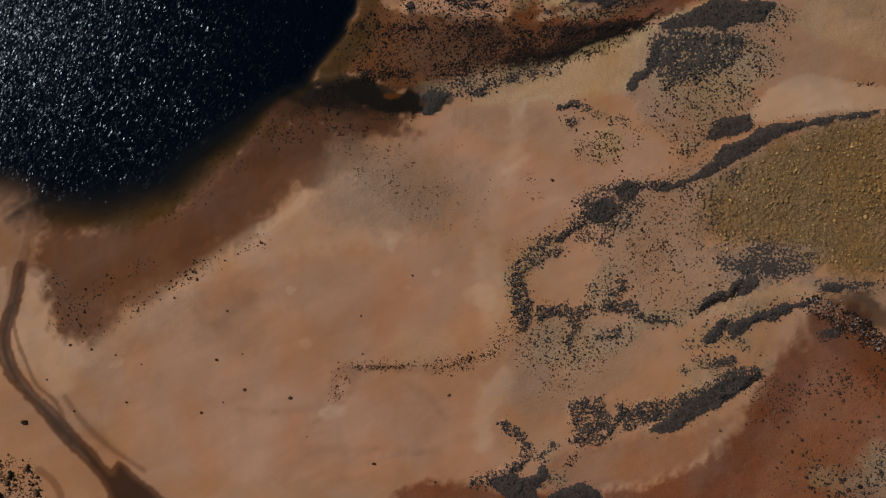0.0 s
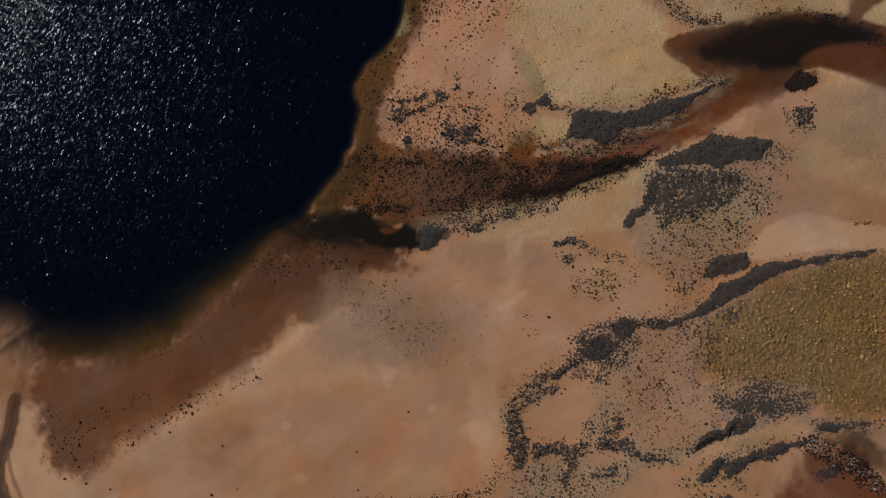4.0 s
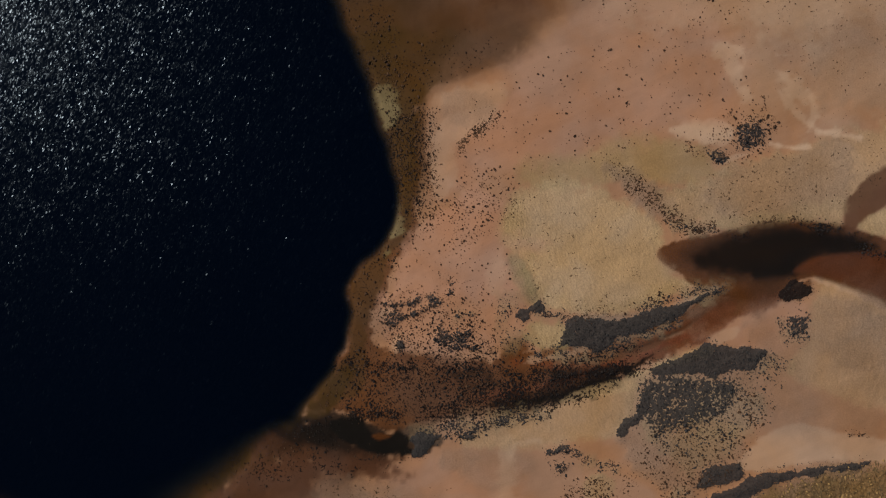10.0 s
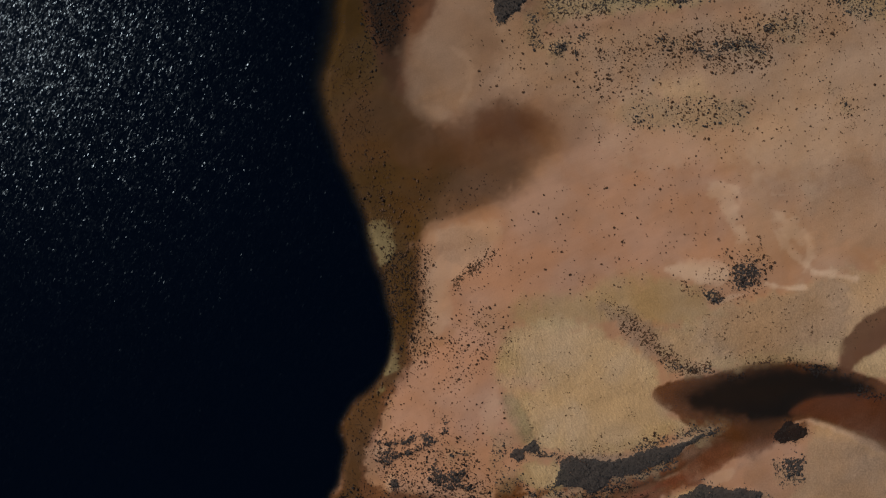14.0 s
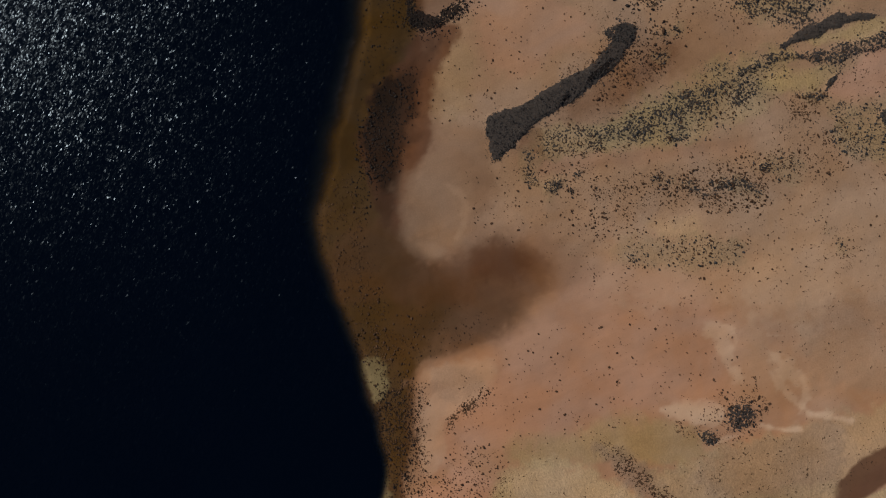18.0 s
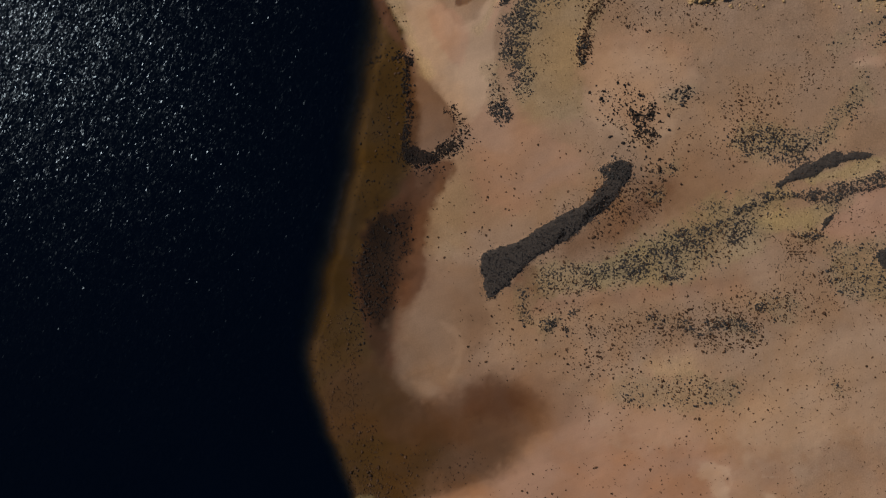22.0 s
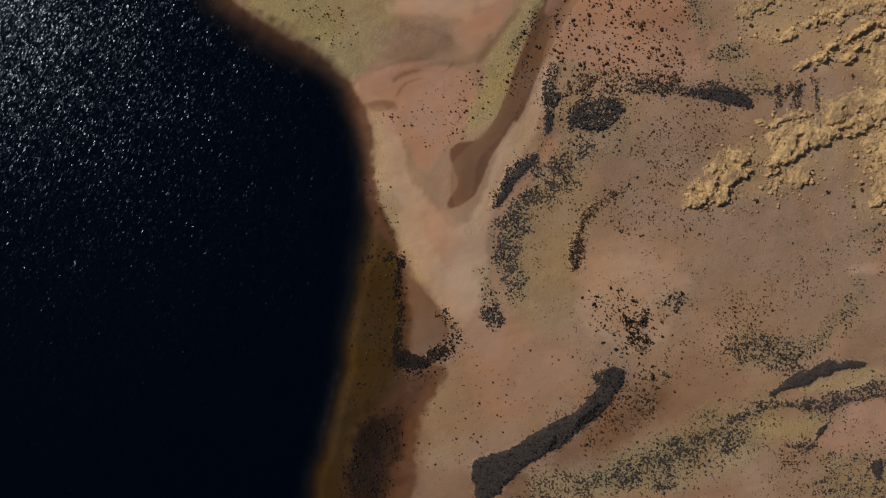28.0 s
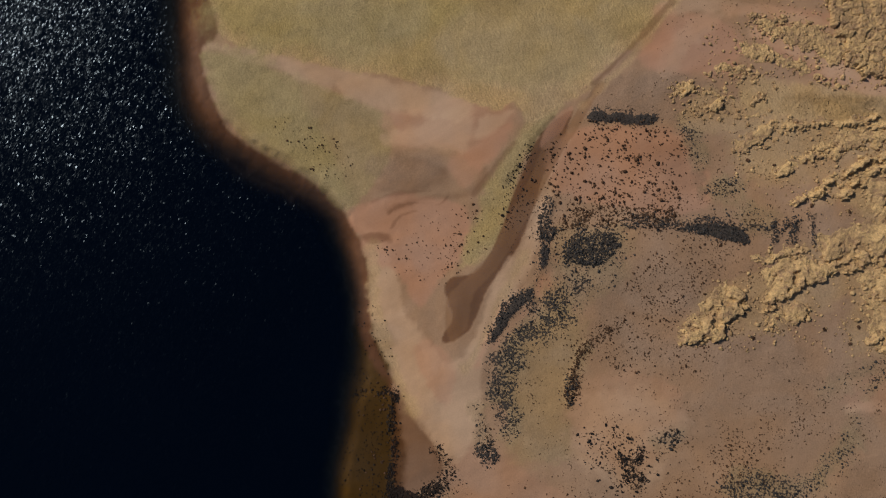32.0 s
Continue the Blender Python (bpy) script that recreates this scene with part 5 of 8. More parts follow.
patch("sand", .35, 5, 1.5, [(13.2, 113.6), (21.2, 112.6), (22.7, 104.7), (17.7, 98.2), (15.7, 101.7), (16.7, 108.6)])
patch("dark", .3, 3, 1.5, [(-18.7, 126.0), (-15.4, 138.9), (-11.6, 152.8), (-10.3, 166.8), (-4.8, 167.9), (-4.1, 154.9), (-4.6, 149.9), (-10.5, 141.9), (-13.3, 126.1)])
patch("wet", .07, 10, 2, [(-76.4, -17.5), (-43.6, 4.3), (-27.3, 12.1), (8.7, 12.6), (8.1, -38.9), (-52.0, -41.7), (-69.3, -29.7)])
patch("wet", .25, 3, 1.5, [(-6.5, 126.9), (-3.5, 131.9), (9.5, 132.0), (10.5, 119.1), (7.6, 115.1), (20.4, 114.3), (22.4, 102.5), (-19.2, 102.0), (-15.3, 112.9), (-7.4, 116.9)])
patch("wet", .3, 3, 1, [(-6.6, 142.8), (0.4, 143.9), (1.5, 134.9), (-1.5, 126.9), (-5.5, 126.9)])
patch("dark", .35, 2, .8, [(60.1, 57.6), (63.5, 59.5), (68.4, 60.2), (76.9, 60.5), (78.0, 53.1), (72.2, 54.3), (67.4, 55.9)])
patch("rust", .5, 2, .8, [(39.9, 47.7), (45.9, 53.1), (50.8, 54.6), (59.6, 56.1), (56.6, 52.0), (50.7, 50.0), (45.8, 47.5)])
patch("dark", .25, 2, .8, [(43.9, 52.1), (50.8, 54.6), (59.6, 56.3), (58.6, 53.6), (50.7, 51.7)])
patch("pink", .22, 6, 2, [(-62.0, -9.6), (-39.6, 0.2), (-11.3, 1.9), (4.6, -4.3), (4.2, -30.0), (-31.8, -39.8), (-57.0, -29.7)])
streak("pale", .25, 2, .8, 2.4, [(-36.0, 4.7), (-39.5, 3.0), (-42.6, 1.1), (-46.7, -1.9), (-51.8, -5.9)])
patch("grey", .25, 4, 2, [(-73.3, -13.5), (-69.2, -14.6), (-57.9, -9.6), (-47.7, -3.7), (-48.8, -9.7), (-60.0, -18.7), (-69.2, -20.6)])
streak("pale", .4, 1, .6, 1.0, [(7.7, 14.9), (10.2, 16.4), (12.0, 17.9)])
streak("pale", .4, .8, .6, .8, [(10.8, 25.3), (11.9, 27.3), (13.9, 28.1), (16.1, 28.2)])
streak("pale", .3, 2, 1, 2.2, [(9.9, 25.5), (10.5, 21.5), (9.8, 17.6), (8.2, 11.6)])
patch("grey", .3, 2, 1, [(-0.6, 25.6), (4.4, 26.4), (6.4, 24.6), (3.4, 22.6), (-0.6, 23.1)])
patch("dark", .25, 4, 1.5, [(-37.4, 26.0), (-27.4, 30.9), (-15.3, 28.0), (-9.3, 24.0), (-19.3, 20.0), (-34.4, 17.0), (-41.4, 18.0)])
patch("dark", .3, 2, 1, [(-10.6, 138.9), (-4.7, 143.9), (-0.7, 147.0), (0.3, 149.0), (1.8, 148.0), (-0.7, 143.0), (-3.1, 136.1), (-3.5, 129.2), (-10.5, 129.1), (-12.5, 134.0)])
patch("wet", .35, 1.5, 1, [(-2.7, 147.9), (1.8, 149.5), (2.3, 146.0), (-0.1, 142.0), (-2.1, 136.1), (-4.1, 138.0)])


BED, WAITING, SINGLES = [0], [], []


CRUST = np.zeros(GX.shape)


def lift(height, field, box):
    """Raise the crust of gravel under a packed bed."""
    (j0, j1), (i0, i1) = np.searchsorted(YS, (box[1], box[3])), np.searchsorted(XS, (box[0], box[2]))
    s = np.s_[j0:j1, i0:i1]
    if GX[s].size:
        CRUST[s] = np.maximum(CRUST[s], height * step(field(GX[s], GY[s]), -0.3, 0.5))


def ragged(x, y, seed):
    """Noise drawn out along the way the wind and the waves have sorted the stones."""
    u, v = 0.90 * x + 0.43 * y, 0.90 * y - 0.43 * x
    return 0.85 * fractal(u * 0.6, v, 0.9, 3, seed) + 0.35 * fractal(x, y, 4.5, 2, seed + 9)


def strew(density, size, tint, rise, plain, box, torn=1.7):
    """Note a bed of stones for later, and darken the gravel between packed stones."""
    seed, much = 300 + len(WAITING), 0.42 * torn if rise < 0.5 else 0.35
    loose = 0.28 < density < 0.67 and tint != "grass"
    if 0.67 <= density < 0.93:
        much = 1.15
    cap = 0.45 if loose else (0.6 if density < 0.93 else 9.0)
    if loose:
        much = 1.7
    box = (box[0] - 0.8, box[1] - 0.8, box[2] + 0.8, box[3] + 0.8)

    def field(x, y):
        return np.minimum(plain(x, y), cap) + much * ragged(x, y, seed)

    if tint not in ("grey", "ochre"):
        (j0, j1), (i0, i1) = np.searchsorted(YS, (box[1], box[3])), np.searchsorted(XS, (box[0], box[2]))
        s = np.s_[j0:j1, i0:i1]
        if GX[s].size:
            d, g = field(GX[s], GY[s]), GRIT[tint + "_grit"]
            much = (0.85 if loose else 0.68 if density < 0.93 else 1.05) * density if density > 0.45 else (0.7 if tint == "slate" else 0.5) * density
            g[s] = np.maximum(g[s], much * (step(d, -0.5, 0.3) if density > 0.67 else step(d, -1.2, 0.7) if density > 0.45 else step(d, -1.5, 1.5)))
            if density > 0.6:
                lift(0.10, field, box)
    if tint == "slate" and 0.25 < density < 0.72:
        lay("olive", 0.25, 3.0, 1.6, plain, box)
        lay("grey", 0.3, 3.0, 1.6, plain, box)
    WAITING.append((density, (0.33 if density > 0.93 else 0.46 if density > 0.3 else 0.5) * size, tint, rise, field, box))


def grit_in(kind, much, soft, points):
    """Fine gravel alone, thinning out at its edges."""
    line = smooth(points, True)
    box = extent(line, soft + 1.0)
    (j0, j1), (i0, i1) = np.searchsorted(YS, (box[1], box[3])), np.searchsorted(XS, (box[0], box[2]))
    s = np.s_[j0:j1, i0:i1]
    if GX[s].size:
        d = away(GX[s], GY[s], line, True) + 1.5 * ragged(GX[s], GY[s], 700 + int(10 * much))
        GRIT[kind][s] = np.maximum(GRIT[kind][s], much * step(d, -soft, soft))


def stones_in(density, size, tint, rise, points):
    line = smooth(points, True)
    strew(density, size, tint, rise, lambda x, y: away(x, y, line, True), extent(line, 0.8))


def stones_along(density, size, tint, rise, width, points):
    line = smooth(points, False)
    strew(density, size, tint, rise, lambda x, y: width / 2 - away(x, y, line, False), extent(line, width / 2 + 0.8), 1.9)


stones_along(.8, .45, "slate", 0, 1.0, [(10.0, -10.3), (9.6, -2.3), (11.6, 0.6), (15.6, 2.6), (19.6, 5.0), (23.6, 8.4), (26.6, 10.9), (30.6, 12.3), (36.5, 12.7)])
stones_in(.25, .4, "brown", 0, [(33.8, 29.2), (47.6, 30.0), (51.5, 27.9), (50.4, 23.4), (41.5, 19.1), (35.7, 21.2)])
stones_in(.35, .45, "brown", 0, [(20.8, 20.0), (24.8, 21.4), (28.7, 18.8), (28.2, 16.8), (23.7, 16.4), (20.8, 18.0)])
stones_in(.35, .4, "brown", 0, [(11.8, 14.6), (13.6, 13.8), (14.5, 11.1), (13.2, 10.6), (12.3, 12.6)])
stones_in(.3, .5, "brown", 0, [(37.1, 18.2), (41.5, 19.6), (41.0, 17.6), (38.1, 17.2)])
stones_in(.3, .4, "brown", 0, [(10.4, -12.3), (18.4, -11.4), (24.3, -14.4), (25.2, -18.4), (14.3, -20.3), (9.9, -18.3)])
stones_in(.22, .4, "slate", 0, [(45.2, 2.2), (59.8, 1.5), (60.7, -1.9), (55.8, -3.9), (48.0, -3.8), (44.1, -1.7)])
stones_in(.15, .4, "brown", 0, [(28.6, 11.9), (43.4, 16.1), (42.7, 3.2), (45.0, -4.7), (40.0, -10.6), (30.2, -10.0), (24.5, 0.5)])
stones_along(.4, .3, "brown", 0, .9, [(-19.6, -18.5), (-11.6, -18.6), (-3.6, -18.7), (3.4, -17.7), (6.4, -15.3), (9.6, -12.3)])
stones_along(.2, .25, "brown", 0, 1.6, [(-22.7, -24.5), (-21.6, -20.2), (-19.1, -18.8)])
stones_in(.55, 1.0, "brown", 0, [(-89.1, -33.7), (-78.8, -34.8), (-75.5, -37.8), (-74.5, -42.8), (-82.9, -46.9), (-89.1, -46.8)])
stones_in(.12, .6, "brown", 0, [(59.4, -18.6), (73.7, -18.7), (86.2, -24.7), (85.6, -49.9), (54.9, -49.9), (52.2, -36.2)])
stones_in(.35, .6, "slate", 0, [(60.0, -35.8), (66.7, -37.2), (73.3, -34.3), (78.1, -41.2), (73.1, -43.1), (60.9, -39.2)])
stones_in(.25, .6, "brown", 0, [(60.3, -18.6), (73.6, -19.7), (73.5, -23.6), (61.2, -23.5)])
stones_along(.15, .35, "brown", 0, 3, [(-72.5, -3.4), (-69.5, -9.6), (-66.4, -12.6), (-58.1, -7.7)])
stones_along(.2, .4, "brown", 0, 2, [(-57.1, -6.6), (-49.9, -2.7), (-45.8, -1.2), (-34.6, 3.7)])
stones_in(.12, .35, "brown", 0, [(-70.4, 8.2), (-53.9, 11.5), (-47.8, 16.5), (-36.5, 26.5), (-25.2, 29.3), (-25.3, 24.3), (-39.6, 16.4), (-48.8, 8.4), (-62.2, 6.1)])
stones_in(.3, .4, "brown", 0, [(-23.9, 34.8), (-17.8, 47.9), (-17.6, 55.9), (-13.7, 60.4), (-9.1, 66.0), (-8.8, 71.0), (-10.6, 79.2), (-13.1, 86.3), (-14.1, 94.5), (-4.9, 94.3), (-4.6, 69.9), (-6.1, 63.9), (-9.2, 57.9), (-10.2, 53.8), (-13.2, 49.8), (-11.3, 44.8), (-3.7, 43.2), (0.3, 40.7), (8.3, 42.7), (10.2, 33.7), (0.2, 31.7), (-9.8, 30.8), (-19.9, 33.3)])
stones_in(.3, .4, "brown", 0, [(-5.5, 88.2), (-4.0, 86.2), (-2.5, 78.0), (-1.0, 67.9), (-3.6, 66.9), (-5.1, 61.9), (-6.1, 67.9), (-4.7, 78.1)])
stones_along(.35, .35, "brown", 0, 1.6, [(-10.7, 47.8), (-3.7, 43.7), (4.3, 43.2), (9.3, 42.6)])
stones_in(.2, .35, "brown", 0, [(43.5, 79.9), (49.5, 85.3), (56.4, 86.2), (57.4, 82.2), (55.3, 78.2), (48.4, 76.3), (44.5, 77.8)])
stones_along(.55, .35, "brown", 0, 1.2, [(2.8, 79.0), (3.8, 81.5), (6.6, 83.5), (9.6, 85.4)])
stones_in(.08, .3, "brown", 0, [(-8.7, 57.9), (-3.6, 67.9), (10.5, 72.8), (13.5, 64.7), (10.4, 52.7), (-7.7, 53.3)])
stones_along(.5, .35, "brown", 0, 1.2, [(38.4, 66.4), (42.3, 64.8), (46.5, 65.3)])
stones_along(.3, .3, "brown", 0, 2, [(28.6, 76.6), (33.5, 72.5), (40.3, 66.4)])
stones_in(.8, .4, "black", 0, [(63.0, 65.6), (67.9, 65.4), (68.8, 64.5), (64.9, 64.3)])
stones_along(.5, .35, "brown", 0, .9, [(53.2, 66.0), (58.1, 66.6), (62.0, 66.6)])
stones_along(.6, .4, "black", 0, 1, [(69.8, 64.0), (72.7, 61.5), (75.6, 60.2)])
stones_in(.3, .4, "brown", 0, [(26.3, 122.9), (34.3, 124.3), (42.3, 124.3), (57.1, 120.1), (58.1, 118.1), (48.1, 117.1), (40.2, 120.2), (27.2, 119.8)])
stones_in(.3, .4, "brown", 0, [(40.1, 111.7), (53.0, 112.3), (53.5, 110.1), (47.0, 107.3), (41.1, 108.9)])
stones_in(.06, .35, "brown", 0, [(22.3, 128.5), (78.8, 130.0), (89.8, 129.9), (89.6, 123.8), (71.7, 105.9), (51.9, 102.1), (32.1, 100.1), (22.2, 110.3)])
stones_along(.35, .3, "brown", 0, 1.2, [(68.4, 114.2), (70.8, 111.0), (72.2, 107.9)])
stones_in(.05, .35, "brown", 0, [(5.0, 87.2), (32.1, 100.1), (51.9, 98.0), (51.7, 82.1), (26.9, 78.2), (8.0, 66.2)])
stones_in(.14, .35, "brown", 0, [(-8.0, 97.3), (0.0, 100.3), (9.1, 99.2), (8.1, 95.2), (-2.0, 91.2), (-8.0, 90.2)])
stones_along(.3, .3, "brown", 0, 1.6, [(-2.5, 86.2), (-2.3, 78.2), (-2.0, 68.2)])
stones_in(.3, .4, "black", 0, [(-14.1, 128.9), (-9.1, 130.9), (-8.0, 124.7), (-12.1, 116.6), (-14.1, 118.7)])
stones_in(.45, .4, "brown", 0, [(-10.0, 85.2), (-4.0, 86.2), (-3.8, 70.2), (-7.5, 65.2), (-9.0, 70.2), (-9.0, 78.2)])
stones_in(.06, .35, "brown", 0, [(5.1, 123.6), (18.2, 124.5), (18.2, 112.3), (6.1, 112.4)])
stones_in(.25, .35, "brown", 0, [(-21.2, 118.7), (-14.1, 122.7), (-12.1, 110.5), (-8.0, 97.3), (-13.1, 90.2), (-18.2, 102.4)])
stones_in(.99, .42, "slate", .9, [(9.7, 133.8), (15.5, 135.8), (19.5, 138.6), (23.6, 140.8), (27.6, 143.1), (31.1, 146.9), (32.8, 150.1), (35.4, 149.7), (34.8, 146.9), (30.8, 141.9), (26.8, 138.6), (22.5, 135.6), (17.5, 132.6), (13.7, 128.5), (10.5, 126.5), (9.5, 129.5)])
stones_in(.2, .55, "black", 0, [(28.6, 163.2), (43.7, 164.1), (46.7, 161.1), (39.6, 153.0), (33.6, 153.0), (28.6, 160.1)])
stones_in(.12, .4, "black", 0, [(-12.0, 179.9), (-5.3, 179.8), (-5.5, 151.0), (-7.7, 143.9), (-12.8, 141.9)])
stones_in(.35, .45, "black", 0, [(-11.7, 138.3), (-4.6, 142.9), (-3.1, 136.8), (-5.1, 131.7), (-6.6, 123.7), (-11.6, 122.7), (-14.2, 129.7)])
stones_in(.04, .35, "brown", 0, [(-0.6, 149.0), (27.6, 155.0), (26.6, 143.9), (10.5, 136.8), (1.5, 128.7)])
stones_in(.1, .35, "brown", 0, [(41.6, 151.9), (56.7, 165.1), (71.6, 167.0), (53.6, 148.9)])
stones_in(.24, .55, "brown", 0, [(24.9, 215.2), (45.0, 216.4), (46.0, 201.3), (21.9, 203.0)])
stones_along(.74, .5, "brown", 0, 1.1, [(26.7, 167.9), (27.1, 171.9), (28.1, 175.9), (29.9, 178.6)])
stones_in(.2, .4, "brown", 0, [(29.1, 179.1), (44.0, 187.2), (50.9, 177.4), (46.0, 173.3), (32.1, 175.1)])
stones_along(.6, .4, "black", 0, .6, [(-10.6, 168.4), (-8.8, 169.0), (-4.8, 169.4)])
stones_in(.15, .4, "black", 0, [(-9.8, 169.6), (-4.8, 169.6), (-4.6, 152.8), (-9.5, 151.8)])
stones_in(.08, .4, "brown", 0, [(-8.2, 194.6), (8.9, 202.9), (13.9, 198.9), (6.0, 188.8), (-4.1, 190.6)])
stones_in(.15, .4, "brown", 0, [(4.9, 196.8), (8.9, 198.9), (8.0, 191.8), (4.0, 189.7)])
stones_in(.12, .4, "brown", 0, [(-28.0, 219.4), (-14.6, 213.9), (-13.5, 206.7), (-20.6, 209.7)])
stones_in(.35, .45, "slate", 0, [(47.5, 213.4), (50.0, 214.4), (51.0, 210.4), (48.5, 210.4)])
stones_in(.35, .45, "slate", 0, [(52.5, 207.4), (57.0, 207.9), (56.0, 205.4), (53.0, 204.9)])
stones_in(.3, .4, "brown", 0, [(46.0, 185.3), (55.9, 195.4), (46.0, 196.2), (36.0, 189.1)])
stones_in(.3, .4, "slate", 0, [(55.0, 202.4), (59.0, 203.4), (62.9, 201.5), (56.0, 200.9)])
stones_in(.3, .4, "slate", 0, [(69.6, 170.7), (74.6, 172.8), (81.5, 177.8), (83.5, 176.8), (73.6, 170.8)])
stones_along(.5, .45, "slate", 0, .8, [(78.5, 170.8), (81.5, 173.8)])
stones_in(.35, .45, "slate", 0, [(53.8, 154.8), (58.8, 157.8), (67.6, 155.0), (75.5, 165.9), (76.9, 161.0), (68.5, 152.1), (55.8, 151.9)])
stones_in(.6, .55, "grass", 0, [(47.2, 8.6), (50.8, 14.5), (58.2, 20.3), (68.0, 22.8), (85.4, 23.8), (84.7, -5.2), (74.0, -3.9), (61.6, -1.8), (56.8, 1.1), (51.0, 2.1), (45.2, 2.2)])
stones_in(.2, .5, "grass", 0, [(40.9, 9.2), (48.3, 16.0), (58.2, 20.8), (58.0, 11.9), (51.0, 3.1), (43.2, 2.2)])
stones_in(.4, .4, "black", 0, [(-0.9, 40.0), (19.2, 41.6), (29.1, 42.3), (25.1, 38.4), (9.1, 34.7), (-0.9, 34.9)])
stones_in(.3, .4, "black", 0, [(-1.8, 46.1), (12.2, 45.7), (19.2, 43.6), (9.2, 40.8), (-0.9, 41.0)])
grit_in("brown_grit", .22, 2, [(30.1, 183.1), (46.0, 189.2), (55.9, 195.4), (67.8, 192.5), (55.9, 179.4), (48.0, 171.4), (32.1, 174.1)])
grit_in("brown_grit", .16, 3, [(31.9, 225.5), (56.1, 226.7), (56.0, 197.4), (48.0, 196.3), (49.0, 213.4), (30.9, 218.3)])
grit_in("brown_grit", .14, 4, [(49.9, 175.4), (82.3, 177.8), (95.2, 175.0), (94.8, 150.6), (46.0, 149.8)])
grit_in("brown_grit", .2, 2, [(27.5, 133.8), (48.5, 140.8), (73.4, 151.9), (89.2, 151.8), (88.9, 136.8), (68.2, 134.8), (43.5, 128.8)])
grit_in("brown_grit", .12, 4, [(22.3, 128.5), (91.7, 129.8), (90.8, 82.1), (61.5, 82.1), (51.9, 100.0), (22.1, 104.2)])
grit_in("brown_grit", .2, 2, [(28.6, 75.6), (36.5, 71.4), (42.3, 65.8), (36.4, 66.4), (30.5, 69.5)])
grit_in("brown_grit", .14, 2, [(10.5, 70.8), (36.4, 66.4), (38.3, 62.4), (30.2, 50.5), (16.4, 52.6)])
grit_in("brown_grit", .2, 2, [(39.4, 72.4), (70.1, 80.0), (79.9, 80.8), (69.8, 67.0), (50.2, 65.8)])
grit_in("brown_grit", .22, 2.5, [(28.6, 11.9), (43.4, 16.1), (42.7, 3.2), (45.0, -4.7), (40.0, -10.6), (30.2, -10.0), (24.5, 0.5)])
grit_in("brown_grit", .22, 2, [(33.8, 29.2), (51.5, 29.9), (51.4, 23.4), (41.5, 18.6), (28.7, 19.3)])
grit_in("brown_grit", .25, 2, [(9.4, -12.3), (24.3, -11.9), (30.2, -14.5), (24.1, -22.3), (13.2, -24.2)])
grit_in("brown_grit", .1, 3, [(-22.3, 22.2), (-5.1, 20.9), (8.8, 16.7), (6.7, 3.7), (-5.3, 4.8)])
grit_in("brown_grit", .3, 1.5, [(-30.3, 26.4), (-21.2, 26.7), (-7.1, 25.5), (-11.1, 23.5), (-25.3, 23.8)])
grit_in("brown_grit", .2, 2, [(-22.3, 124.9), (-14.1, 124.8), (-8.0, 97.3), (-4.0, 90.2), (-9.0, 80.2), (-18.2, 101.4)])
grit_in("slate_grit", .55, 2.5, [(13.1, 176.8), (22.1, 183.0), (29.1, 186.0), (27.1, 181.0), (19.1, 174.9), (17.2, 165.0), (14.2, 165.0)])
grit_in("brown_grit", .15, 2, [(18.1, 174.9), (26.1, 179.0), (27.2, 159.2), (18.3, 159.1)])
stones_in(.18, .6, "ochre", 0, [(46.0, 178.8), (55.9, 189.4), (69.8, 196.5), (95.6, 201.8), (95.2, 178.0), (75.6, 177.7), (65.8, 179.5), (55.9, 178.4)])
stones_in(.18, .6, "ochre", 0, [(54.0, 216.5), (71.0, 218.2), (95.9, 219.9), (95.6, 199.8), (79.8, 199.6), (65.9, 202.5), (56.0, 206.4)])
stones_in(.24, .6, "ochre", 0, [(50.0, 233.8), (60.1, 236.9), (76.3, 246.3), (96.3, 246.4), (95.9, 223.9), (66.1, 225.7), (54.0, 224.6)])
stones_in(.25, .5, "ochre", 0, [(43.0, 225.6), (56.0, 221.6), (56.0, 218.0), (46.0, 218.5)])
grit_in("brown_grit", .2, 2, [(16.5, 132.3), (29.6, 141.3), (34.6, 147.4), (42.6, 146.9), (39.5, 139.8), (29.5, 132.8), (19.5, 129.8)])
grit_in("slate_grit", .22, 2, [(38.5, 136.8), (53.5, 143.8), (65.4, 141.8), (91.1, 146.8), (90.7, 124.9), (68.1, 126.8), (53.4, 133.8), (41.5, 129.8)])
grit_in("brown_grit", .15, 3, [(51.7, 167.1), (80.4, 167.0), (91.2, 152.8), (71.4, 151.9), (53.5, 146.9), (43.6, 148.9)])
grit_in("brown_grit", .17, 5, [(28.0, 191.0), (50.0, 195.3), (75.6, 179.7), (95.4, 189.8), (94.8, 150.6), (26.3, 149.4), (29.1, 175.1)])
grit_in("brown_grit", .14, 4, [(46.0, 239.9), (96.3, 250.5), (95.5, 197.8), (56.0, 197.4), (49.0, 214.4)])
grit_in("slate_grit", .16, 3, [(45.0, 217.9), (51.0, 218.5), (52.0, 209.4), (59.0, 201.4), (51.0, 203.3), (48.0, 210.4)])
stones_in(.35, .35, "brown", 0, [(-12.3, 52.9), (-3.2, 54.8), (5.8, 51.8), (8.7, 43.8), (-1.3, 42.8), (-10.3, 44.8)])
stones_in(.4, .4, "slate", 0, [(8.8, 51.8), (11.8, 52.7), (11.2, 47.8), (14.7, 45.7), (10.7, 43.8)])
stones_in(.25, .4, "slate", 0, [(48.2, 39.7), (58.1, 43.6), (59.0, 39.7), (54.9, 31.8), (50.0, 29.8)])
stones_in(.35, .5, "brown", 0, [(33.4, 146.0), (41.2, 146.0), (41.2, 141.9), (37.0, 140.0), (28.0, 135.9)])
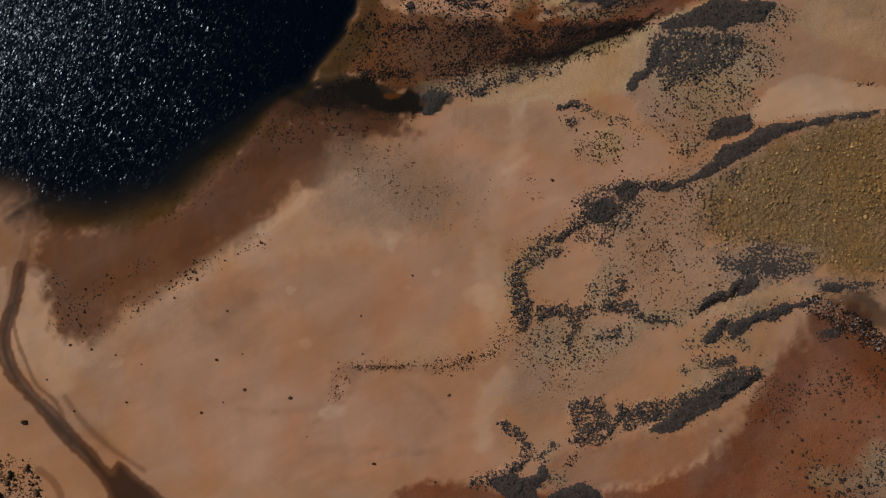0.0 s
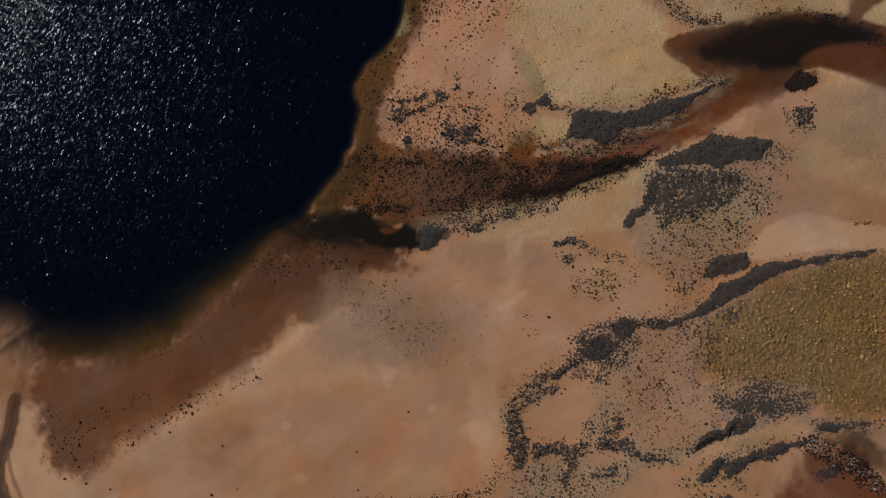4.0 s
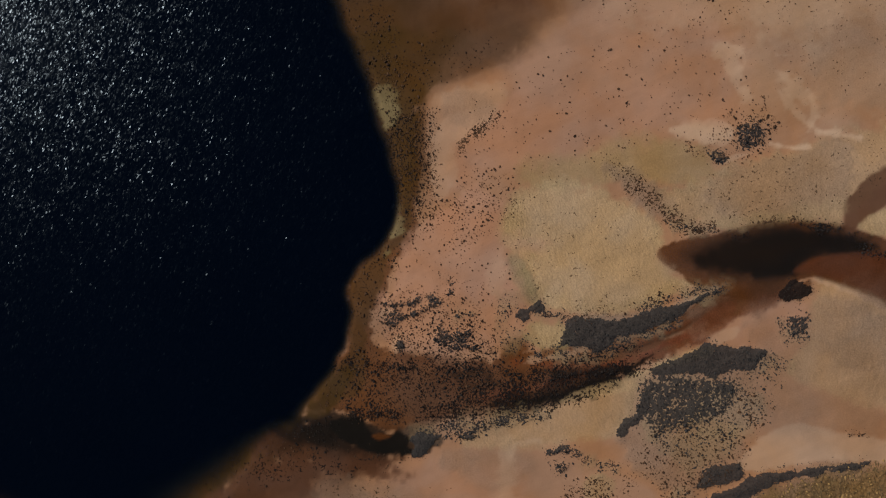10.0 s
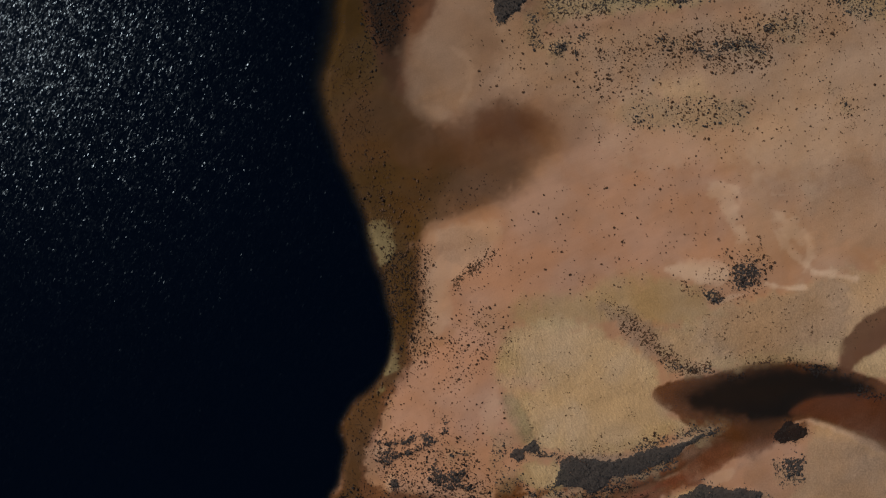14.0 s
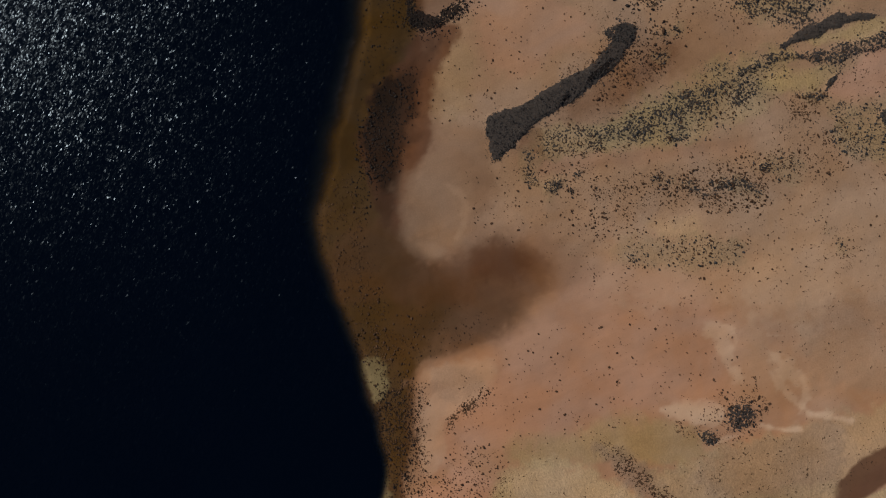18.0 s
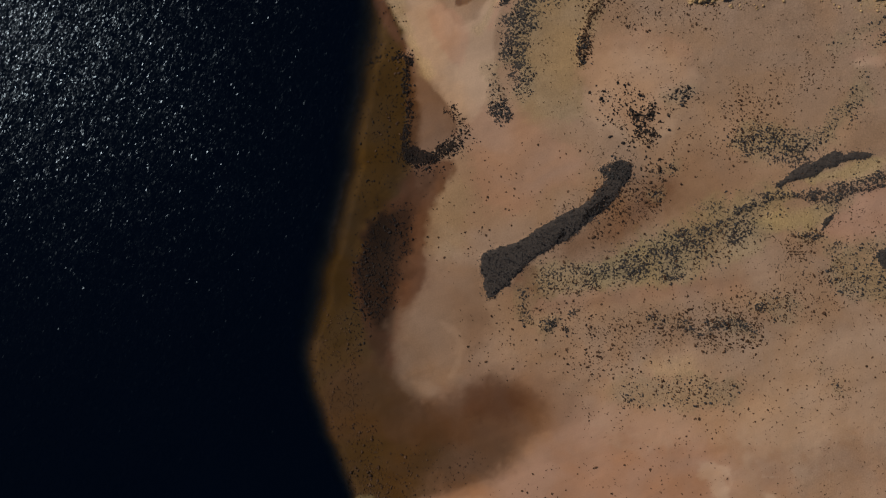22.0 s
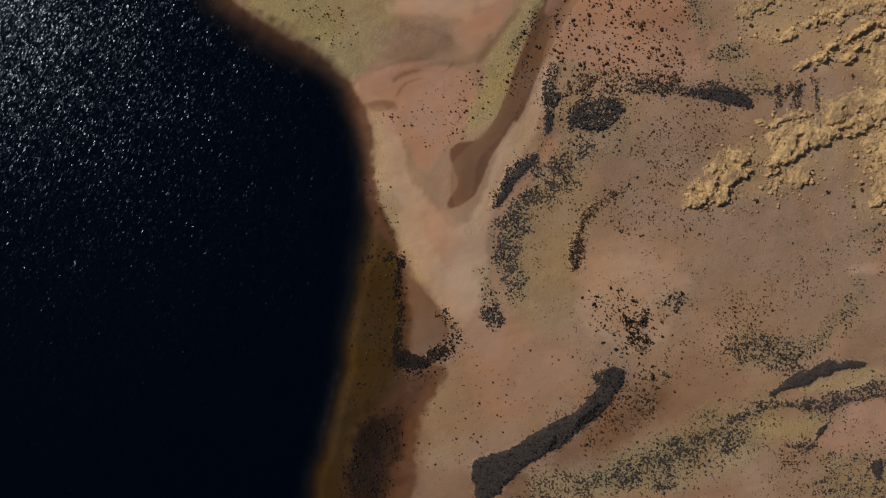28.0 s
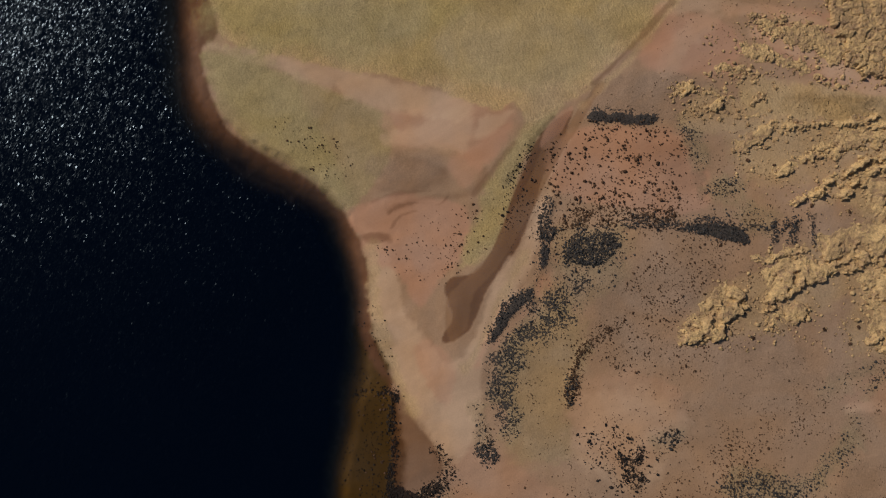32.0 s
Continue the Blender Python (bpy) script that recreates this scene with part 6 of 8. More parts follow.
stones_in(.35, .45, "brown", 0, [(14.6, 124.5), (18.3, 124.9), (25.6, 124.6), (25.0, 120.9), (20.0, 120.4), (16.5, 121.9)])
stones_in(.35, .42, "slate", 0, [(69.0, 131.5), (80.2, 134.7), (91.2, 135.2), (91.0, 126.3), (80.1, 126.8), (72.1, 127.1)])
stones_in(.35, .4, "brown", 0, [(41.9, 123.0), (49.8, 126.0), (63.6, 127.1), (73.4, 125.2), (63.5, 122.1), (43.8, 121.0)])
grit_in("slate_grit", .55, 2.5, [(47.7, 1.2), (51.1, 4.6), (57.9, 3.0), (60.2, 1.0), (61.6, -2.9), (55.8, -4.8), (48.9, -5.3)])
grit_in("slate_grit", .35, 1.5, [(41.9, 10.2), (45.3, 12.6), (49.2, 11.6), (49.1, 6.1), (45.2, 5.2)])
grit_in("slate_grit", .3, 2, [(46.2, 5.2), (52.1, 6.1), (61.7, 2.0), (61.6, -3.9), (47.9, -6.7), (43.0, -8.7)])
grit_in("slate_grit", .5, 1.5, [(20.7, 11.5), (29.6, 13.3), (33.5, 10.3), (30.5, 5.4), (24.5, 1.5), (19.6, 3.5)])
stones_in(.16, .4, "slate", 0, [(24.0, 126.9), (34.0, 135.9), (43.9, 140.0), (53.9, 145.0), (63.8, 145.0), (57.8, 136.0), (48.8, 130.0), (33.9, 128.4)])
grit_in("slate_grit", .22, 2.5, [(24.0, 126.9), (34.0, 135.9), (43.9, 140.0), (53.9, 145.0), (63.8, 145.0), (57.8, 136.0), (48.8, 130.0), (33.9, 128.4)])
stones_in(.4, .4, "black", 0, [(-12.0, 41.2), (-3.7, 40.7), (10.6, 41.4), (13.2, 39.6), (6.2, 36.3), (-2.8, 35.7), (-11.1, 35.4)])
stones_in(.3, .4, "black", 0, [(-19.8, 39.8), (-14.8, 44.8), (-10.8, 42.8), (-10.8, 34.8), (-17.9, 33.3)])
stones_in(.85, .45, "slate", 0, [(21.0, 9.8), (25.2, 9.7), (25.9, 6.8), (21.6, 6.2)])
stones_in(.6, .45, "slate", 0, [(24.4, 8.3), (30.1, 7.5), (28.6, 4.7), (25.2, 5.4)])
stones_in(.3, .4, "brown", 0, [(8.6, 1.7), (12.1, 2.6), (17.6, 5.5), (19.7, 9.5), (27.7, 13.9), (29.6, 12.8), (22.7, 10.4), (14.6, 3.6), (11.5, -10.3), (9.0, -10.3)])
stones_in(.85, .85, "ochre", .1, [(59.0, 236.9), (64.0, 236.6), (69.1, 234.9), (73.6, 233.3), (76.2, 229.2), (71.2, 229.6), (65.5, 232.6), (60.5, 234.7)])
grit_in("brown_grit", .24, 2, [(-23.8, 21.7), (-15.2, 21.1), (-9.2, 15.9), (-1.2, 11.8), (-5.3, 6.8), (-13.3, 10.0), (-21.3, 16.1)])
grit_in("black_grit", .3, 2, [(-35.5, 23.4), (-29.3, 26.4), (-19.2, 25.7), (-7.1, 24.5), (-17.2, 21.6), (-25.3, 21.2), (-33.4, 20.2)])
stones_in(.3, .4, "brown", 0, [(52.5, -24.5), (65.1, -19.7), (73.5, -23.6), (73.5, -26.5), (62.2, -23.5), (56.3, -28.4)])
stones_in(.3, .5, "black", 0, [(59.0, -36.2), (64.8, -35.3), (70.5, -39.2), (66.6, -42.3), (59.9, -41.1)])
grit_in("slate_grit", .6, 1.2, [(19.1, -31.2), (19.1, -27.2), (24.1, -25.5), (28.0, -26.8), (35.9, -25.4), (40.8, -23.4), (46.7, -21.3), (51.1, -20.7), (48.6, -22.9), (43.7, -25.8), (38.9, -29.8), (29.9, -28.8), (22.0, -32.7)])
grit_in("brown_grit", .2, 3, [(15.9, 206.0), (65.9, 204.5), (65.9, 197.5), (46.0, 195.2), (30.0, 191.1), (20.0, 188.9)])
stones_in(.3, .45, "brown", 0, [(25.4, 178.3), (27.7, 179.4), (28.7, 169.2), (26.2, 167.2)])
stones_along(.35, .4, "brown", 0, 1.6, [(53.3, 123.0), (58.3, 125.7), (64.2, 127.1)])
stones_in(.3, .5, "brown", 0, [(48.5, 136.3), (53.4, 138.3), (54.4, 133.4), (49.5, 132.9)])
stones_along(.3, .4, "slate", 0, 1.2, [(67.0, 115.8), (69.9, 112.9), (71.3, 110.5)])
stones_in(.3, .4, "slate", 0, [(33.6, 111.5), (40.5, 112.6), (52.3, 111.7), (52.3, 107.8), (33.6, 107.6)])
stones_in(.35, .4, "brown", 0, [(52.6, 161.3), (57.6, 163.3), (60.5, 161.3), (58.5, 155.3), (52.6, 155.3)])
grit_in("black_grit", .5, 1.5, [(7.6, 39.3), (20.4, 42.0), (30.3, 42.8), (36.3, 43.5), (36.2, 40.6), (23.2, 34.7), (10.4, 32.1), (-5.3, 30.8), (-5.3, 33.0)])
grit_in("black_grit", .3, 2, [(-18.6, 37.8), (-9.5, 41.8), (7.5, 43.7), (10.5, 39.7), (-5.6, 32.8), (-17.6, 31.8)])
stones_in(.4, .4, "black", 0, [(6.5, 37.7), (16.4, 40.2), (26.4, 41.6), (30.3, 41.6), (21.4, 37.7), (10.4, 34.7)])
grit_in("slate_grit", .28, 2, [(16.8, 132.4), (25.4, 134.1), (31.2, 136.9), (38.9, 138.4), (48.9, 140.5), (50.3, 133.4), (31.1, 126.9), (18.2, 126.8)])
stones_in(.34, .5, "black", 0, [(34.6, 149.4), (39.6, 150.4), (42.6, 147.9), (38.6, 143.9), (34.6, 142.9), (31.6, 141.9)])
grit_in("black_grit", .35, 2, [(-11.7, 138.3), (-4.6, 142.9), (-2.6, 140.9), (-3.1, 136.8), (-5.1, 131.7), (-6.6, 123.7), (-11.6, 122.7), (-14.2, 129.7)])
grit_in("brown_grit", .22, 2.5, [(-25.0, 23.0), (-10.8, 23.8), (-4.9, 17.7), (-10.9, 13.8), (-21.0, 14.9)])
stones_along(.3, .4, "brown", 0, 2.2, [(-72.1, -10.9), (-66.9, -6.9), (-61.8, -2.9), (-55.6, -0.4)])
stones_in(.2, .35, "brown", 0, [(-65.9, 11.3), (-55.6, 12.7), (-51.5, 14.2), (-51.5, 11.2), (-61.8, 8.2)])
stones_along(.78, .45, "slate", 0, 2.0, [(17.0, 1.2), (15.0, 0.9), (12.5, -0.6), (11.0, -1.9), (10.2, -3.3), (10.3, -4.8), (11.0, -6.3), (11.6, -8.3), (11.2, -10.3), (10.8, -11.8)])
stones_along(.4, .4, "slate", 0, 3.2, [(14.5, 1.1), (11.0, -1.2), (9.5, -3.3), (9.7, -5.8), (10.6, -8.8)])
stones_along(.4, .4, "brown", 0, 2.6, [(10.9, -11.8), (8.4, -12.7), (6.4, -13.7), (5.9, -15.7), (3.4, -17.0), (0.9, -17.9), (-1.6, -18.9), (-4.6, -19.1)])
stones_along(.5, .4, "brown", 0, 1.0, [(3.4, -17.0), (0.9, -17.9), (-1.6, -18.9), (-4.6, -19.1)])
stones_in(.85, .45, "slate", 0, [(12.9, -8.8), (15.9, -8.4), (18.4, -8.2), (20.3, -8.9), (21.8, -7.4), (22.8, -8.4), (22.5, -10.4), (20.8, -11.2), (20.3, -12.4), (19.4, -14.3), (18.7, -15.8), (18.3, -14.8), (18.8, -12.3), (18.3, -10.4), (15.9, -10.5), (13.4, -11.1)])
stones_in(.85, .45, "slate", 0, [(27.3, -3.5), (28.8, -2.9), (29.2, -4.5), (29.0, -6.0), (27.7, -7.5), (26.2, -9.4), (24.2, -9.4), (25.1, -7.9), (26.7, -6.5), (24.5, -6.5), (25.8, -5.3), (27.2, -5.7)])
stones_in(.9, .45, "slate", .1, [(25.7, -9.2), (28.7, -7.5), (30.4, -7.8), (31.1, -9.5), (33.0, -10.7), (35.5, -11.0), (35.5, -11.7), (32.5, -11.5), (30.1, -10.1), (27.7, -9.7)])
stones_in(.5, .42, "slate", 0, [(22.3, -5.5), (26.3, -2.3), (27.3, -4.5), (26.7, -6.5), (24.2, -9.4), (22.8, -8.9)])
stones_in(.8, .42, "slate", 0, [(23.2, -13.4), (25.7, -12.9), (27.6, -12.1), (27.8, -13.4), (27.1, -14.4), (23.7, -14.2)])
stones_in(.5, .42, "slate", 0, [(28.1, -11.9), (30.6, -11.5), (30.1, -12.4), (28.6, -13.4)])
stones_in(.6, .42, "slate", 0, [(28.6, -13.9), (30.1, -13.6), (30.2, -14.8), (29.1, -14.8)])
stones_along(.7, .42, "slate", 0, .9, [(33.0, -10.8), (36.0, -11.0), (37.9, -11.9)])
stones_along(.4, .42, "slate", 0, 1.6, [(35.6, -10.5), (37.9, -10.0), (40.9, -9.6)])
stones_in(.28, .4, "slate", 0, [(12.9, -12.3), (18.3, -11.8), (29.1, -14.4), (26.1, -17.3), (14.2, -19.2), (11.3, -16.2)])
stones_in(.97, .4, "slate", .3, [(41.4, -9.1), (42.4, -7.1), (44.4, -6.5), (46.3, -5.9), (47.8, -4.5), (48.8, -4.0), (48.5, -5.7), (46.8, -6.9), (44.3, -7.8), (42.8, -9.1), (41.9, -9.6)])
stones_in(.95, .4, "slate", .2, [(47.8, -6.7), (48.3, -5.2), (49.7, -4.3), (51.2, -3.8), (51.7, -4.8), (50.7, -5.9), (49.2, -7.0), (48.2, -7.2)])
stones_along(.97, .4, "black", 0, .5, [(41.7, -9.4), (43.0, -8.4), (44.8, -7.7), (46.8, -6.9), (48.2, -5.2)])
stones_in(.93, .42, "slate", .2, [(41.8, -14.5), (43.8, -12.6), (44.7, -11.4), (46.0, -11.2), (45.9, -12.6), (44.7, -14.0), (43.2, -15.1), (42.2, -15.3)])
stones_in(.93, .42, "slate", .2, [(46.2, -12.6), (47.7, -11.4), (49.6, -10.7), (52.1, -9.9), (54.0, -9.2), (56.0, -8.7), (57.9, -8.3), (60.8, -7.8), (61.3, -8.3), (58.4, -9.5), (55.9, -10.2), (53.5, -11.2), (51.1, -11.8), (48.6, -13.6), (47.1, -14.2), (46.4, -13.6)])
stones_in(.45, .42, "slate", 0, [(38.3, -16.0), (41.8, -12.1), (47.7, -9.7), (54.5, -7.8), (57.4, -8.3), (52.5, -11.2), (46.6, -15.0), (41.7, -16.5)])
grit_in("slate_grit", .75, 2, [(44.9, -1.8), (48.9, 0.2), (55.7, 0.3), (61.5, 1.0), (61.9, -1.2), (57.5, -2.4), (57.5, -3.9), (51.7, -4.6), (47.8, -4.0)])
grit_in("slate_grit", .6, 1.5, [(61.4, -4.9), (67.2, -4.5), (72.9, -4.0), (73.7, -5.5), (67.1, -6.4), (62.3, -6.4)])
stones_along(.95, .85, "grey", .1, 2.2, [(61.3, -8.4), (64.2, -10.0), (67.0, -11.8), (69.8, -14.0), (73.4, -16.1)])
stones_along(.6, .5, "black", 0, 3.4, [(61.3, -8.8), (64.2, -10.0), (67.0, -12.0), (69.8, -14.2), (73.4, -16.3)])
stones_in(.98, .4, "slate", .1, [(62.3, -5.4), (64.7, -4.7), (66.4, -5.7), (65.2, -6.7), (62.8, -6.4)])
stones_in(.9, .4, "slate", .1, [(61.7, -14.3), (62.3, -13.5), (65.1, -12.9), (66.2, -13.2), (65.0, -13.9), (62.9, -14.4)])
stones_in(.8, .42, "slate", 0, [(42.2, -19.4), (43.2, -18.0), (46.1, -17.5), (47.5, -18.0), (47.0, -19.3), (44.6, -19.2)])
stones_in(.85, .42, "slate", 0, [(44.1, -20.4), (46.5, -19.5), (47.5, -20.2), (48.5, -19.5), (51.4, -19.5), (51.2, -20.9), (47.5, -21.2), (44.6, -21.2)])
stones_in(.6, .42, "slate", 0, [(37.8, -19.9), (39.3, -19.2), (38.9, -20.4)])
stones_in(.6, .42, "slate", 0, [(48.1, -15.3), (49.5, -15.2), (49.3, -16.1), (48.4, -16.1)])
stones_in(.6, .42, "slate", 0, [(40.2, -17.9), (41.7, -17.6), (42.0, -19.2), (40.7, -18.9)])
stones_in(.45, .42, "slate", 0, [(51.9, -18.5), (53.2, -17.1), (53.1, -19.0)])
stones_in(.9, .45, "slate", .1, [(18.6, -25.7), (20.6, -24.7), (22.5, -25.2), (22.8, -26.7), (21.0, -27.6), (19.8, -29.1), (18.8, -28.3)])
stones_in(.8, .45, "slate", 0, [(23.2, -24.7), (24.2, -23.9), (24.6, -25.7), (24.0, -27.0), (23.2, -26.4)])
stones_in(.85, .45, "slate", .1, [(18.5, -31.6), (20.0, -31.1), (22.5, -28.6), (24.0, -28.1), (24.7, -29.1), (22.9, -30.6), (21.4, -31.9), (23.9, -32.1), (23.4, -33.0), (20.9, -32.3), (19.0, -32.2)])
stones_in(.85, .45, "slate", .1, [(23.7, -31.6), (25.4, -29.6), (26.9, -27.7), (26.4, -25.7), (27.9, -25.4), (28.9, -27.2), (27.4, -29.1), (25.9, -30.9), (24.4, -32.1)])
stones_in(.85, .45, "slate", .1, [(27.8, -29.6), (29.7, -26.2), (31.8, -25.0), (34.3, -24.8), (35.5, -25.5), (34.2, -27.7), (31.8, -28.7), (29.6, -29.9)])
stones_in(.96, .45, "slate", .25, [(32.7, -30.1), (35.7, -28.0), (37.7, -25.8), (41.1, -24.3), (43.1, -23.3), (45.5, -21.6), (47.5, -20.9), (48.6, -21.2), (49.4, -21.9), (47.4, -23.9), (45.0, -25.8), (42.0, -27.1), (39.1, -29.0), (37.1, -30.4), (34.7, -30.6)])
stones_in(.7, .45, "slate", 0, [(35.5, -24.8), (38.7, -23.3), (42.6, -21.9), (45.1, -20.6), (47.5, -19.9), (46.5, -21.9), (42.6, -23.8), (38.7, -25.5), (35.7, -26.4)])
stones_along(.98, .4, "black", 0, .6, [(45.3, -24.6), (47.4, -23.7), (49.4, -22.3), (51.0, -21.1)])
stones_along(.95, .4, "slate", .1, .8, [(47.9, -22.4), (49.9, -21.4), (51.2, -20.7)])
stones_along(.8, .45, "slate", 0, 1.5, [(7.7, -29.2), (8.7, -30.2), (10.1, -30.8), (11.1, -32.5), (11.3, -34.0), (10.6, -35.2), (9.6, -36.1)])
stones_along(.75, .45, "slate", 0, 1.8, [(9.1, -36.4), (7.1, -37.1), (5.1, -38.1), (3.6, -38.7), (2.6, -38.9)])
stones_in(.96, .42, "slate", .2, [(5.1, -38.7), (8.1, -37.7), (10.5, -38.1), (12.5, -37.7), (13.5, -36.5), (14.5, -36.7), (15.0, -38.1), (14.0, -39.7), (12.8, -40.7), (13.9, -42.3), (8.0, -42.3), (6.6, -40.7), (5.1, -39.6)])
stones_in(.96, .42, "slate", .2, [(15.4, -42.4), (16.4, -40.7), (18.4, -39.7), (20.8, -39.2), (22.6, -39.9), (23.9, -41.1), (23.7, -42.5)])
stones_in(.5, .42, "slate", 0, [(14.5, -38.4), (16.4, -37.9), (17.9, -38.9), (15.9, -39.4)])
stones_along(.6, .42, "slate", 0, .8, [(13.5, -34.8), (14.5, -34.2), (15.7, -33.0)])
stones_along(.5, .4, "black", 0, .6, [(18.1, -36.2), (20.1, -34.6)])
stones_in(.4, .42, "brown", 0, [(50.4, -23.4), (53.3, -21.0), (56.7, -22.5), (55.1, -28.3), (52.2, -29.3), (48.3, -28.3)])
stones_in(.2, .75, "black", 0, [(59.2, -39.0), (60.7, -35.6), (64.5, -37.6), (72.2, -36.2), (72.9, -42.0), (60.6, -42.1)])
stones_in(.4, .45, "slate", 0, [(68.4, -35.2), (73.1, -33.2), (72.9, -40.0), (70.2, -41.0)])
stones_in(.85, .42, "slate", 0, [(-11.9, 51.8), (-10.4, 52.8), (-8.7, 52.6), (-5.8, 52.7), (-4.6, 53.2), (-5.3, 52.1), (-7.9, 52.0), (-9.1, 51.3), (-10.4, 51.6)])
stones_in(.85, .42, "slate", 0, [(-10.9, 50.8), (-9.9, 51.3), (-8.7, 51.8), (-8.4, 50.6), (-6.9, 50.5), (-7.7, 49.3), (-8.7, 48.3), (-8.4, 47.3), (-9.6, 48.0), (-10.9, 48.8), (-11.4, 49.8)])
stones_in(.9, .42, "slate", 0, [(-6.2, 50.5), (-4.9, 51.2), (-3.6, 51.9), (-3.3, 52.9), (-2.0, 53.3), (-1.0, 52.5), (-1.6, 51.5), (-2.8, 51.3), (-4.1, 50.5), (-5.7, 49.9)])
stones_along(.8, .42, "slate", 0, .5, [(0.8, 55.5), (0.8, 54.5), (0.2, 53.4)])
stones_in(.9, .42, "slate", 0, [(-8.9, 44.5), (-8.5, 45.5), (-7.9, 45.7), (-7.8, 44.2), (-8.4, 43.7)])
stones_in(.9, .42, "slate", 0, [(-2.7, 45.5), (-2.4, 46.7), (-1.4, 48.2), (-0.4, 47.7), (0.4, 46.5), (-0.1, 45.2), (-1.4, 44.9)])
stones_in(.9, .42, "slate", 0, [(0.9, 45.7), (1.9, 47.1), (2.9, 47.4), (4.6, 48.4), (4.7, 47.6), (3.7, 46.4), (3.6, 45.4), (5.1, 44.8), (5.9, 45.0), (4.6, 44.1), (2.6, 44.4), (0.6, 44.1)])
stones_along(.7, .42, "slate", 0, .5, [(1.6, 49.7), (3.1, 50.4), (4.9, 50.1)])
stones_in(.3, .4, "black", 0, [(-11.9, 51.8), (-3.9, 50.7), (6.1, 48.6), (6.1, 42.6), (-5.9, 43.2), (-9.9, 46.8)])
stones_in(.5, .4, "black", 0, [(-20.0, 41.6), (-13.9, 42.2), (-7.9, 41.5), (4.1, 42.0), (6.1, 40.8), (0.1, 39.9), (-9.9, 40.5), (-18.0, 39.4)])
stones_in(.8, .42, "black", 0, [(-9.9, 40.9), (-8.7, 41.7), (-6.4, 41.5), (-6.9, 40.7), (-8.7, 40.3)])
stones_in(.75, .4, "black", 0, [(-18.0, 32.0), (-16.0, 34.0), (-14.5, 33.6), (-10.0, 33.9), (-8.0, 32.7), (-8.5, 31.7), (-11.0, 32.3), (-14.5, 31.8)])
stones_in(.96, .35, "slate", 0, [(-6.4, 28.7), (-5.0, 29.3), (-3.0, 29.3), (-1.2, 28.9), (-2.8, 27.2), (-4.3, 25.7), (-6.2, 25.7), (-5.9, 27.2)])
stones_in(.6, .42, "slate", 0, [(-5.2, 29.7), (-1.0, 30.9), (4.0, 32.7), (10.0, 32.6), (13.4, 33.6), (11.9, 31.6), (7.0, 30.1), (4.0, 28.7), (-0.0, 29.2), (-3.0, 28.7)])
stones_in(.9, .42, "slate", 0, [(2.0, 29.7), (4.5, 30.3), (4.6, 28.9), (2.5, 28.6)])
stones_along(.6, .42, "slate", 0, 1.0, [(4.5, 30.7), (10.0, 31.8), (14.4, 32.4), (17.4, 32.6)])
stones_along(.6, .42, "black", 0, .9, [(-10.0, 32.5), (-4.0, 33.7), (3.0, 34.9), (10.0, 35.4)])
stones_in(.35, .4, "black", 0, [(-25.6, 30.8), (-20.0, 31.8), (-19.0, 27.3), (-24.1, 25.8), (-27.1, 27.4)])
stones_in(.95, .42, "slate", .1, [(12.1, 50.3), (13.1, 51.3), (14.6, 51.5), (15.3, 52.0), (16.6, 52.3), (16.9, 51.0), (15.9, 50.3), (14.6, 50.5), (13.9, 49.0), (13.1, 48.8)])
stones_along(.7, .42, "slate", 0, .6, [(16.6, 50.7), (18.6, 50.3), (20.6, 49.7)])
stones_in(.98, .4, "slate", .1, [(20.5, 47.0), (21.0, 49.0), (22.5, 49.6), (25.0, 49.4), (28.5, 49.2), (31.9, 49.5), (34.4, 50.3), (36.4, 51.3), (39.3, 51.4), (41.3, 52.0), (43.8, 53.0), (46.3, 54.2), (48.2, 54.9), (46.7, 53.7), (44.3, 52.7), (41.8, 51.2), (40.3, 49.7), (37.8, 48.8), (35.4, 47.8), (32.9, 46.8), (29.9, 46.4), (28.4, 44.9), (25.9, 43.9), (24.0, 44.9), (21.5, 44.7), (20.0, 45.3)])
stones_along(.55, .42, "slate", 0, 1.5, [(24.9, 43.4), (28.9, 44.2), (31.9, 45.8), (35.8, 47.0), (39.8, 49.0)])
stones_along(.5, .42, "black", 0, 1.0, [(16.0, 41.5), (23.9, 42.9), (28.9, 43.6), (32.9, 45.2)])
stones_along(.6, .42, "slate", 0, .8, [(16.5, 43.3), (18.5, 44.1), (20.0, 43.7)])
stones_along(.5, .42, "slate", 0, 1.0, [(20.0, 42.9), (23.0, 42.7)])
stones_along(.55, .42, "slate", 0, 1.0, [(33.9, 51.3), (36.4, 52.3), (39.9, 52.7), (43.8, 54.4)])
stones_along(.5, .4, "black", 0, 1.2, [(10.0, 36.6), (14.0, 37.4), (18.4, 37.5)])
stones_along(.8, .42, "black", 0, .8, [(17.5, 39.1), (20.0, 39.5), (23.9, 40.2), (29.8, 40.6)])
stones_in(.97, .4, "slate", .1, [(40.2, 42.5), (43.7, 44.1), (45.6, 45.0), (49.5, 44.4), (53.9, 44.2), (55.4, 43.7), (54.4, 42.2), (53.4, 40.7), (49.5, 40.2), (46.5, 39.3), (41.6, 40.3), (37.7, 39.8), (35.7, 40.4)])
stones_in(.63, .42, "slate", 0, [(34.2, 38.4), (36.7, 39.9), (44.6, 38.8), (49.4, 37.3), (48.4, 34.3), (44.4, 31.4), (39.5, 30.4), (36.6, 29.5), (35.6, 31.4), (33.2, 33.9), (33.7, 36.4)])
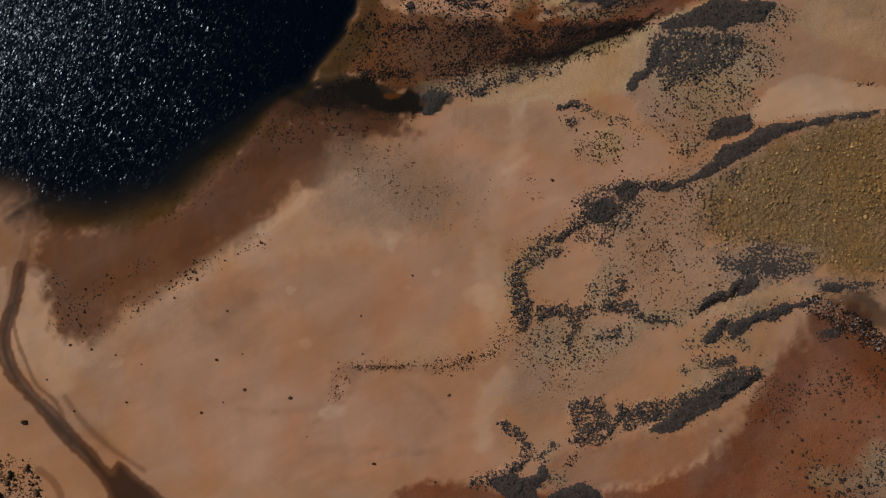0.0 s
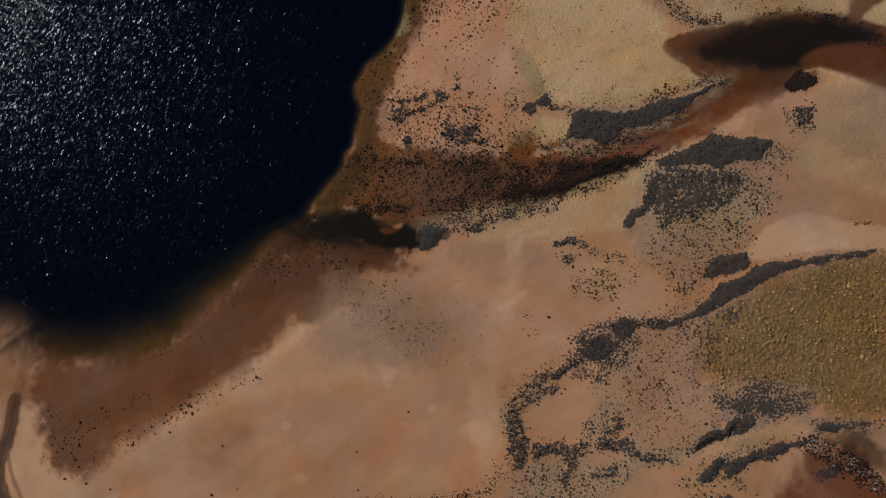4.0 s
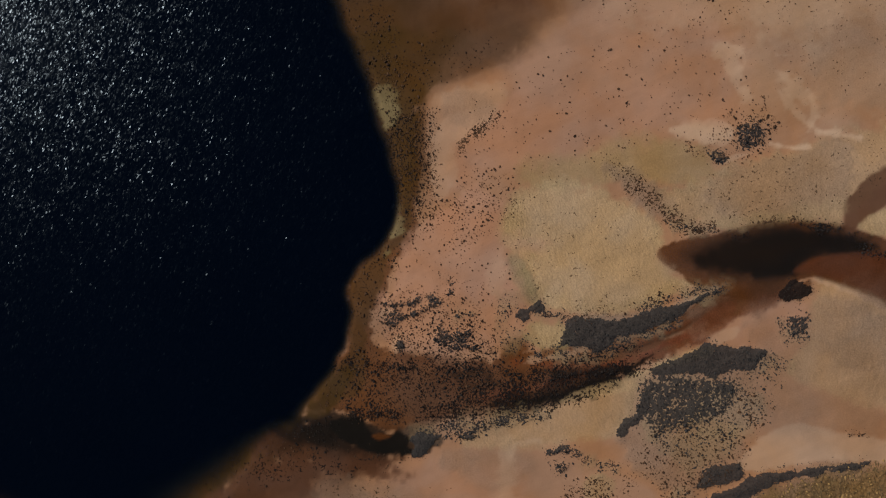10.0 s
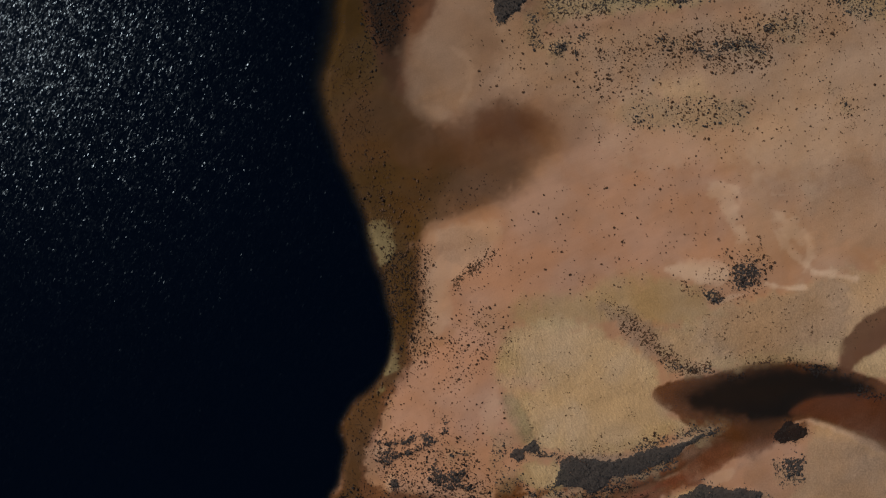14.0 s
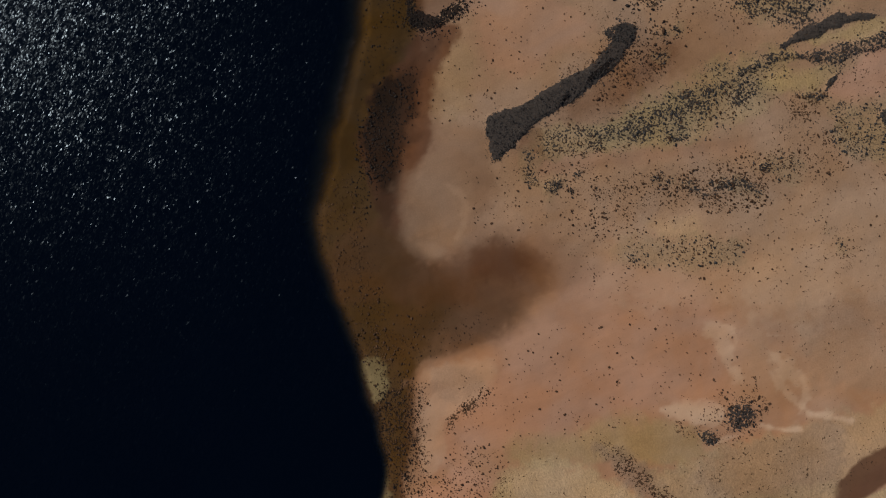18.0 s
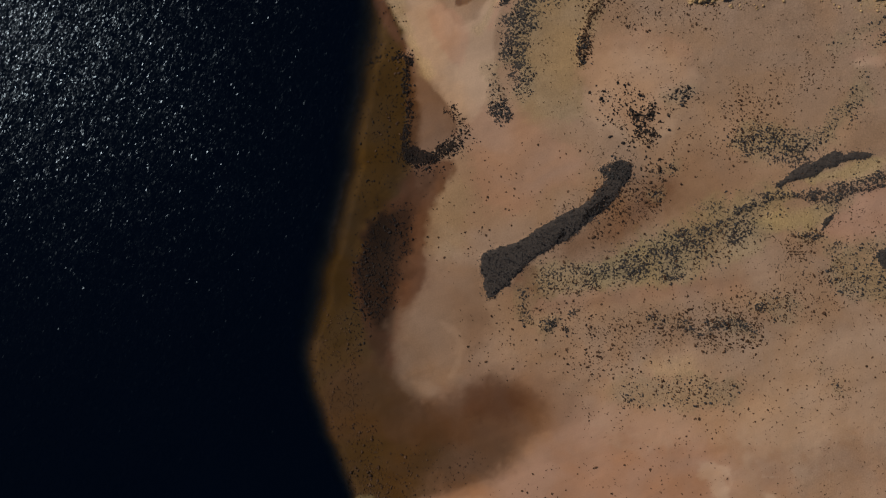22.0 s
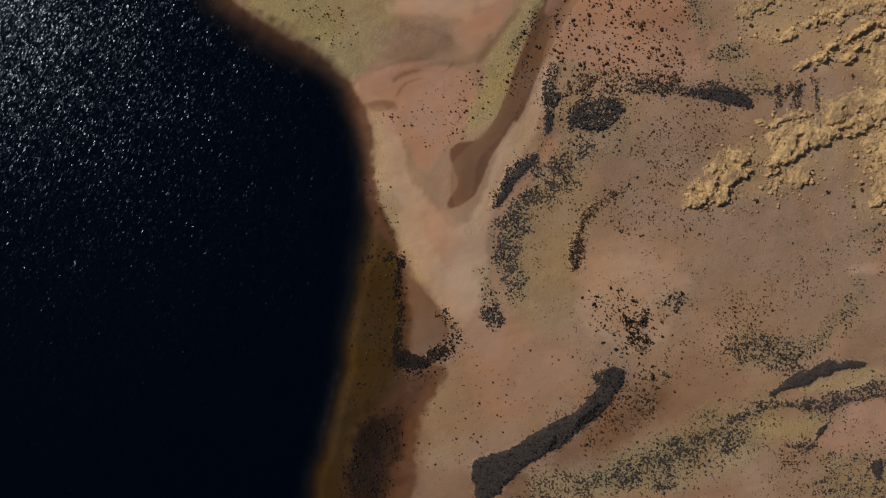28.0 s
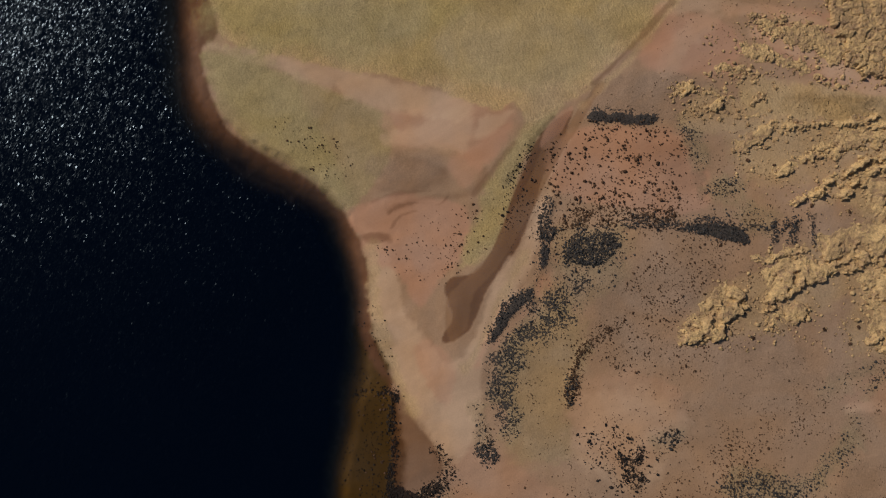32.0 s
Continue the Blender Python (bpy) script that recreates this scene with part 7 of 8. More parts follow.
grit_in("slate_grit", .72, 2, [(34.2, 38.4), (36.7, 39.9), (44.6, 39.8), (50.4, 39.2), (49.4, 34.3), (45.4, 31.4), (39.5, 29.9), (36.1, 29.5), (33.7, 34.4)])
stones_in(.45, .42, "slate", 0, [(44.5, 37.3), (52.4, 37.3), (53.7, 32.3), (49.3, 29.4), (42.4, 28.4)])
stones_in(.36, .42, "slate", 0, [(35.6, 30.5), (49.3, 30.4), (48.3, 25.5), (43.4, 23.5), (37.5, 27.0)])
stones_along(.95, .42, "slate", .1, 1.3, [(30.2, 29.3), (31.2, 31.0), (32.7, 32.0), (33.7, 33.4), (34.5, 35.9)])
stones_in(.4, .42, "slate", 0, [(53.4, 42.7), (56.8, 42.7), (58.8, 41.2), (56.3, 39.7), (53.9, 39.7)])
stones_in(.3, .4, "brown", 0, [(50.4, 36.3), (56.2, 35.3), (55.2, 30.3), (50.3, 29.4)])
stones_in(.9, .42, "slate", 0, [(59.4, 48.9), (60.6, 49.8), (62.5, 49.5), (61.9, 47.5), (59.8, 46.6)])
stones_in(.5, .42, "slate", 0, [(58.4, 49.1), (57.9, 47.6), (58.8, 45.6), (61.3, 44.9), (62.3, 46.6)])
stones_along(.8, .4, "brown", 0, .4, [(69.2, 29.5), (71.6, 29.4)])
stones_along(.9, .42, "slate", 0, 1.0, [(18.0, 26.3), (19.8, 26.8), (21.8, 26.6), (22.8, 25.8), (23.9, 25.0)])
stones_along(.5, .42, "slate", 0, 1.1, [(24.7, 24.6), (27.2, 24.1), (29.1, 23.6)])
stones_in(.8, .42, "slate", 0, [(18.8, 24.1), (20.0, 24.6), (21.3, 24.4), (20.8, 23.1), (19.3, 22.8)])
stones_along(.45, .4, "brown", 0, 1.4, [(20.7, 18.2), (22.2, 19.5), (24.2, 20.1), (25.7, 21.6)])
stones_in(.36, .4, "brown", 0, [(24.7, 21.6), (28.1, 21.1), (27.6, 17.7), (25.6, 16.7), (24.2, 18.2)])
stones_in(.6, .42, "slate", 0, [(38.4, 18.1), (39.9, 19.1), (40.8, 19.1), (40.1, 17.8)])
stones_in(.3, .4, "brown", 0, [(36.5, 21.1), (43.3, 22.0), (45.3, 20.1), (42.3, 16.6), (37.4, 17.6)])
stones_in(.97, .42, "slate", .1, [(43.3, 20.6), (43.8, 21.7), (45.3, 23.5), (47.8, 24.0), (50.2, 24.3), (51.1, 23.0), (50.2, 21.5), (47.2, 21.0), (44.8, 20.4)])
stones_in(.97, .42, "slate", .1, [(42.7, 15.2), (44.2, 16.6), (47.2, 17.6), (51.1, 19.4), (56.0, 22.1), (61.8, 23.4), (71.5, 24.6), (71.5, 24.1), (62.8, 22.6), (56.9, 21.0), (52.0, 18.6), (47.1, 15.8), (43.2, 13.5), (39.3, 12.3), (35.4, 11.2), (34.4, 11.9), (38.8, 13.2)])
stones_along(.8, .42, "slate", 0, 1.0, [(27.5, 12.3), (30.5, 12.9), (34.4, 11.7)])
stones_in(.95, .42, "black", 0, [(58.0, 53.8), (59.0, 54.8), (60.5, 56.0), (61.9, 55.2), (63.6, 54.4), (61.4, 53.0), (58.9, 52.4)])
stones_along(.85, .42, "black", 0, 1.2, [(-4.0, 169.2), (-4.3, 166.2), (-4.3, 163.1), (-3.9, 160.1), (-3.7, 157.5)])
stones_in(.85, .42, "black", 0, [(-4.9, 152.9), (-4.6, 156.0), (-3.6, 157.5), (-3.4, 155.0), (-3.2, 152.9), (-2.4, 151.4), (0.1, 151.4), (1.6, 152.9), (3.6, 154.2), (5.1, 155.2), (5.9, 154.5), (5.2, 152.4), (3.1, 151.7), (1.1, 150.4), (-0.9, 149.4), (-2.9, 149.4), (-4.4, 150.9)])
stones_along(.5, .42, "black", 0, 1.3, [(4.1, 159.5), (5.1, 157.8), (6.2, 155.8)])
stones_along(.4, .42, "black", 0, 2.0, [(-6.4, 151.9), (-2.4, 148.9), (2.6, 150.4), (6.7, 153.9)])
stones_in(.78, .42, "slate", 0, [(10.7, 159.5), (12.5, 161.0), (13.7, 160.0), (14.2, 158.0), (12.7, 157.2), (11.4, 157.8)])
stones_along(.5, .42, "slate", 0, 1.2, [(10.7, 166.9), (11.7, 163.6), (11.1, 159.5)])
stones_along(.8, .42, "brown", 0, .35, [(12.1, 164.3), (12.6, 162.1), (12.7, 160.5)])
stones_along(.5, .42, "slate", 0, 2.6, [(16.2, 167.6), (17.2, 164.9), (16.2, 162.9)])
stones_in(.85, .42, "slate", 0, [(29.7, 148.9), (31.2, 150.1), (33.2, 150.7), (34.2, 149.4), (34.9, 148.4), (33.7, 147.4), (31.7, 146.7), (30.2, 147.9)])
stones_in(.42, .42, "brown", 0, [(23.7, 142.8), (28.7, 146.7), (31.7, 147.4), (29.7, 143.6), (24.7, 141.4)])
# two thin black lines stand in for shade on the ridge's south-east side
stones_along(.97, .4, "black", 0, .5, [(26.7, 139.6), (28.7, 141.6), (31.3, 143.8)])
stones_along(.97, .4, "black", 0, .4, [(22.8, 136.6), (23.5, 138.2)])
stones_in(.7, .42, "slate", 0, [(39.0, 148.7), (40.2, 149.4), (40.7, 148.4), (39.7, 148.0)])
stones_in(.7, .42, "slate", 0, [(41.7, 149.5), (42.7, 150.1), (43.0, 149.1)])
stones_in(.3, .9, "brown", 0, [(34.2, 149.4), (37.7, 150.4), (43.7, 149.4), (44.1, 146.7), (35.7, 146.5)])
stones_in(.38, .42, "brown", 0, [(30.7, 141.6), (34.7, 146.1), (39.7, 145.4), (40.6, 141.9), (33.7, 138.6)])
stones_in(.6, .42, "slate", 0, [(38.7, 144.3), (40.1, 144.9), (40.3, 143.6)])
stones_in(.55, .42, "slate", 0, [(33.1, 132.6), (34.6, 134.0), (38.6, 135.8), (43.6, 138.4), (47.5, 138.9), (48.5, 136.9), (43.6, 134.9), (43.5, 129.9), (38.6, 129.4), (34.1, 130.3)])
stones_in(.62, .42, "slate", 0, [(27.7, 131.0), (29.7, 132.0), (33.6, 131.8), (36.6, 132.8), (37.6, 131.3), (32.6, 130.3), (28.7, 129.8)])
stones_in(.42, .4, "brown", 0, [(18.7, 131.8), (23.7, 132.8), (27.7, 130.8), (30.1, 127.8), (23.7, 126.8), (18.7, 127.8)])
grit_in("slate_grit", .4, 2, [(18.2, 132.3), (24.7, 133.3), (33.6, 132.8), (43.6, 137.9), (47.5, 138.4), (43.5, 129.9), (30.1, 127.3), (18.7, 127.3)])
stones_along(.6, .42, "slate", 0, 1.0, [(16.7, 127.0), (16.7, 123.8), (17.3, 122.2)])
stones_in(.7, .42, "slate", 0, [(19.2, 121.2), (20.2, 122.3), (22.2, 122.8), (22.2, 121.3), (20.7, 120.3), (19.3, 120.5)])
stones_in(.8, .42, "slate", 0, [(23.7, 121.3), (24.4, 121.0), (24.0, 119.9)])
stones_along(.7, .42, "slate", 0, .5, [(24.9, 123.2), (25.5, 124.1)])
stones_in(.33, .42, "brown", 0, [(27.7, 122.8), (38.5, 123.4), (43.5, 120.9), (41.5, 117.9), (29.6, 117.9)])
stones_in(.55, .42, "slate", 0, [(38.1, 122.9), (40.0, 123.7), (41.5, 122.4), (39.5, 121.7)])
stones_in(.3, .42, "brown", 0, [(23.7, 116.9), (33.6, 116.9), (34.5, 112.5), (24.7, 112.4)])
stones_in(.6, .42, "slate", 0, [(47.5, 138.4), (49.5, 140.1), (53.5, 140.3), (57.4, 139.7), (55.4, 136.9), (53.4, 135.9), (50.0, 136.9), (46.0, 134.4), (41.6, 132.9), (41.6, 134.8), (45.6, 136.9)])
stones_in(.5, .42, "slate", 0, [(40.6, 134.3), (46.5, 135.4), (49.5, 133.9), (45.0, 132.9), (44.5, 129.9), (41.2, 129.7)])
stones_along(.65, .42, "slate", 0, 1.0, [(44.0, 121.7), (47.4, 120.0), (49.9, 121.7), (53.3, 122.0), (56.3, 120.4)])
stones_in(.6, .42, "slate", 0, [(48.4, 122.4), (53.3, 122.5), (54.5, 121.0), (49.6, 121.0)])
stones_in(.38, .42, "brown", 0, [(42.5, 123.9), (56.3, 123.5), (57.2, 117.8), (46.4, 117.8)])
stones_in(.7, .42, "slate", 0, [(56.8, 125.9), (58.3, 125.4), (58.4, 124.0), (57.1, 124.2)])
stones_in(.38, .4, "slate", 0, [(58.3, 126.9), (63.2, 126.0), (63.2, 122.8), (58.7, 122.8)])
stones_in(.5, .42, "brown", 0, [(62.8, 136.9), (67.3, 137.9), (67.2, 134.9), (64.3, 132.9), (62.3, 134.2)])
stones_in(.93, .42, "slate", 0, [(68.2, 138.4), (69.4, 140.4), (71.0, 141.4), (70.2, 139.7), (68.8, 138.2)])
stones_in(.7, .42, "slate", 0, [(63.3, 137.7), (65.8, 137.9), (68.0, 137.7), (67.7, 136.9), (64.5, 137.1)])
stones_in(.95, .42, "slate", .1, [(78.0, 134.3), (80.0, 134.9), (79.9, 131.8), (78.6, 132.4)])
stones_in(.5, .42, "slate", 0, [(70.2, 135.7), (71.9, 136.1), (72.1, 133.4), (70.3, 133.3)])
stones_in(.42, .42, "slate", 0, [(71.1, 131.7), (79.7, 131.0), (79.7, 127.5), (73.0, 126.8), (70.1, 129.0)])
stones_along(.5, .42, "slate", 0, 1.5, [(74.1, 134.7), (77.5, 135.9), (79.8, 136.3)])
stones_in(.36, .45, "brown", 0, [(67.2, 132.9), (73.1, 132.9), (73.0, 129.0), (68.1, 128.8)])
stones_in(.5, .42, "slate", 0, [(52.6, 153.9), (54.6, 155.9), (58.6, 156.9), (63.5, 155.4), (68.5, 156.4), (71.4, 155.9), (68.4, 153.9), (65.4, 151.4), (63.5, 149.9), (57.5, 150.4), (53.6, 152.4)])
stones_along(.85, .42, "slate", 0, .8, [(55.2, 153.9), (57.1, 154.9), (58.8, 156.1)])
stones_along(.6, .42, "slate", 0, 1.2, [(59.6, 154.4), (63.5, 152.4), (65.9, 150.9)])
stones_in(.42, .42, "slate", 0, [(69.5, 157.7), (72.5, 160.9), (74.5, 163.1), (76.1, 162.4), (75.4, 159.9), (72.4, 157.9), (70.4, 156.2)])
stones_in(.97, .42, "slate", .1, [(61.0, 146.4), (62.9, 148.1), (64.4, 149.1), (66.4, 150.1), (69.4, 151.4), (71.4, 152.1), (73.3, 151.7), (76.3, 152.1), (77.3, 151.1), (74.3, 150.4), (71.3, 149.7), (68.4, 148.4), (65.4, 147.1), (62.9, 146.4), (61.4, 145.7)])
stones_in(.8, .42, "slate", 0, [(57.5, 144.2), (61.4, 145.2), (66.4, 144.9), (71.3, 146.4), (75.2, 147.4), (80.0, 148.4), (80.6, 146.1), (76.2, 145.4), (73.2, 144.4), (70.3, 143.1), (66.3, 143.9), (62.4, 143.9), (58.5, 143.2)])
stones_in(.66, .42, "slate", 0, [(53.5, 141.3), (55.5, 142.9), (58.0, 144.2), (59.1, 143.3), (56.5, 142.0)])
stones_in(.45, .42, "slate", 0, [(66.3, 143.4), (73.2, 143.9), (72.2, 141.7), (67.3, 141.7)])
stones_in(.42, .42, "slate", 0, [(46.6, 142.7), (52.5, 143.7), (53.5, 141.7), (47.6, 141.2)])
stones_in(.96, .42, "slate", .1, [(29.5, 218.4), (31.2, 219.2), (33.7, 218.9), (36.7, 218.6), (41.2, 218.5), (40.7, 217.4), (36.7, 217.1), (31.7, 217.6), (29.7, 217.8)])
grit_in("slate_grit", .5, 1.5, [(30.2, 219.9), (35.7, 219.9), (45.7, 218.5), (48.7, 216.0), (47.7, 214.4), (45.7, 217.0), (40.7, 218.2)])
stones_in(.4, .4, "slate", 0, [(45.7, 217.7), (49.7, 215.5), (49.7, 209.9), (47.2, 211.4)])
stones_in(.5, .45, "slate", 0, [(50.7, 205.9), (52.2, 207.4), (54.7, 207.6), (55.7, 205.9), (53.7, 204.6), (51.7, 204.9)])
stones_in(.4, .4, "slate", 0, [(55.6, 201.4), (57.6, 202.6), (58.8, 201.9), (57.1, 200.8)])
stones_in(.24, .62, "brown", 0, [(28.7, 216.3), (39.7, 216.4), (46.7, 199.3), (24.7, 202.1)])
stones_in(.8, .45, "slate", 0, [(21.2, 198.6), (21.7, 203.1), (23.2, 204.3), (24.2, 203.1), (23.2, 200.1), (24.2, 198.1), (22.7, 196.1), (21.7, 196.1)])
stones_in(.55, .45, "brown", 0, [(24.2, 199.9), (26.7, 201.1), (28.7, 202.4), (33.7, 202.7), (43.7, 202.1), (43.7, 200.3), (31.7, 199.4), (25.7, 198.6)])
stones_in(.64, .45, "slate", 0, [(25.8, 193.1), (26.7, 196.1), (29.7, 198.1), (33.7, 198.2), (35.7, 196.2), (33.7, 193.7), (30.7, 192.1), (26.8, 192.6)])
stones_in(.9, .45, "slate", 0, [(28.7, 192.6), (31.7, 193.6), (34.2, 194.7), (33.7, 193.2), (30.7, 192.3)])
stones_in(.75, .45, "slate", 0, [(35.7, 200.0), (38.7, 201.4), (43.7, 201.1), (45.7, 200.3), (50.7, 200.8), (54.6, 199.9), (55.6, 198.4), (57.6, 197.4), (58.1, 196.2), (55.6, 196.4), (51.6, 197.5), (46.7, 198.5), (40.7, 198.7), (36.7, 198.7)])
stones_in(.94, .42, "slate", .1, [(45.7, 198.7), (50.7, 199.5), (55.1, 199.2), (57.6, 197.2), (58.1, 196.2), (55.1, 196.6), (50.7, 197.8)])
stones_in(.42, .45, "slate", 0, [(24.2, 198.6), (35.7, 198.7), (36.7, 193.2), (25.8, 191.1)])
stones_in(.85, .45, "slate", .1, [(61.8, 199.9), (62.8, 200.5), (63.1, 197.0), (62.2, 196.6)])
stones_in(.85, .45, "slate", .1, [(63.9, 199.3), (64.6, 201.0), (65.3, 200.5), (64.3, 198.6)])
stones_in(.85, .45, "slate", .1, [(65.0, 197.7), (65.8, 201.0), (66.5, 201.0), (66.7, 199.5), (66.0, 196.3), (65.0, 196.7)])
stones_in(.85, .45, "slate", .1, [(68.2, 201.5), (69.5, 201.0), (69.7, 196.7), (69.0, 196.5), (68.5, 199.0)])
stones_along(.7, .45, "slate", 0, 1.0, [(56.4, 198.9), (59.6, 199.4), (61.8, 198.8)])
stones_in(.85, .45, "slate", 0, [(21.2, 198.1), (22.7, 198.6), (22.9, 194.6), (22.6, 192.0), (21.3, 190.5), (20.6, 189.0), (18.8, 186.8), (16.8, 185.5), (15.3, 183.0), (13.9, 179.9), (12.7, 178.1), (12.1, 178.9), (13.8, 182.9), (15.8, 186.0), (18.3, 188.0), (20.3, 189.0), (21.0, 191.5), (21.5, 194.5)])
stones_in(.7, .45, "slate", 0, [(18.3, 186.5), (20.3, 187.5), (20.6, 184.0), (19.3, 184.0)])
stones_in(.6, .42, "slate", 0, [(21.3, 186.0), (23.3, 187.5), (25.8, 187.6), (25.8, 184.1), (24.3, 181.6), (21.3, 180.5), (19.3, 180.0), (17.4, 177.0), (14.9, 175.5), (15.4, 178.0), (17.8, 181.0), (20.8, 183.5)])
stones_in(.6, .42, "slate", 0, [(14.9, 175.5), (17.4, 177.0), (18.4, 174.5), (16.4, 171.0), (14.5, 167.0), (12.9, 169.0), (13.9, 173.0)])
stones_in(.36, .4, "slate", 0, [(23.8, 190.0), (30.7, 191.1), (35.7, 193.2), (34.7, 188.2), (25.8, 185.1)])
grit_in("slate_grit", .45, 2, [(14.4, 171.0), (15.9, 179.0), (20.8, 185.0), (25.8, 189.1), (31.7, 190.1), (25.8, 183.1), (19.8, 178.0), (16.9, 171.0)])
stones_along(.6, .45, "brown", 0, 1.2, [(28.8, 177.1), (30.8, 178.6), (33.3, 180.7), (35.3, 181.7)])
# black stones added to deepen the painted shadow beside the channel
stones_along(.5, .4, "black", 0, 1.0, [(16.1, 206.9), (18.1, 210.0), (19.6, 212.7)])
stones_in(.2, .45, "black", 0, [(16.1, 208.1), (20.7, 208.7), (20.2, 203.1), (15.7, 198.0), (14.2, 200.0)])
grit_in("brown_grit", .17, 3, [(40.7, 191.2), (55.6, 191.4), (60.5, 189.4), (75.2, 177.7), (75.2, 173.7), (55.5, 177.5), (40.7, 177.3), (36.7, 185.2)])
grit_in("brown_grit", .16, 2, [(55.7, 212.5), (62.7, 217.6), (67.6, 207.5), (65.6, 202.5), (57.6, 203.4), (51.7, 210.4)])
stones_in(.3, .7, "ochre", 0, [(44.7, 224.6), (60.7, 227.7), (63.7, 224.7), (55.7, 218.6), (45.7, 220.5)])
stones_in(.45, .8, "ochre", 0, [(50.7, 227.7), (55.7, 228.7), (59.7, 225.9), (55.7, 225.5)])
stones_in(.45, .8, "ochre", 0, [(68.6, 213.1), (75.6, 216.2), (82.3, 216.7), (82.3, 213.2), (72.6, 211.1)])
stones_in(.35, .7, "ochre", 0, [(59.6, 193.9), (69.5, 196.0), (69.5, 193.5), (60.6, 192.4)])
stones_in(.3, .7, "ochre", 0, [(69.5, 204.5), (82.3, 212.2), (82.2, 200.6), (75.5, 202.6)])
stones_in(.3, .7, "ochre", 0, [(75.3, 190.6), (81.3, 192.6), (81.1, 177.8), (75.2, 176.7)])
stones_in(.22, .7, "ochre", 0, [(45.7, 178.8), (50.6, 186.3), (59.6, 191.4), (68.4, 189.5), (67.4, 181.6), (57.5, 177.5)])
stones_in(.75, .35, "brown", 0, [(-19.4, -19.1), (-16.5, -18.7), (-12.5, -18.4), (-10.1, -19.0), (-12.6, -19.1), (-16.6, -19.2)])
grit_in("brown_grit", .3, .8, [(-23.1, -23.9), (-22.4, -20.4), (-20.4, -20.0), (-19.8, -22.9), (-20.6, -24.4)])
stones_along(.25, .4, "brown", 0, 1.6, [(-57.9, -9.1), (-52.8, -5.2), (-48.7, -3.2), (-45.7, -0.7)])
stones_in(.2, .4, "brown", 0, [(-56.3, 11.5), (-47.6, 11.9), (-48.7, 8.9), (-55.8, 7.5)])
grit_in("brown_grit", .13, 1.5, [(-75.4, -2.4), (-71.2, -3.4), (-66.1, -9.6), (-65.1, -13.6), (-71.3, -13.5), (-73.8, -9.5)])
grit_in("black_grit", .3, 1.5, [(-10.6, 84.7), (-6.6, 86.2), (-3.2, 86.2), (-3.1, 80.8), (-4.1, 73.9), (-7.6, 72.9), (-9.6, 77.8)])
stones_in(.82, .45, "slate", 0, [(50.7, 81.3), (51.6, 82.8), (53.1, 83.6), (55.1, 82.7), (55.5, 81.3), (54.5, 79.8), (52.1, 79.6)])
stones_in(.45, .42, "black", 0, [(49.7, 81.3), (52.1, 84.3), (56.1, 83.2), (56.2, 79.8), (52.1, 78.8)])
stones_in(.82, .45, "slate", 0, [(45.7, 78.2), (47.7, 78.6), (49.2, 77.6), (47.9, 76.6), (46.7, 77.2)])
stones_along(.45, .4, "brown", 0, 1.2, [(42.7, 79.3), (46.2, 78.0), (49.6, 77.6)])
stones_along(.45, .42, "brown", 0, 1.0, [(54.9, 87.7), (56.1, 84.5), (57.7, 83.1)])
stones_along(.45, .4, "brown", 0, 1.0, [(55.0, 79.6), (57.5, 77.8)])
grit_in("brown_grit", .42, 1.5, [(31.4, 75.9), (34.3, 74.9), (39.2, 69.9), (45.0, 65.9), (46.0, 64.5), (41.1, 64.5), (36.2, 67.9), (31.3, 71.7)])
stones_along(.6, .4, "slate", 0, 1.0, [(39.2, 66.3), (42.1, 65.0), (46.6, 64.9)])
stones_along(.5, .4, "black", 0, 1.0, [(61.7, 65.9), (64.6, 65.1), (68.3, 64.9)])
stones_along(.5, .4, "black", 0, .8, [(71.3, 61.5), (74.7, 60.8)])
stones_in(.5, .4, "black", 0, [(49.4, 63.5), (50.9, 64.4), (52.4, 64.0), (51.4, 62.8)])
stones_in(.4, .4, "black", 0, [(-10.0, 83.6), (-4.4, 84.3), (-3.5, 76.0), (-4.0, 68.0), (-8.0, 70.0)])
stones_along(.45, .38, "brown", 0, 1.3, [(-2.7, 83.0), (-2.8, 78.0), (-2.3, 74.0), (-2.0, 71.0), (-3.3, 65.0)])
stones_in(.25, .4, "brown", 0, [(3.5, 75.0), (11.5, 74.0), (9.5, 66.0), (1.5, 62.0), (0.5, 68.0)])
stones_along(.4, .4, "slate", 0, 1.2, [(41.5, 54.1), (44.9, 53.6), (48.3, 55.3)])
stones_along(.45, .35, "brown", 0, 1.6, [(21.3, 50.1), (30.2, 51.1), (36.1, 52.6), (42.0, 54.1)])
stones_in(.95, .42, "slate", .1, [(44.2, 16.6), (46.2, 19.1), (50.1, 20.3), (52.1, 22.0), (57.0, 23.0), (58.9, 22.3), (54.0, 20.0), (49.1, 17.1)])
stones_in(.35, .7, "ochre", 0, [(58.4, 236.3), (61.9, 236.0), (67.9, 234.8), (73.9, 232.3), (76.8, 230.3), (74.8, 228.7), (70.9, 228.9), (66.9, 230.7), (62.9, 233.2), (59.4, 234.7)])
stones_in(.75, .5, "black", 0, [(35.1, 159.3), (37.1, 158.8), (38.0, 160.3), (39.5, 160.8), (39.8, 159.3), (38.8, 157.3), (40.0, 154.8), (38.0, 153.3), (36.1, 154.8), (36.6, 156.8)])
stones_in(.42, .5, "black", 0, [(30.1, 162.2), (35.1, 163.7), (40.0, 160.3), (37.0, 155.3), (31.1, 157.7)])
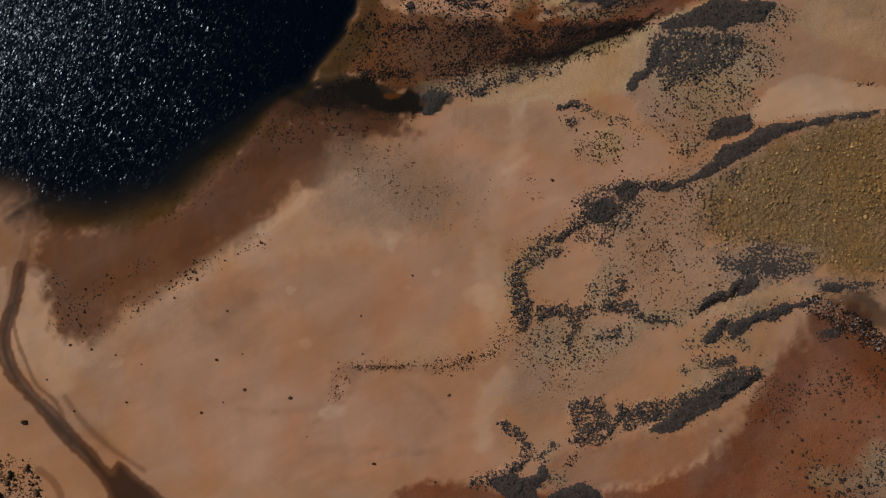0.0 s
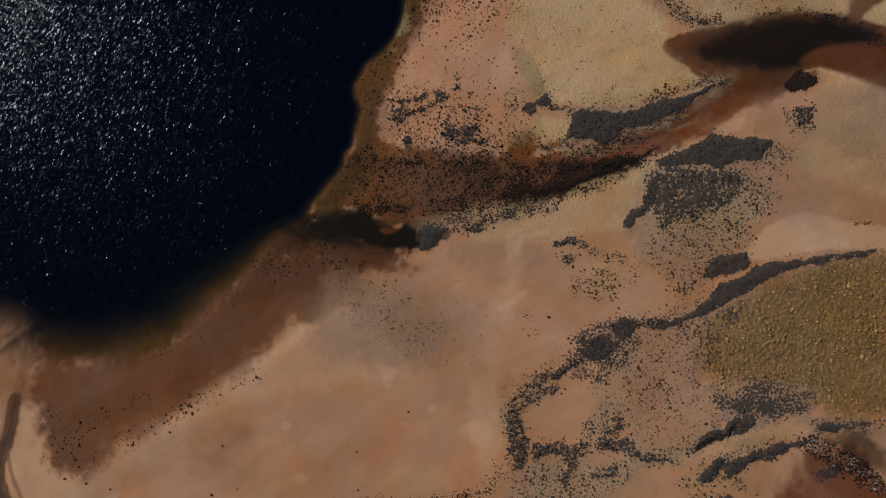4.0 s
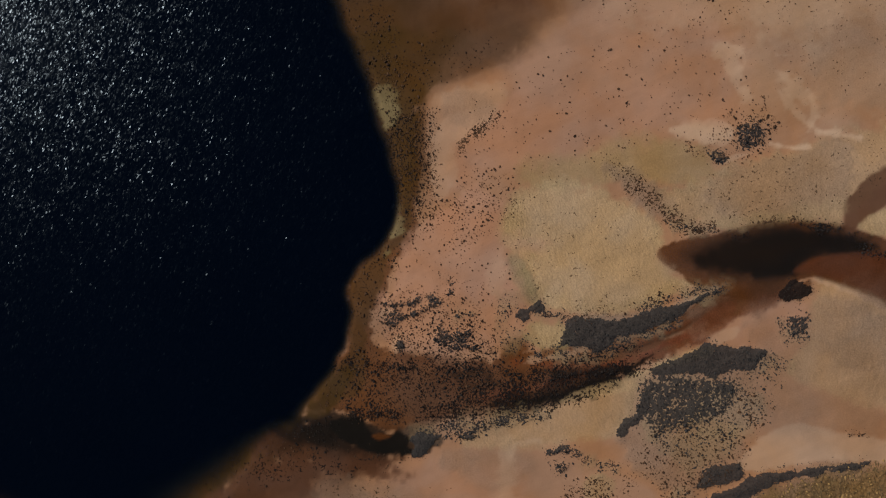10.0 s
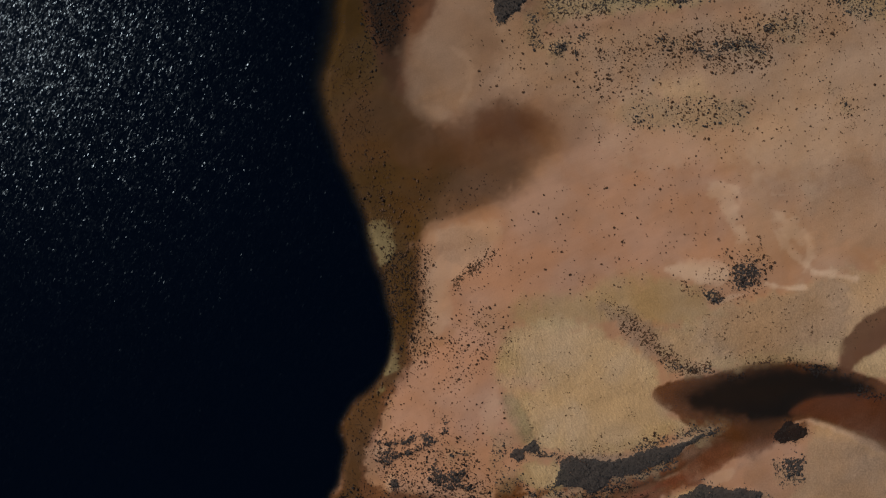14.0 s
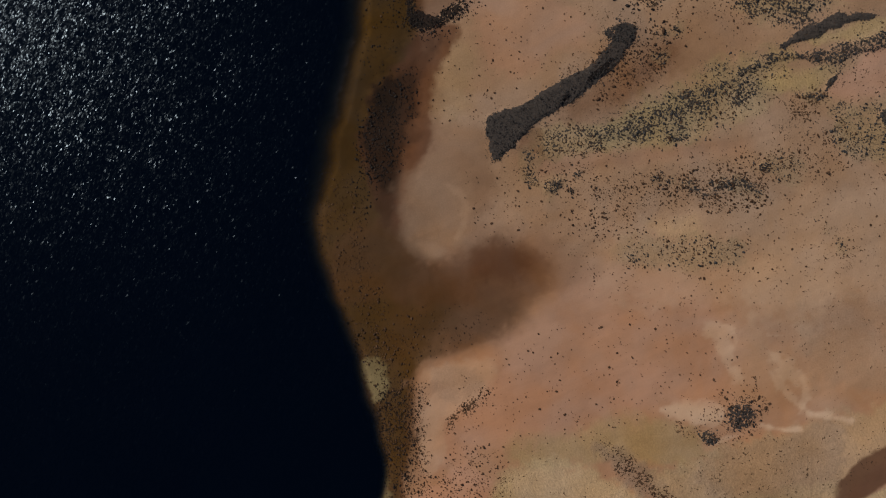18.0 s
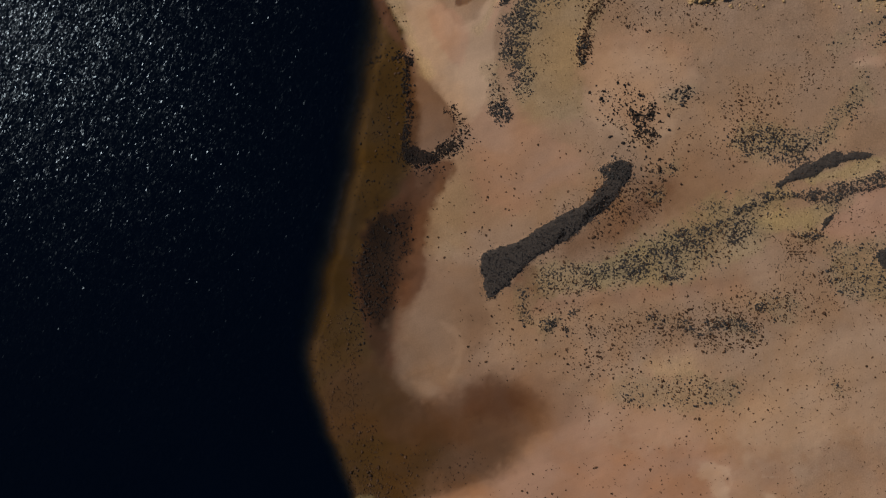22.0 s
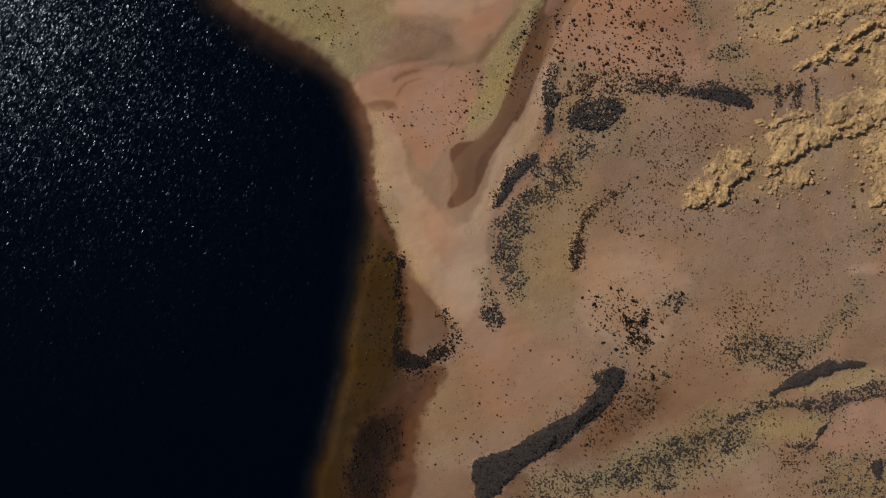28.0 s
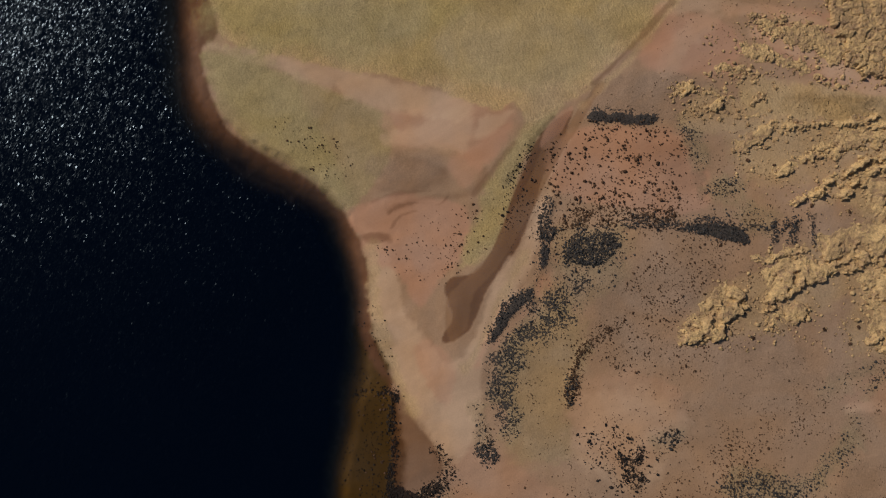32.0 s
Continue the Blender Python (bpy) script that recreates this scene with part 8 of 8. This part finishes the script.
stones_in(.55, .42, "slate", 0, [(42.0, 162.1), (45.0, 163.3), (46.2, 162.3), (44.0, 160.3), (42.5, 160.7)])
stones_in(.78, .45, "slate", 0, [(26.1, 172.7), (27.6, 173.2), (28.1, 171.7), (27.1, 169.2), (27.6, 167.7), (26.3, 168.1), (25.9, 170.6)])
stones_in(.45, .45, "brown", 0, [(26.6, 173.2), (28.1, 177.2), (29.6, 178.2), (29.3, 174.2), (28.3, 169.0)])
grit_in("slate_grit", .42, 3, [(36.4, 12.2), (43.3, 15.1), (52.1, 15.9), (46.0, 5.1), (47.9, 0.2), (57.6, 0.1), (60.5, -1.9), (50.7, -3.8), (44.0, 1.2)])
grit_in("slate_grit", .3, 2, [(27.4, 3.4), (36.3, 10.2), (42.2, 12.1), (43.0, 0.2), (38.0, -4.6), (30.2, -2.6)])
stones_in(.94, .42, "slate", .1, [(27.5, 11.2), (28.5, 13.1), (30.4, 12.8), (31.9, 11.8), (30.9, 10.4), (28.9, 9.8)])
stones_in(.94, .42, "slate", .1, [(22.0, 7.5), (24.0, 9.4), (26.0, 9.9), (27.9, 8.5), (26.4, 6.5), (24.0, 6.0)])
stones_along(.85, .42, "slate", 0, .8, [(17.5, 3.0), (19.5, 4.6), (21.8, 6.0)])
stones_in(.9, .42, "slate", 0, [(12.6, 3.4), (14.9, 4.2), (16.2, 3.6), (14.5, 3.0)])
stones_in(.88, .45, "slate", 0, [(25.8, 193.1), (26.7, 195.7), (29.7, 197.7), (33.7, 198.0), (35.5, 196.2), (33.7, 193.7), (30.7, 192.3)])
stones_in(.94, .42, "slate", 0, [(21.5, 194.5), (22.7, 195.1), (22.8, 192.2), (21.6, 191.0)])
stones_in(.94, .42, "slate", 0, [(12.7, 178.4), (14.0, 181.4), (16.0, 184.5), (18.6, 186.8), (20.3, 187.8), (19.8, 186.2), (17.3, 184.0), (15.3, 181.2), (13.7, 178.4)])
stones_in(.94, .42, "black", 0, [(-4.4, 151.7), (-3.0, 152.9), (-0.2, 151.9), (1.0, 151.0), (-1.2, 149.7), (-3.7, 150.3)])


# relief of the grassy, stony and rippled kinds
inner = np.s_[22:-22, 22:-22]
gx, gy = GX[inner], GY[inner]
land = step(INLAND[inner], 0, 6)
tuft = lumps(gx + 0.5 * NEAR[inner], gy + 0.5 * FINE[inner], 0.85, 5)
HEIGHT[inner] += land * (0.07 * NEAR[inner] + 0.02 * FINE[inner])
HEIGHT[inner] += CRUST[inner] * (1 + 1.0 * FINE[inner] + 1.1 * lumps(gx + 0.6 * NEAR[inner], gy, 0.75, 15))
HEIGHT[inner] += (0.10 * COVER["straw"] + 0.52 * COVER["tussock"] + 0.07 * COVER["olive"] + 0.10 * COVER["grey"] + 0.03 * COVER["tan"] + 0.08 * COVER["red"])[inner] * tuft * (0.5 + 0.5 * np.clip(fractal(gx, gy, 9.0, 2, 61) + 0.6, 0, 1))

me, _ = sheet("ground", XS, YS, HEIGHT)
for kind, c in (*COVER.items(), *GRIT.items()):
    give(me, kind, c)
shade_smooth(me)
me.materials.append(GROUND)
ground = tagged(new("ground", me), "sandy shore in tan, pink and rust brown with grassy patches", "ground", kind="structure")


def ground_z(x, y):
    i = np.clip(np.searchsorted(XS, x), 1, len(XS) - 1)
    j = np.clip(np.searchsorted(YS, y), 1, len(YS) - 1)
    return HEIGHT[j, i]


# the sea: one level sheet, clear over the shelf and dark past it
wx, wy = lines(-90.0, 30.0, 0.5, 2500.0), lines(-54.0, 246.0, 0.5, 2500.0)
WX, WY = np.meshgrid(wx, wy)
close = (np.abs(WX) < 200) & (WY > -200) & (WY < 400)
d = np.where(WX < 0, -200.0, 200.0)
d[close] = -away(WX[close], WY[close], COAST, True)
w = np.interp(WY, SHELF[:, 0], SHELF[:, 1])
d = d + (0.10 + 0.22 * w) * fractal(WX, WY, 5.0, 5, 11) + 0.25 * fractal(WX, WY, 1.1, 3, 23)
wet = d < w + 3.0
keep = wet[:-1, :-1] | wet[1:, 1:] | wet[1:, :-1] | wet[:-1, 1:]
me, used = sheet("sea", wx, wy, np.zeros(WX.shape), keep)
give(me, "depth", 1 - (1 - step(-d.ravel()[used], -w.ravel()[used], (w * np.interp(WY, (16, 32), (2.3, 1.4))).ravel()[used])) ** 2.0)
me.materials.append(WATER)
sea = tagged(new("sea", me), "dark blue sea with fine ripples glinting in the sun", "water", kind="structure")



def shallow(name, label, most, soft, points):
    """A thin sheet of brown water in a hollow of the sand."""
    line = smooth(points, True)
    box = extent(line, 0.5)
    xs, ys = np.arange(box[0], box[2], 0.35), np.arange(box[1], box[3], 0.35)
    px, py = np.meshgrid(xs, ys)
    d = away(px, py, line, True) + 0.3 * fractal(px, py, 2.0, 3, 91)
    inside = (d[:-1, :-1] > 0) | (d[1:, 1:] > 0)
    me, used = sheet(name, xs, ys, ground_z(px, py) + 0.04, inside)
    give(me, "depth", (most * step(d, 0.0, soft)).ravel()[used])
    shade_smooth(me)
    me.materials.append(BROWN)
    tagged(new(name, me), label, "water", kind="structure")


shallow("stream", "narrow brown stream winding over the sand", 0.45, 1.2, [(-79.4, -0.3), (-80.8, -6.4), (-82.3, -10.7), (-82.7, -14.5), (-81.2, -19.4), (-78.6, -22.7), (-75.0, -26.7), (-71.4, -31.1), (-66.3, -35.6), (-63.2, -39.7), (-62.2, -43.1), (-61.2, -49.9), (-45.1, -49.9), (-52.6, -42.1), (-57.5, -38.1), (-60.7, -35.4), (-62.4, -37.0), (-66.1, -32.8), (-70.7, -28.0), (-73.4, -25.4), (-76.9, -21.9), (-79.5, -17.8), (-80.4, -13.7), (-79.5, -9.7), (-78.4, -5.4), (-78.1, -0.3)])
shallow("tidal_pool", "dark brown tidal pool with a deep middle", 0.4, 5, [(38.1, 60.7), (41.3, 63.1), (51.2, 65.2), (61.0, 66.1), (70.7, 64.3), (76.5, 62.3), (83.5, 60.1), (83.5, 58.6), (76.5, 59.8), (66.5, 60.2), (61.2, 58.5), (59.5, 56.6), (51.0, 55.6), (44.7, 56.7)])
shallow("tidal_channel", "shallow brown channel between sand banks", 0.07, 1.2, [(26.7, 218.9), (24.9, 213.4), (21.9, 207.9), (19.0, 199.0), (16.0, 192.9), (12.0, 187.6), (10.1, 182.6), (8.1, 179.8), (5.3, 178.5), (4.5, 179.2), (6.3, 182.5), (5.0, 187.3), (6.4, 189.5), (10.2, 190.4), (14.2, 196.5), (17.3, 205.4), (20.3, 212.7), (22.3, 215.8), (24.9, 218.3)])

# ---------------------------------------------------------------- stones
GOLD = (1 + 5 ** 0.5) / 2
ICO = np.array([(-1, GOLD, 0), (1, GOLD, 0), (-1, -GOLD, 0), (1, -GOLD, 0), (0, -1, GOLD), (0, 1, GOLD), (0, -1, -GOLD), (0, 1, -GOLD),
                (GOLD, 0, -1), (GOLD, 0, 1), (-GOLD, 0, -1), (-GOLD, 0, 1)]) / 1.9
ICO_FACES = np.array([(0, 11, 5), (0, 5, 1), (0, 1, 7), (0, 7, 10), (0, 10, 11), (1, 5, 9), (5, 11, 4), (11, 10, 2), (10, 7, 6), (7, 1, 8)]
                     + [(3, 9, 4), (3, 4, 2), (3, 2, 6), (3, 6, 8), (3, 8, 9), (4, 9, 5), (2, 4, 11), (6, 2, 10), (8, 6, 7), (9, 8, 1)])


def heap(name, x, y, size, rs, rise=None, sunk=0.14):
    """Many angular stones in one mesh, each sunk a little into the ground."""
    k = len(x)
    v = ICO[None] * (1 + rs.uniform(-0.28, 0.28, (k, 12, 1)))
    v = v * rs.uniform(0.6, 1.4, (k, 1, 3)) * np.array((0.85, 1.15, 0.85))
    a = rs.normal(0.35, 0.9, k)
    c, s = np.cos(a)[:, None], np.sin(a)[:, None]
    v = np.stack([c * v[..., 0] - s * v[..., 1], s * v[..., 0] + c * v[..., 1], v[..., 2]], -1) * (size / 2)[:, None, None]
    z = ground_z(x, y) + size * sunk + (0 if rise is None else rise)
    v += np.stack([x, y, z], -1)[:, None]
    f = ICO_FACES[None] + 12 * np.arange(k)[:, None, None]
    return mesh_of(name, v.reshape(-1, 3), f.reshape(-1, 3))


def bed(density, size, tint, rise, field, box):
    """Stones strewn or packed over what lies inside field > 0."""
    BED[0] += 1
    rs = np.random.RandomState(100 + BED[0])
    area = (box[2] - box[0]) * (box[3] - box[1])
    packed = density > 0.65
    pitch = size * (0.72 if packed else 0.85)
    k = int(area / pitch ** 2)
    x, y = rs.uniform(box[0], box[2], k), rs.uniform(box[1], box[3], k)
    d = field(x, y)
    clump = fractal(x, y, 3.0, 3, 70 + BED[0])
    full = np.clip(density + (0.35 if packed else 1.1 * density) * clump, 0, 1) if density < 0.97 else np.full(k, 0.96)
    hold = rs.uniform(0, 1, k) < full * ((0.14 if density > 0.93 else 0.42) * step(d, -0.3, 0.15) + 0.07 * step(d, -1.5, -0.2) if packed else 0.3 * step(d, -1.2, 1.0))
    x, y, d = x[hold], y[hold], d[hold]
    if len(x) < 2:
        return
    s = size * np.clip(rs.lognormal(-0.15, 0.45, len(x)), 0.45, 2.4) * (0.85 if packed else 1.0)
    if density < 0.2:
        big = np.argsort(-s)[: min(len(s) // 6, 14, 290 - len(SINGLES))]
        SINGLES.extend((x[i], y[i], min(1.25 * s[i], 0.8)) for i in big)
        x, y, s, d = (np.delete(v, big) for v in (x, y, s, d))
    lift = rise * np.clip(d, 0, 1.6) * 0.55 if rise else None
    if tint == "grass":
        me = heap("grass_tussocks", x, y, s, rs, -0.1 * s)
        me.materials.append(STONE[tint])
        tagged(new("grass_tussocks", me), "low dry yellow-brown grass tussocks on sandy soil", "grass", kind="stuff")
        return
    dense = density > 0.45
    name = "stone_bed" if dense else "scattered_stones"
    me = heap(name, x, y, s, rs, lift, 0.04 if density > 0.93 else 0.14)
    me.materials.append(STONE[tint])
    tone = {"slate": "dark slate-grey", "brown": "dark brown", "black": "blackish", "grey": "light grey", "ochre": "pale ochre"}[tint]
    text = f"packed bed of {tone} stones on the sand" if dense else f"{tone} stones strewn thinly over the sand"
    tagged(new(name, me), text, "stones", kind="stuff")


for one in WAITING:
    bed(*one)


# ---------------------------------------------------------------- rock ledges
def rock_mesh(name, seed, cuts=2):
    bm = bmesh.new()
    bmesh.ops.create_icosphere(bm, subdivisions=cuts, radius=0.5)
    rs = random.Random(seed)
    sx, sy, sz = rs.uniform(0.8, 1.25), rs.uniform(0.7, 1.1), rs.uniform(0.55, 0.85)
    for v in bm.verts:
        o = Vector((seed * 3.7, seed * 1.3, 0))
        k = 1 + 0.55 * noise.noise(v.co * 2.3 + o) + 0.22 * noise.noise(v.co * 6 + o)
        v.co = Vector((v.co.x * sx * k, v.co.y * sy * k, v.co.z * sz * k))
    me = bpy.data.meshes.new(name)
    bm.to_mesh(me)
    bm.free()
    return me


BLOCKS = [rock_mesh("block", 50 + i, 2) for i in range(6)]
for b in BLOCKS:
    b.materials.append(LEDGE)
LEDGES = [0]


def outcrop(height, size, field, box, knobby=False):
    """A worn, lumpy ledge of rock with a broken edge and loose blocks at its foot."""
    LEDGES[0] += 1
    seed = 200 + LEDGES[0]
    rs = np.random.RandomState(seed)
    xs, ys = np.arange(box[0], box[2], 0.15), np.arange(box[1], box[3], 0.15)
    px, py = np.meshgrid(xs, ys)
    d = field(px, py) + 1.3 * fractal(px, py, 2.8, 4, seed) + 0.9 * fractal(px, py, 0.9, 3, seed + 40) + 0.7 * (blocky(px, py, 0.9, seed + 21) - 0.5) + 0.5 * (blocky(px, py, 0.4, seed + 22) - 0.5)
    up = step(d, 0.0, 0.3)
    warp = 0.5 * fractal(px, py, 1.5, 2, seed + 6)
    knob = lumps(px + warp, py - warp, 0.95 * size, seed + 7)
    crumb = lumps(px - warp, py + warp, 0.5, seed + 8)
    if knobby:
        z = up * height * (0.1 + 0.32 * step(knob, 0.06, 0.4) * (0.5 + blocky(px + warp, py - warp, 0.95 * size, seed + 7)) + 0.1 * crumb)
    else:
        # a worn flat top, cracked and pitted, standing highest along its lee side
        lee = step((field(px, py) - field(px + 1.6 * math.sin(-SUN_AZ), py - 1.6 * math.cos(SUN_AZ))) / 1.6, -0.7, 0.9)
        up = step(d, 0.0, 0.25 + 2.2 * (1 - lee))
        hole = step(fractal(px + 40, py, 2.0, 4, seed + 9), -0.30, -0.16)
        crack = step(lumps(px + 2 * warp, py + warp, 1.7 * size, seed + 11), 0.04, 0.12)
        shelf = 0.14 + 0.50 * lee + 0.22 * blocky(px + warp, py, 1.3, seed + 23)
        grain = blocky(px, py, 0.34, seed + 24) + 0.6 * blocky(px + warp, py, 0.7, seed + 25)
        z = up * hole * (height * shelf * (0.55 + 0.45 * crack) + 0.085 * grain + 0.05 * crumb)
    z = z + 0.07 * fractal(px, py, 0.5, 3, seed + 13)
    base = ground_z(px, py)
    keep = (d[:-1, :-1] > -0.15) | (d[1:, 1:] > -0.15)
    top = np.where(d > -0.1, base + np.maximum(z, 0.02), base - 0.35)
    me, _ = sheet("ledge", xs, ys, top, keep)
    me.materials.append(LEDGE)
    mx, my = (box[0] + box[2]) / 2, (box[1] + box[3]) / 2
    thing = tagged(new("rock_outcrop"), "weathered ochre rock ledge with a broken edge", "rock", "rock ledges")
    thing.location = (mx, my, float(ground_z(mx, my)))
    ob = new("ledge", me)
    ob.parent = thing
    ob.location = (-mx, -my, -thing.location.z)
    k = int(np.clip((box[2] - box[0]) * (box[3] - box[1]) / 14, 4, 16))
    tries = 0
    while k and tries < 900:
        tries += 1
        x, y = rs.uniform(box[0], box[2]), rs.uniform(box[1], box[3])
        dd = float(field(np.array([x]), np.array([y]))[0])
        if -1.3 < dd < 0.3:
            s = rs.uniform(0.35, 0.95)
            ob = new("block", BLOCKS[rs.randint(6)])
            ob.parent = thing
            ob.matrix_local = Matrix.LocRotScale((x - mx, y - my, float(ground_z(x, y)) + 0.12 * s - thing.location.z), Euler((0, 0, rs.uniform(0, 6.3))), (s, s, s))
            k -= 1


def ledge_in(height, size, points, knobby=False):
    line = smooth(points, True, 3)
    outcrop(height, size, lambda x, y: away(x, y, line, True), extent(line, 1.4), knobby)


def ledge_along(height, size, width, points):
    line = smooth(points, False, 3)
    outcrop(height, size, lambda x, y: width / 2 - away(x, y, line, False), extent(line, width / 2 + 1.4))
ledge_in(1.0, .9, [(46.2, 178.8), (47.2, 182.3), (49.6, 185.3), (51.6, 188.3), (54.6, 188.9), (56.6, 187.4), (57.3, 184.4), (55.6, 183.4), (54.1, 181.9), (53.1, 179.9), (50.6, 179.4), (48.1, 178.9)])
ledge_in(1.0, .9, [(60.0, 184.5), (61.0, 188.4), (60.1, 191.4), (63.5, 193.5), (67.5, 194.0), (71.4, 193.5), (75.4, 194.6), (78.3, 195.1), (77.3, 192.6), (74.4, 191.1), (69.4, 189.7), (66.9, 188.0), (65.0, 186.5), (62.0, 185.5)])
ledge_in(.6, .9, [(60.5, 181.0), (62.5, 184.0), (65.5, 186.5), (66.9, 186.5), (67.9, 184.5), (66.4, 182.5), (63.5, 182.0), (61.5, 180.5)])
ledge_in(.7, 1.0, [(70.5, 198.0), (75.4, 199.1), (83.3, 201.1), (83.3, 193.7), (77.3, 193.1), (74.4, 194.1), (70.9, 193.5), (70.0, 195.5)])
ledge_in(.8, 1.0, [(76.8, 190.6), (79.8, 192.1), (84.2, 192.7), (84.1, 179.8), (80.1, 178.3), (78.2, 179.2), (79.7, 183.7), (77.8, 186.6)])
ledge_in(.4, .6, [(59.1, 193.6), (63.5, 195.0), (68.5, 195.9), (69.7, 195.1), (65.5, 194.1), (60.6, 193.0)])
ledge_along(1.2, .9, 1.6, [(69.5, 205.0), (72.0, 207.1), (74.5, 208.6), (76.5, 209.8), (78.5, 211.1), (83.5, 212.5)])
ledge_along(1.0, .9, 1.2, [(74.5, 205.1), (77.0, 207.4), (79.5, 209.1), (83.5, 210.5)])
ledge_along(.7, .8, .9, [(65.9, 203.3), (68.6, 205.0), (70.2, 206.1)])
ledge_in(.5, .8, [(62.6, 208.5), (64.6, 211.0), (67.6, 212.1), (71.6, 213.1), (73.6, 213.1), (70.6, 211.1), (66.6, 209.5), (64.1, 208.0)])
ledge_in(.5, .6, [(68.6, 212.9), (72.6, 214.9), (77.6, 216.2), (83.5, 216.7), (83.5, 213.7), (77.5, 213.1), (72.6, 212.1)])
ledge_in(.6, .9, [(78.5, 207.4), (83.4, 209.2), (83.3, 200.6), (79.4, 201.6), (77.9, 203.6)])
ledge_in(.35, .6, [(55.9, 212.0), (56.9, 215.0), (59.7, 217.4), (62.7, 217.9), (61.7, 215.1), (58.7, 213.0)])
ledge_along(.7, .8, 1.1, [(65.2, 216.9), (68.7, 217.4), (72.6, 217.5), (76.6, 217.6), (80.1, 218.7)])
ledge_along(.8, .8, 1.0, [(80.1, 216.7), (83.5, 217.5)])
ledge_in(.5, .7, [(44.7, 222.3), (46.9, 224.2), (48.3, 223.2), (45.9, 221.7)])
ledge_along(.45, .6, .8, [(50.2, 223.0), (52.7, 222.6), (54.9, 222.3)])
ledge_in(.7, .8, [(48.1, 220.5), (51.2, 221.2), (53.3, 221.5), (52.7, 219.8), (50.7, 219.5)])
ledge_along(.45, .7, .8, [(52.7, 220.1), (55.7, 219.1), (58.7, 218.7), (60.9, 218.6)])
ledge_in(.4, .8, [(56.8, 230.6), (58.8, 232.8), (62.0, 230.8), (63.0, 229.3), (59.7, 228.5), (57.7, 229.1)])
ledge_along(.4, .5, 1.6, [(52.7, 227.5), (55.7, 227.5), (59.7, 226.1)])
ledge_along(.35, .5, 1.6, [(62.9, 229.0), (66.7, 227.8), (70.7, 225.8)])
ledge_along(.4, .6, .8, [(72.2, 224.8), (73.7, 224.6)])
ledge_along(.45, .6, .8, [(59.1, 221.6), (60.7, 221.9)])
ledge_in(.55, .6, [(58.4, 236.3), (61.9, 236.0), (67.9, 234.8), (73.9, 232.3), (76.8, 230.3), (74.8, 228.7), (70.9, 228.9), (66.9, 230.7), (62.9, 233.2), (59.4, 234.7)], knobby=True)
ledge_in(1.6, 1.4, [(71.5, 240.4), (75.0, 246.1), (86.0, 248.2), (85.7, 224.8), (80.8, 225.2), (77.3, 227.2), (74.7, 230.8), (72.9, 234.8)], knobby=True)
ledge_in(.8, 1.0, [(68.0, 246.0), (74.0, 246.1), (72.1, 239.9), (69.9, 239.9)], knobby=True)


# ---------------------------------------------------------------- single boulders
BOULDERS = [rock_mesh("boulder", i, 2) for i in range(8)]
for b in BOULDERS:
    b.materials.append(STONE["brown"])
SEEDED = random.Random(4)


def boulder(x, y, size):
    ob = new("boulder", SEEDED.choice(BOULDERS))
    ob.matrix_world = Matrix.LocRotScale((x, y, float(ground_z(x, y)) + 0.12 * size), Euler((0, 0, SEEDED.uniform(0, 6.3))), (size * 0.65, size * 0.85, size * 0.7))
    tagged(ob, "small dark brown boulder half sunk in the sand", "boulder", "boulders on the shore")


for place in [(-30.2, -24.2, 0.90), (-38.3, -22.7, 0.70), (-46.7, -3.2, 0.70), (-47.0, -1.9, 0.60), (-50.7, -6.4, 0.60), (-43.2, -17.4, 0.60), (-15.5, -35.8, 0.70), (-2.2, -23.9, 0.60), (-70.0, -9.3, 0.70), (-69.5, -14.6, 0.60), (-61.3, -16.4, 0.50), (-59.4, -24.8, 0.60), (-68.8, -26.3, 0.60), (-46.0, -26.7, 0.60), (-41.3, -8.8, 0.50), (-77.8, -28.2, 1.40), (-8.4, -2.9, 0.60), (-17.3, -16.6, 0.50), (-27.3, -31.0, 0.40), (-42.1, -24.9, 0.40), (-21.6, -18.0, 0.40), (-58.1, -8.7, 0.50), (-35.1, 3.2, 0.60), (-73.8, -20.7, 0.50)]:
    boulder(*place)
for place in [(-65.6, -15.4, 0.50), (-64.3, -11.1, 0.50), (-56.7, -18.1, 0.40), (-38.6, -16.4, 0.40), (-17.5, -9.9, 0.40), (-4.8, -39.0, 0.60), (44.6, -30.3, 0.80), (16.3, 13.5, 0.80)]:
    boulder(*place)
for place in SINGLES:
    boulder(*place)
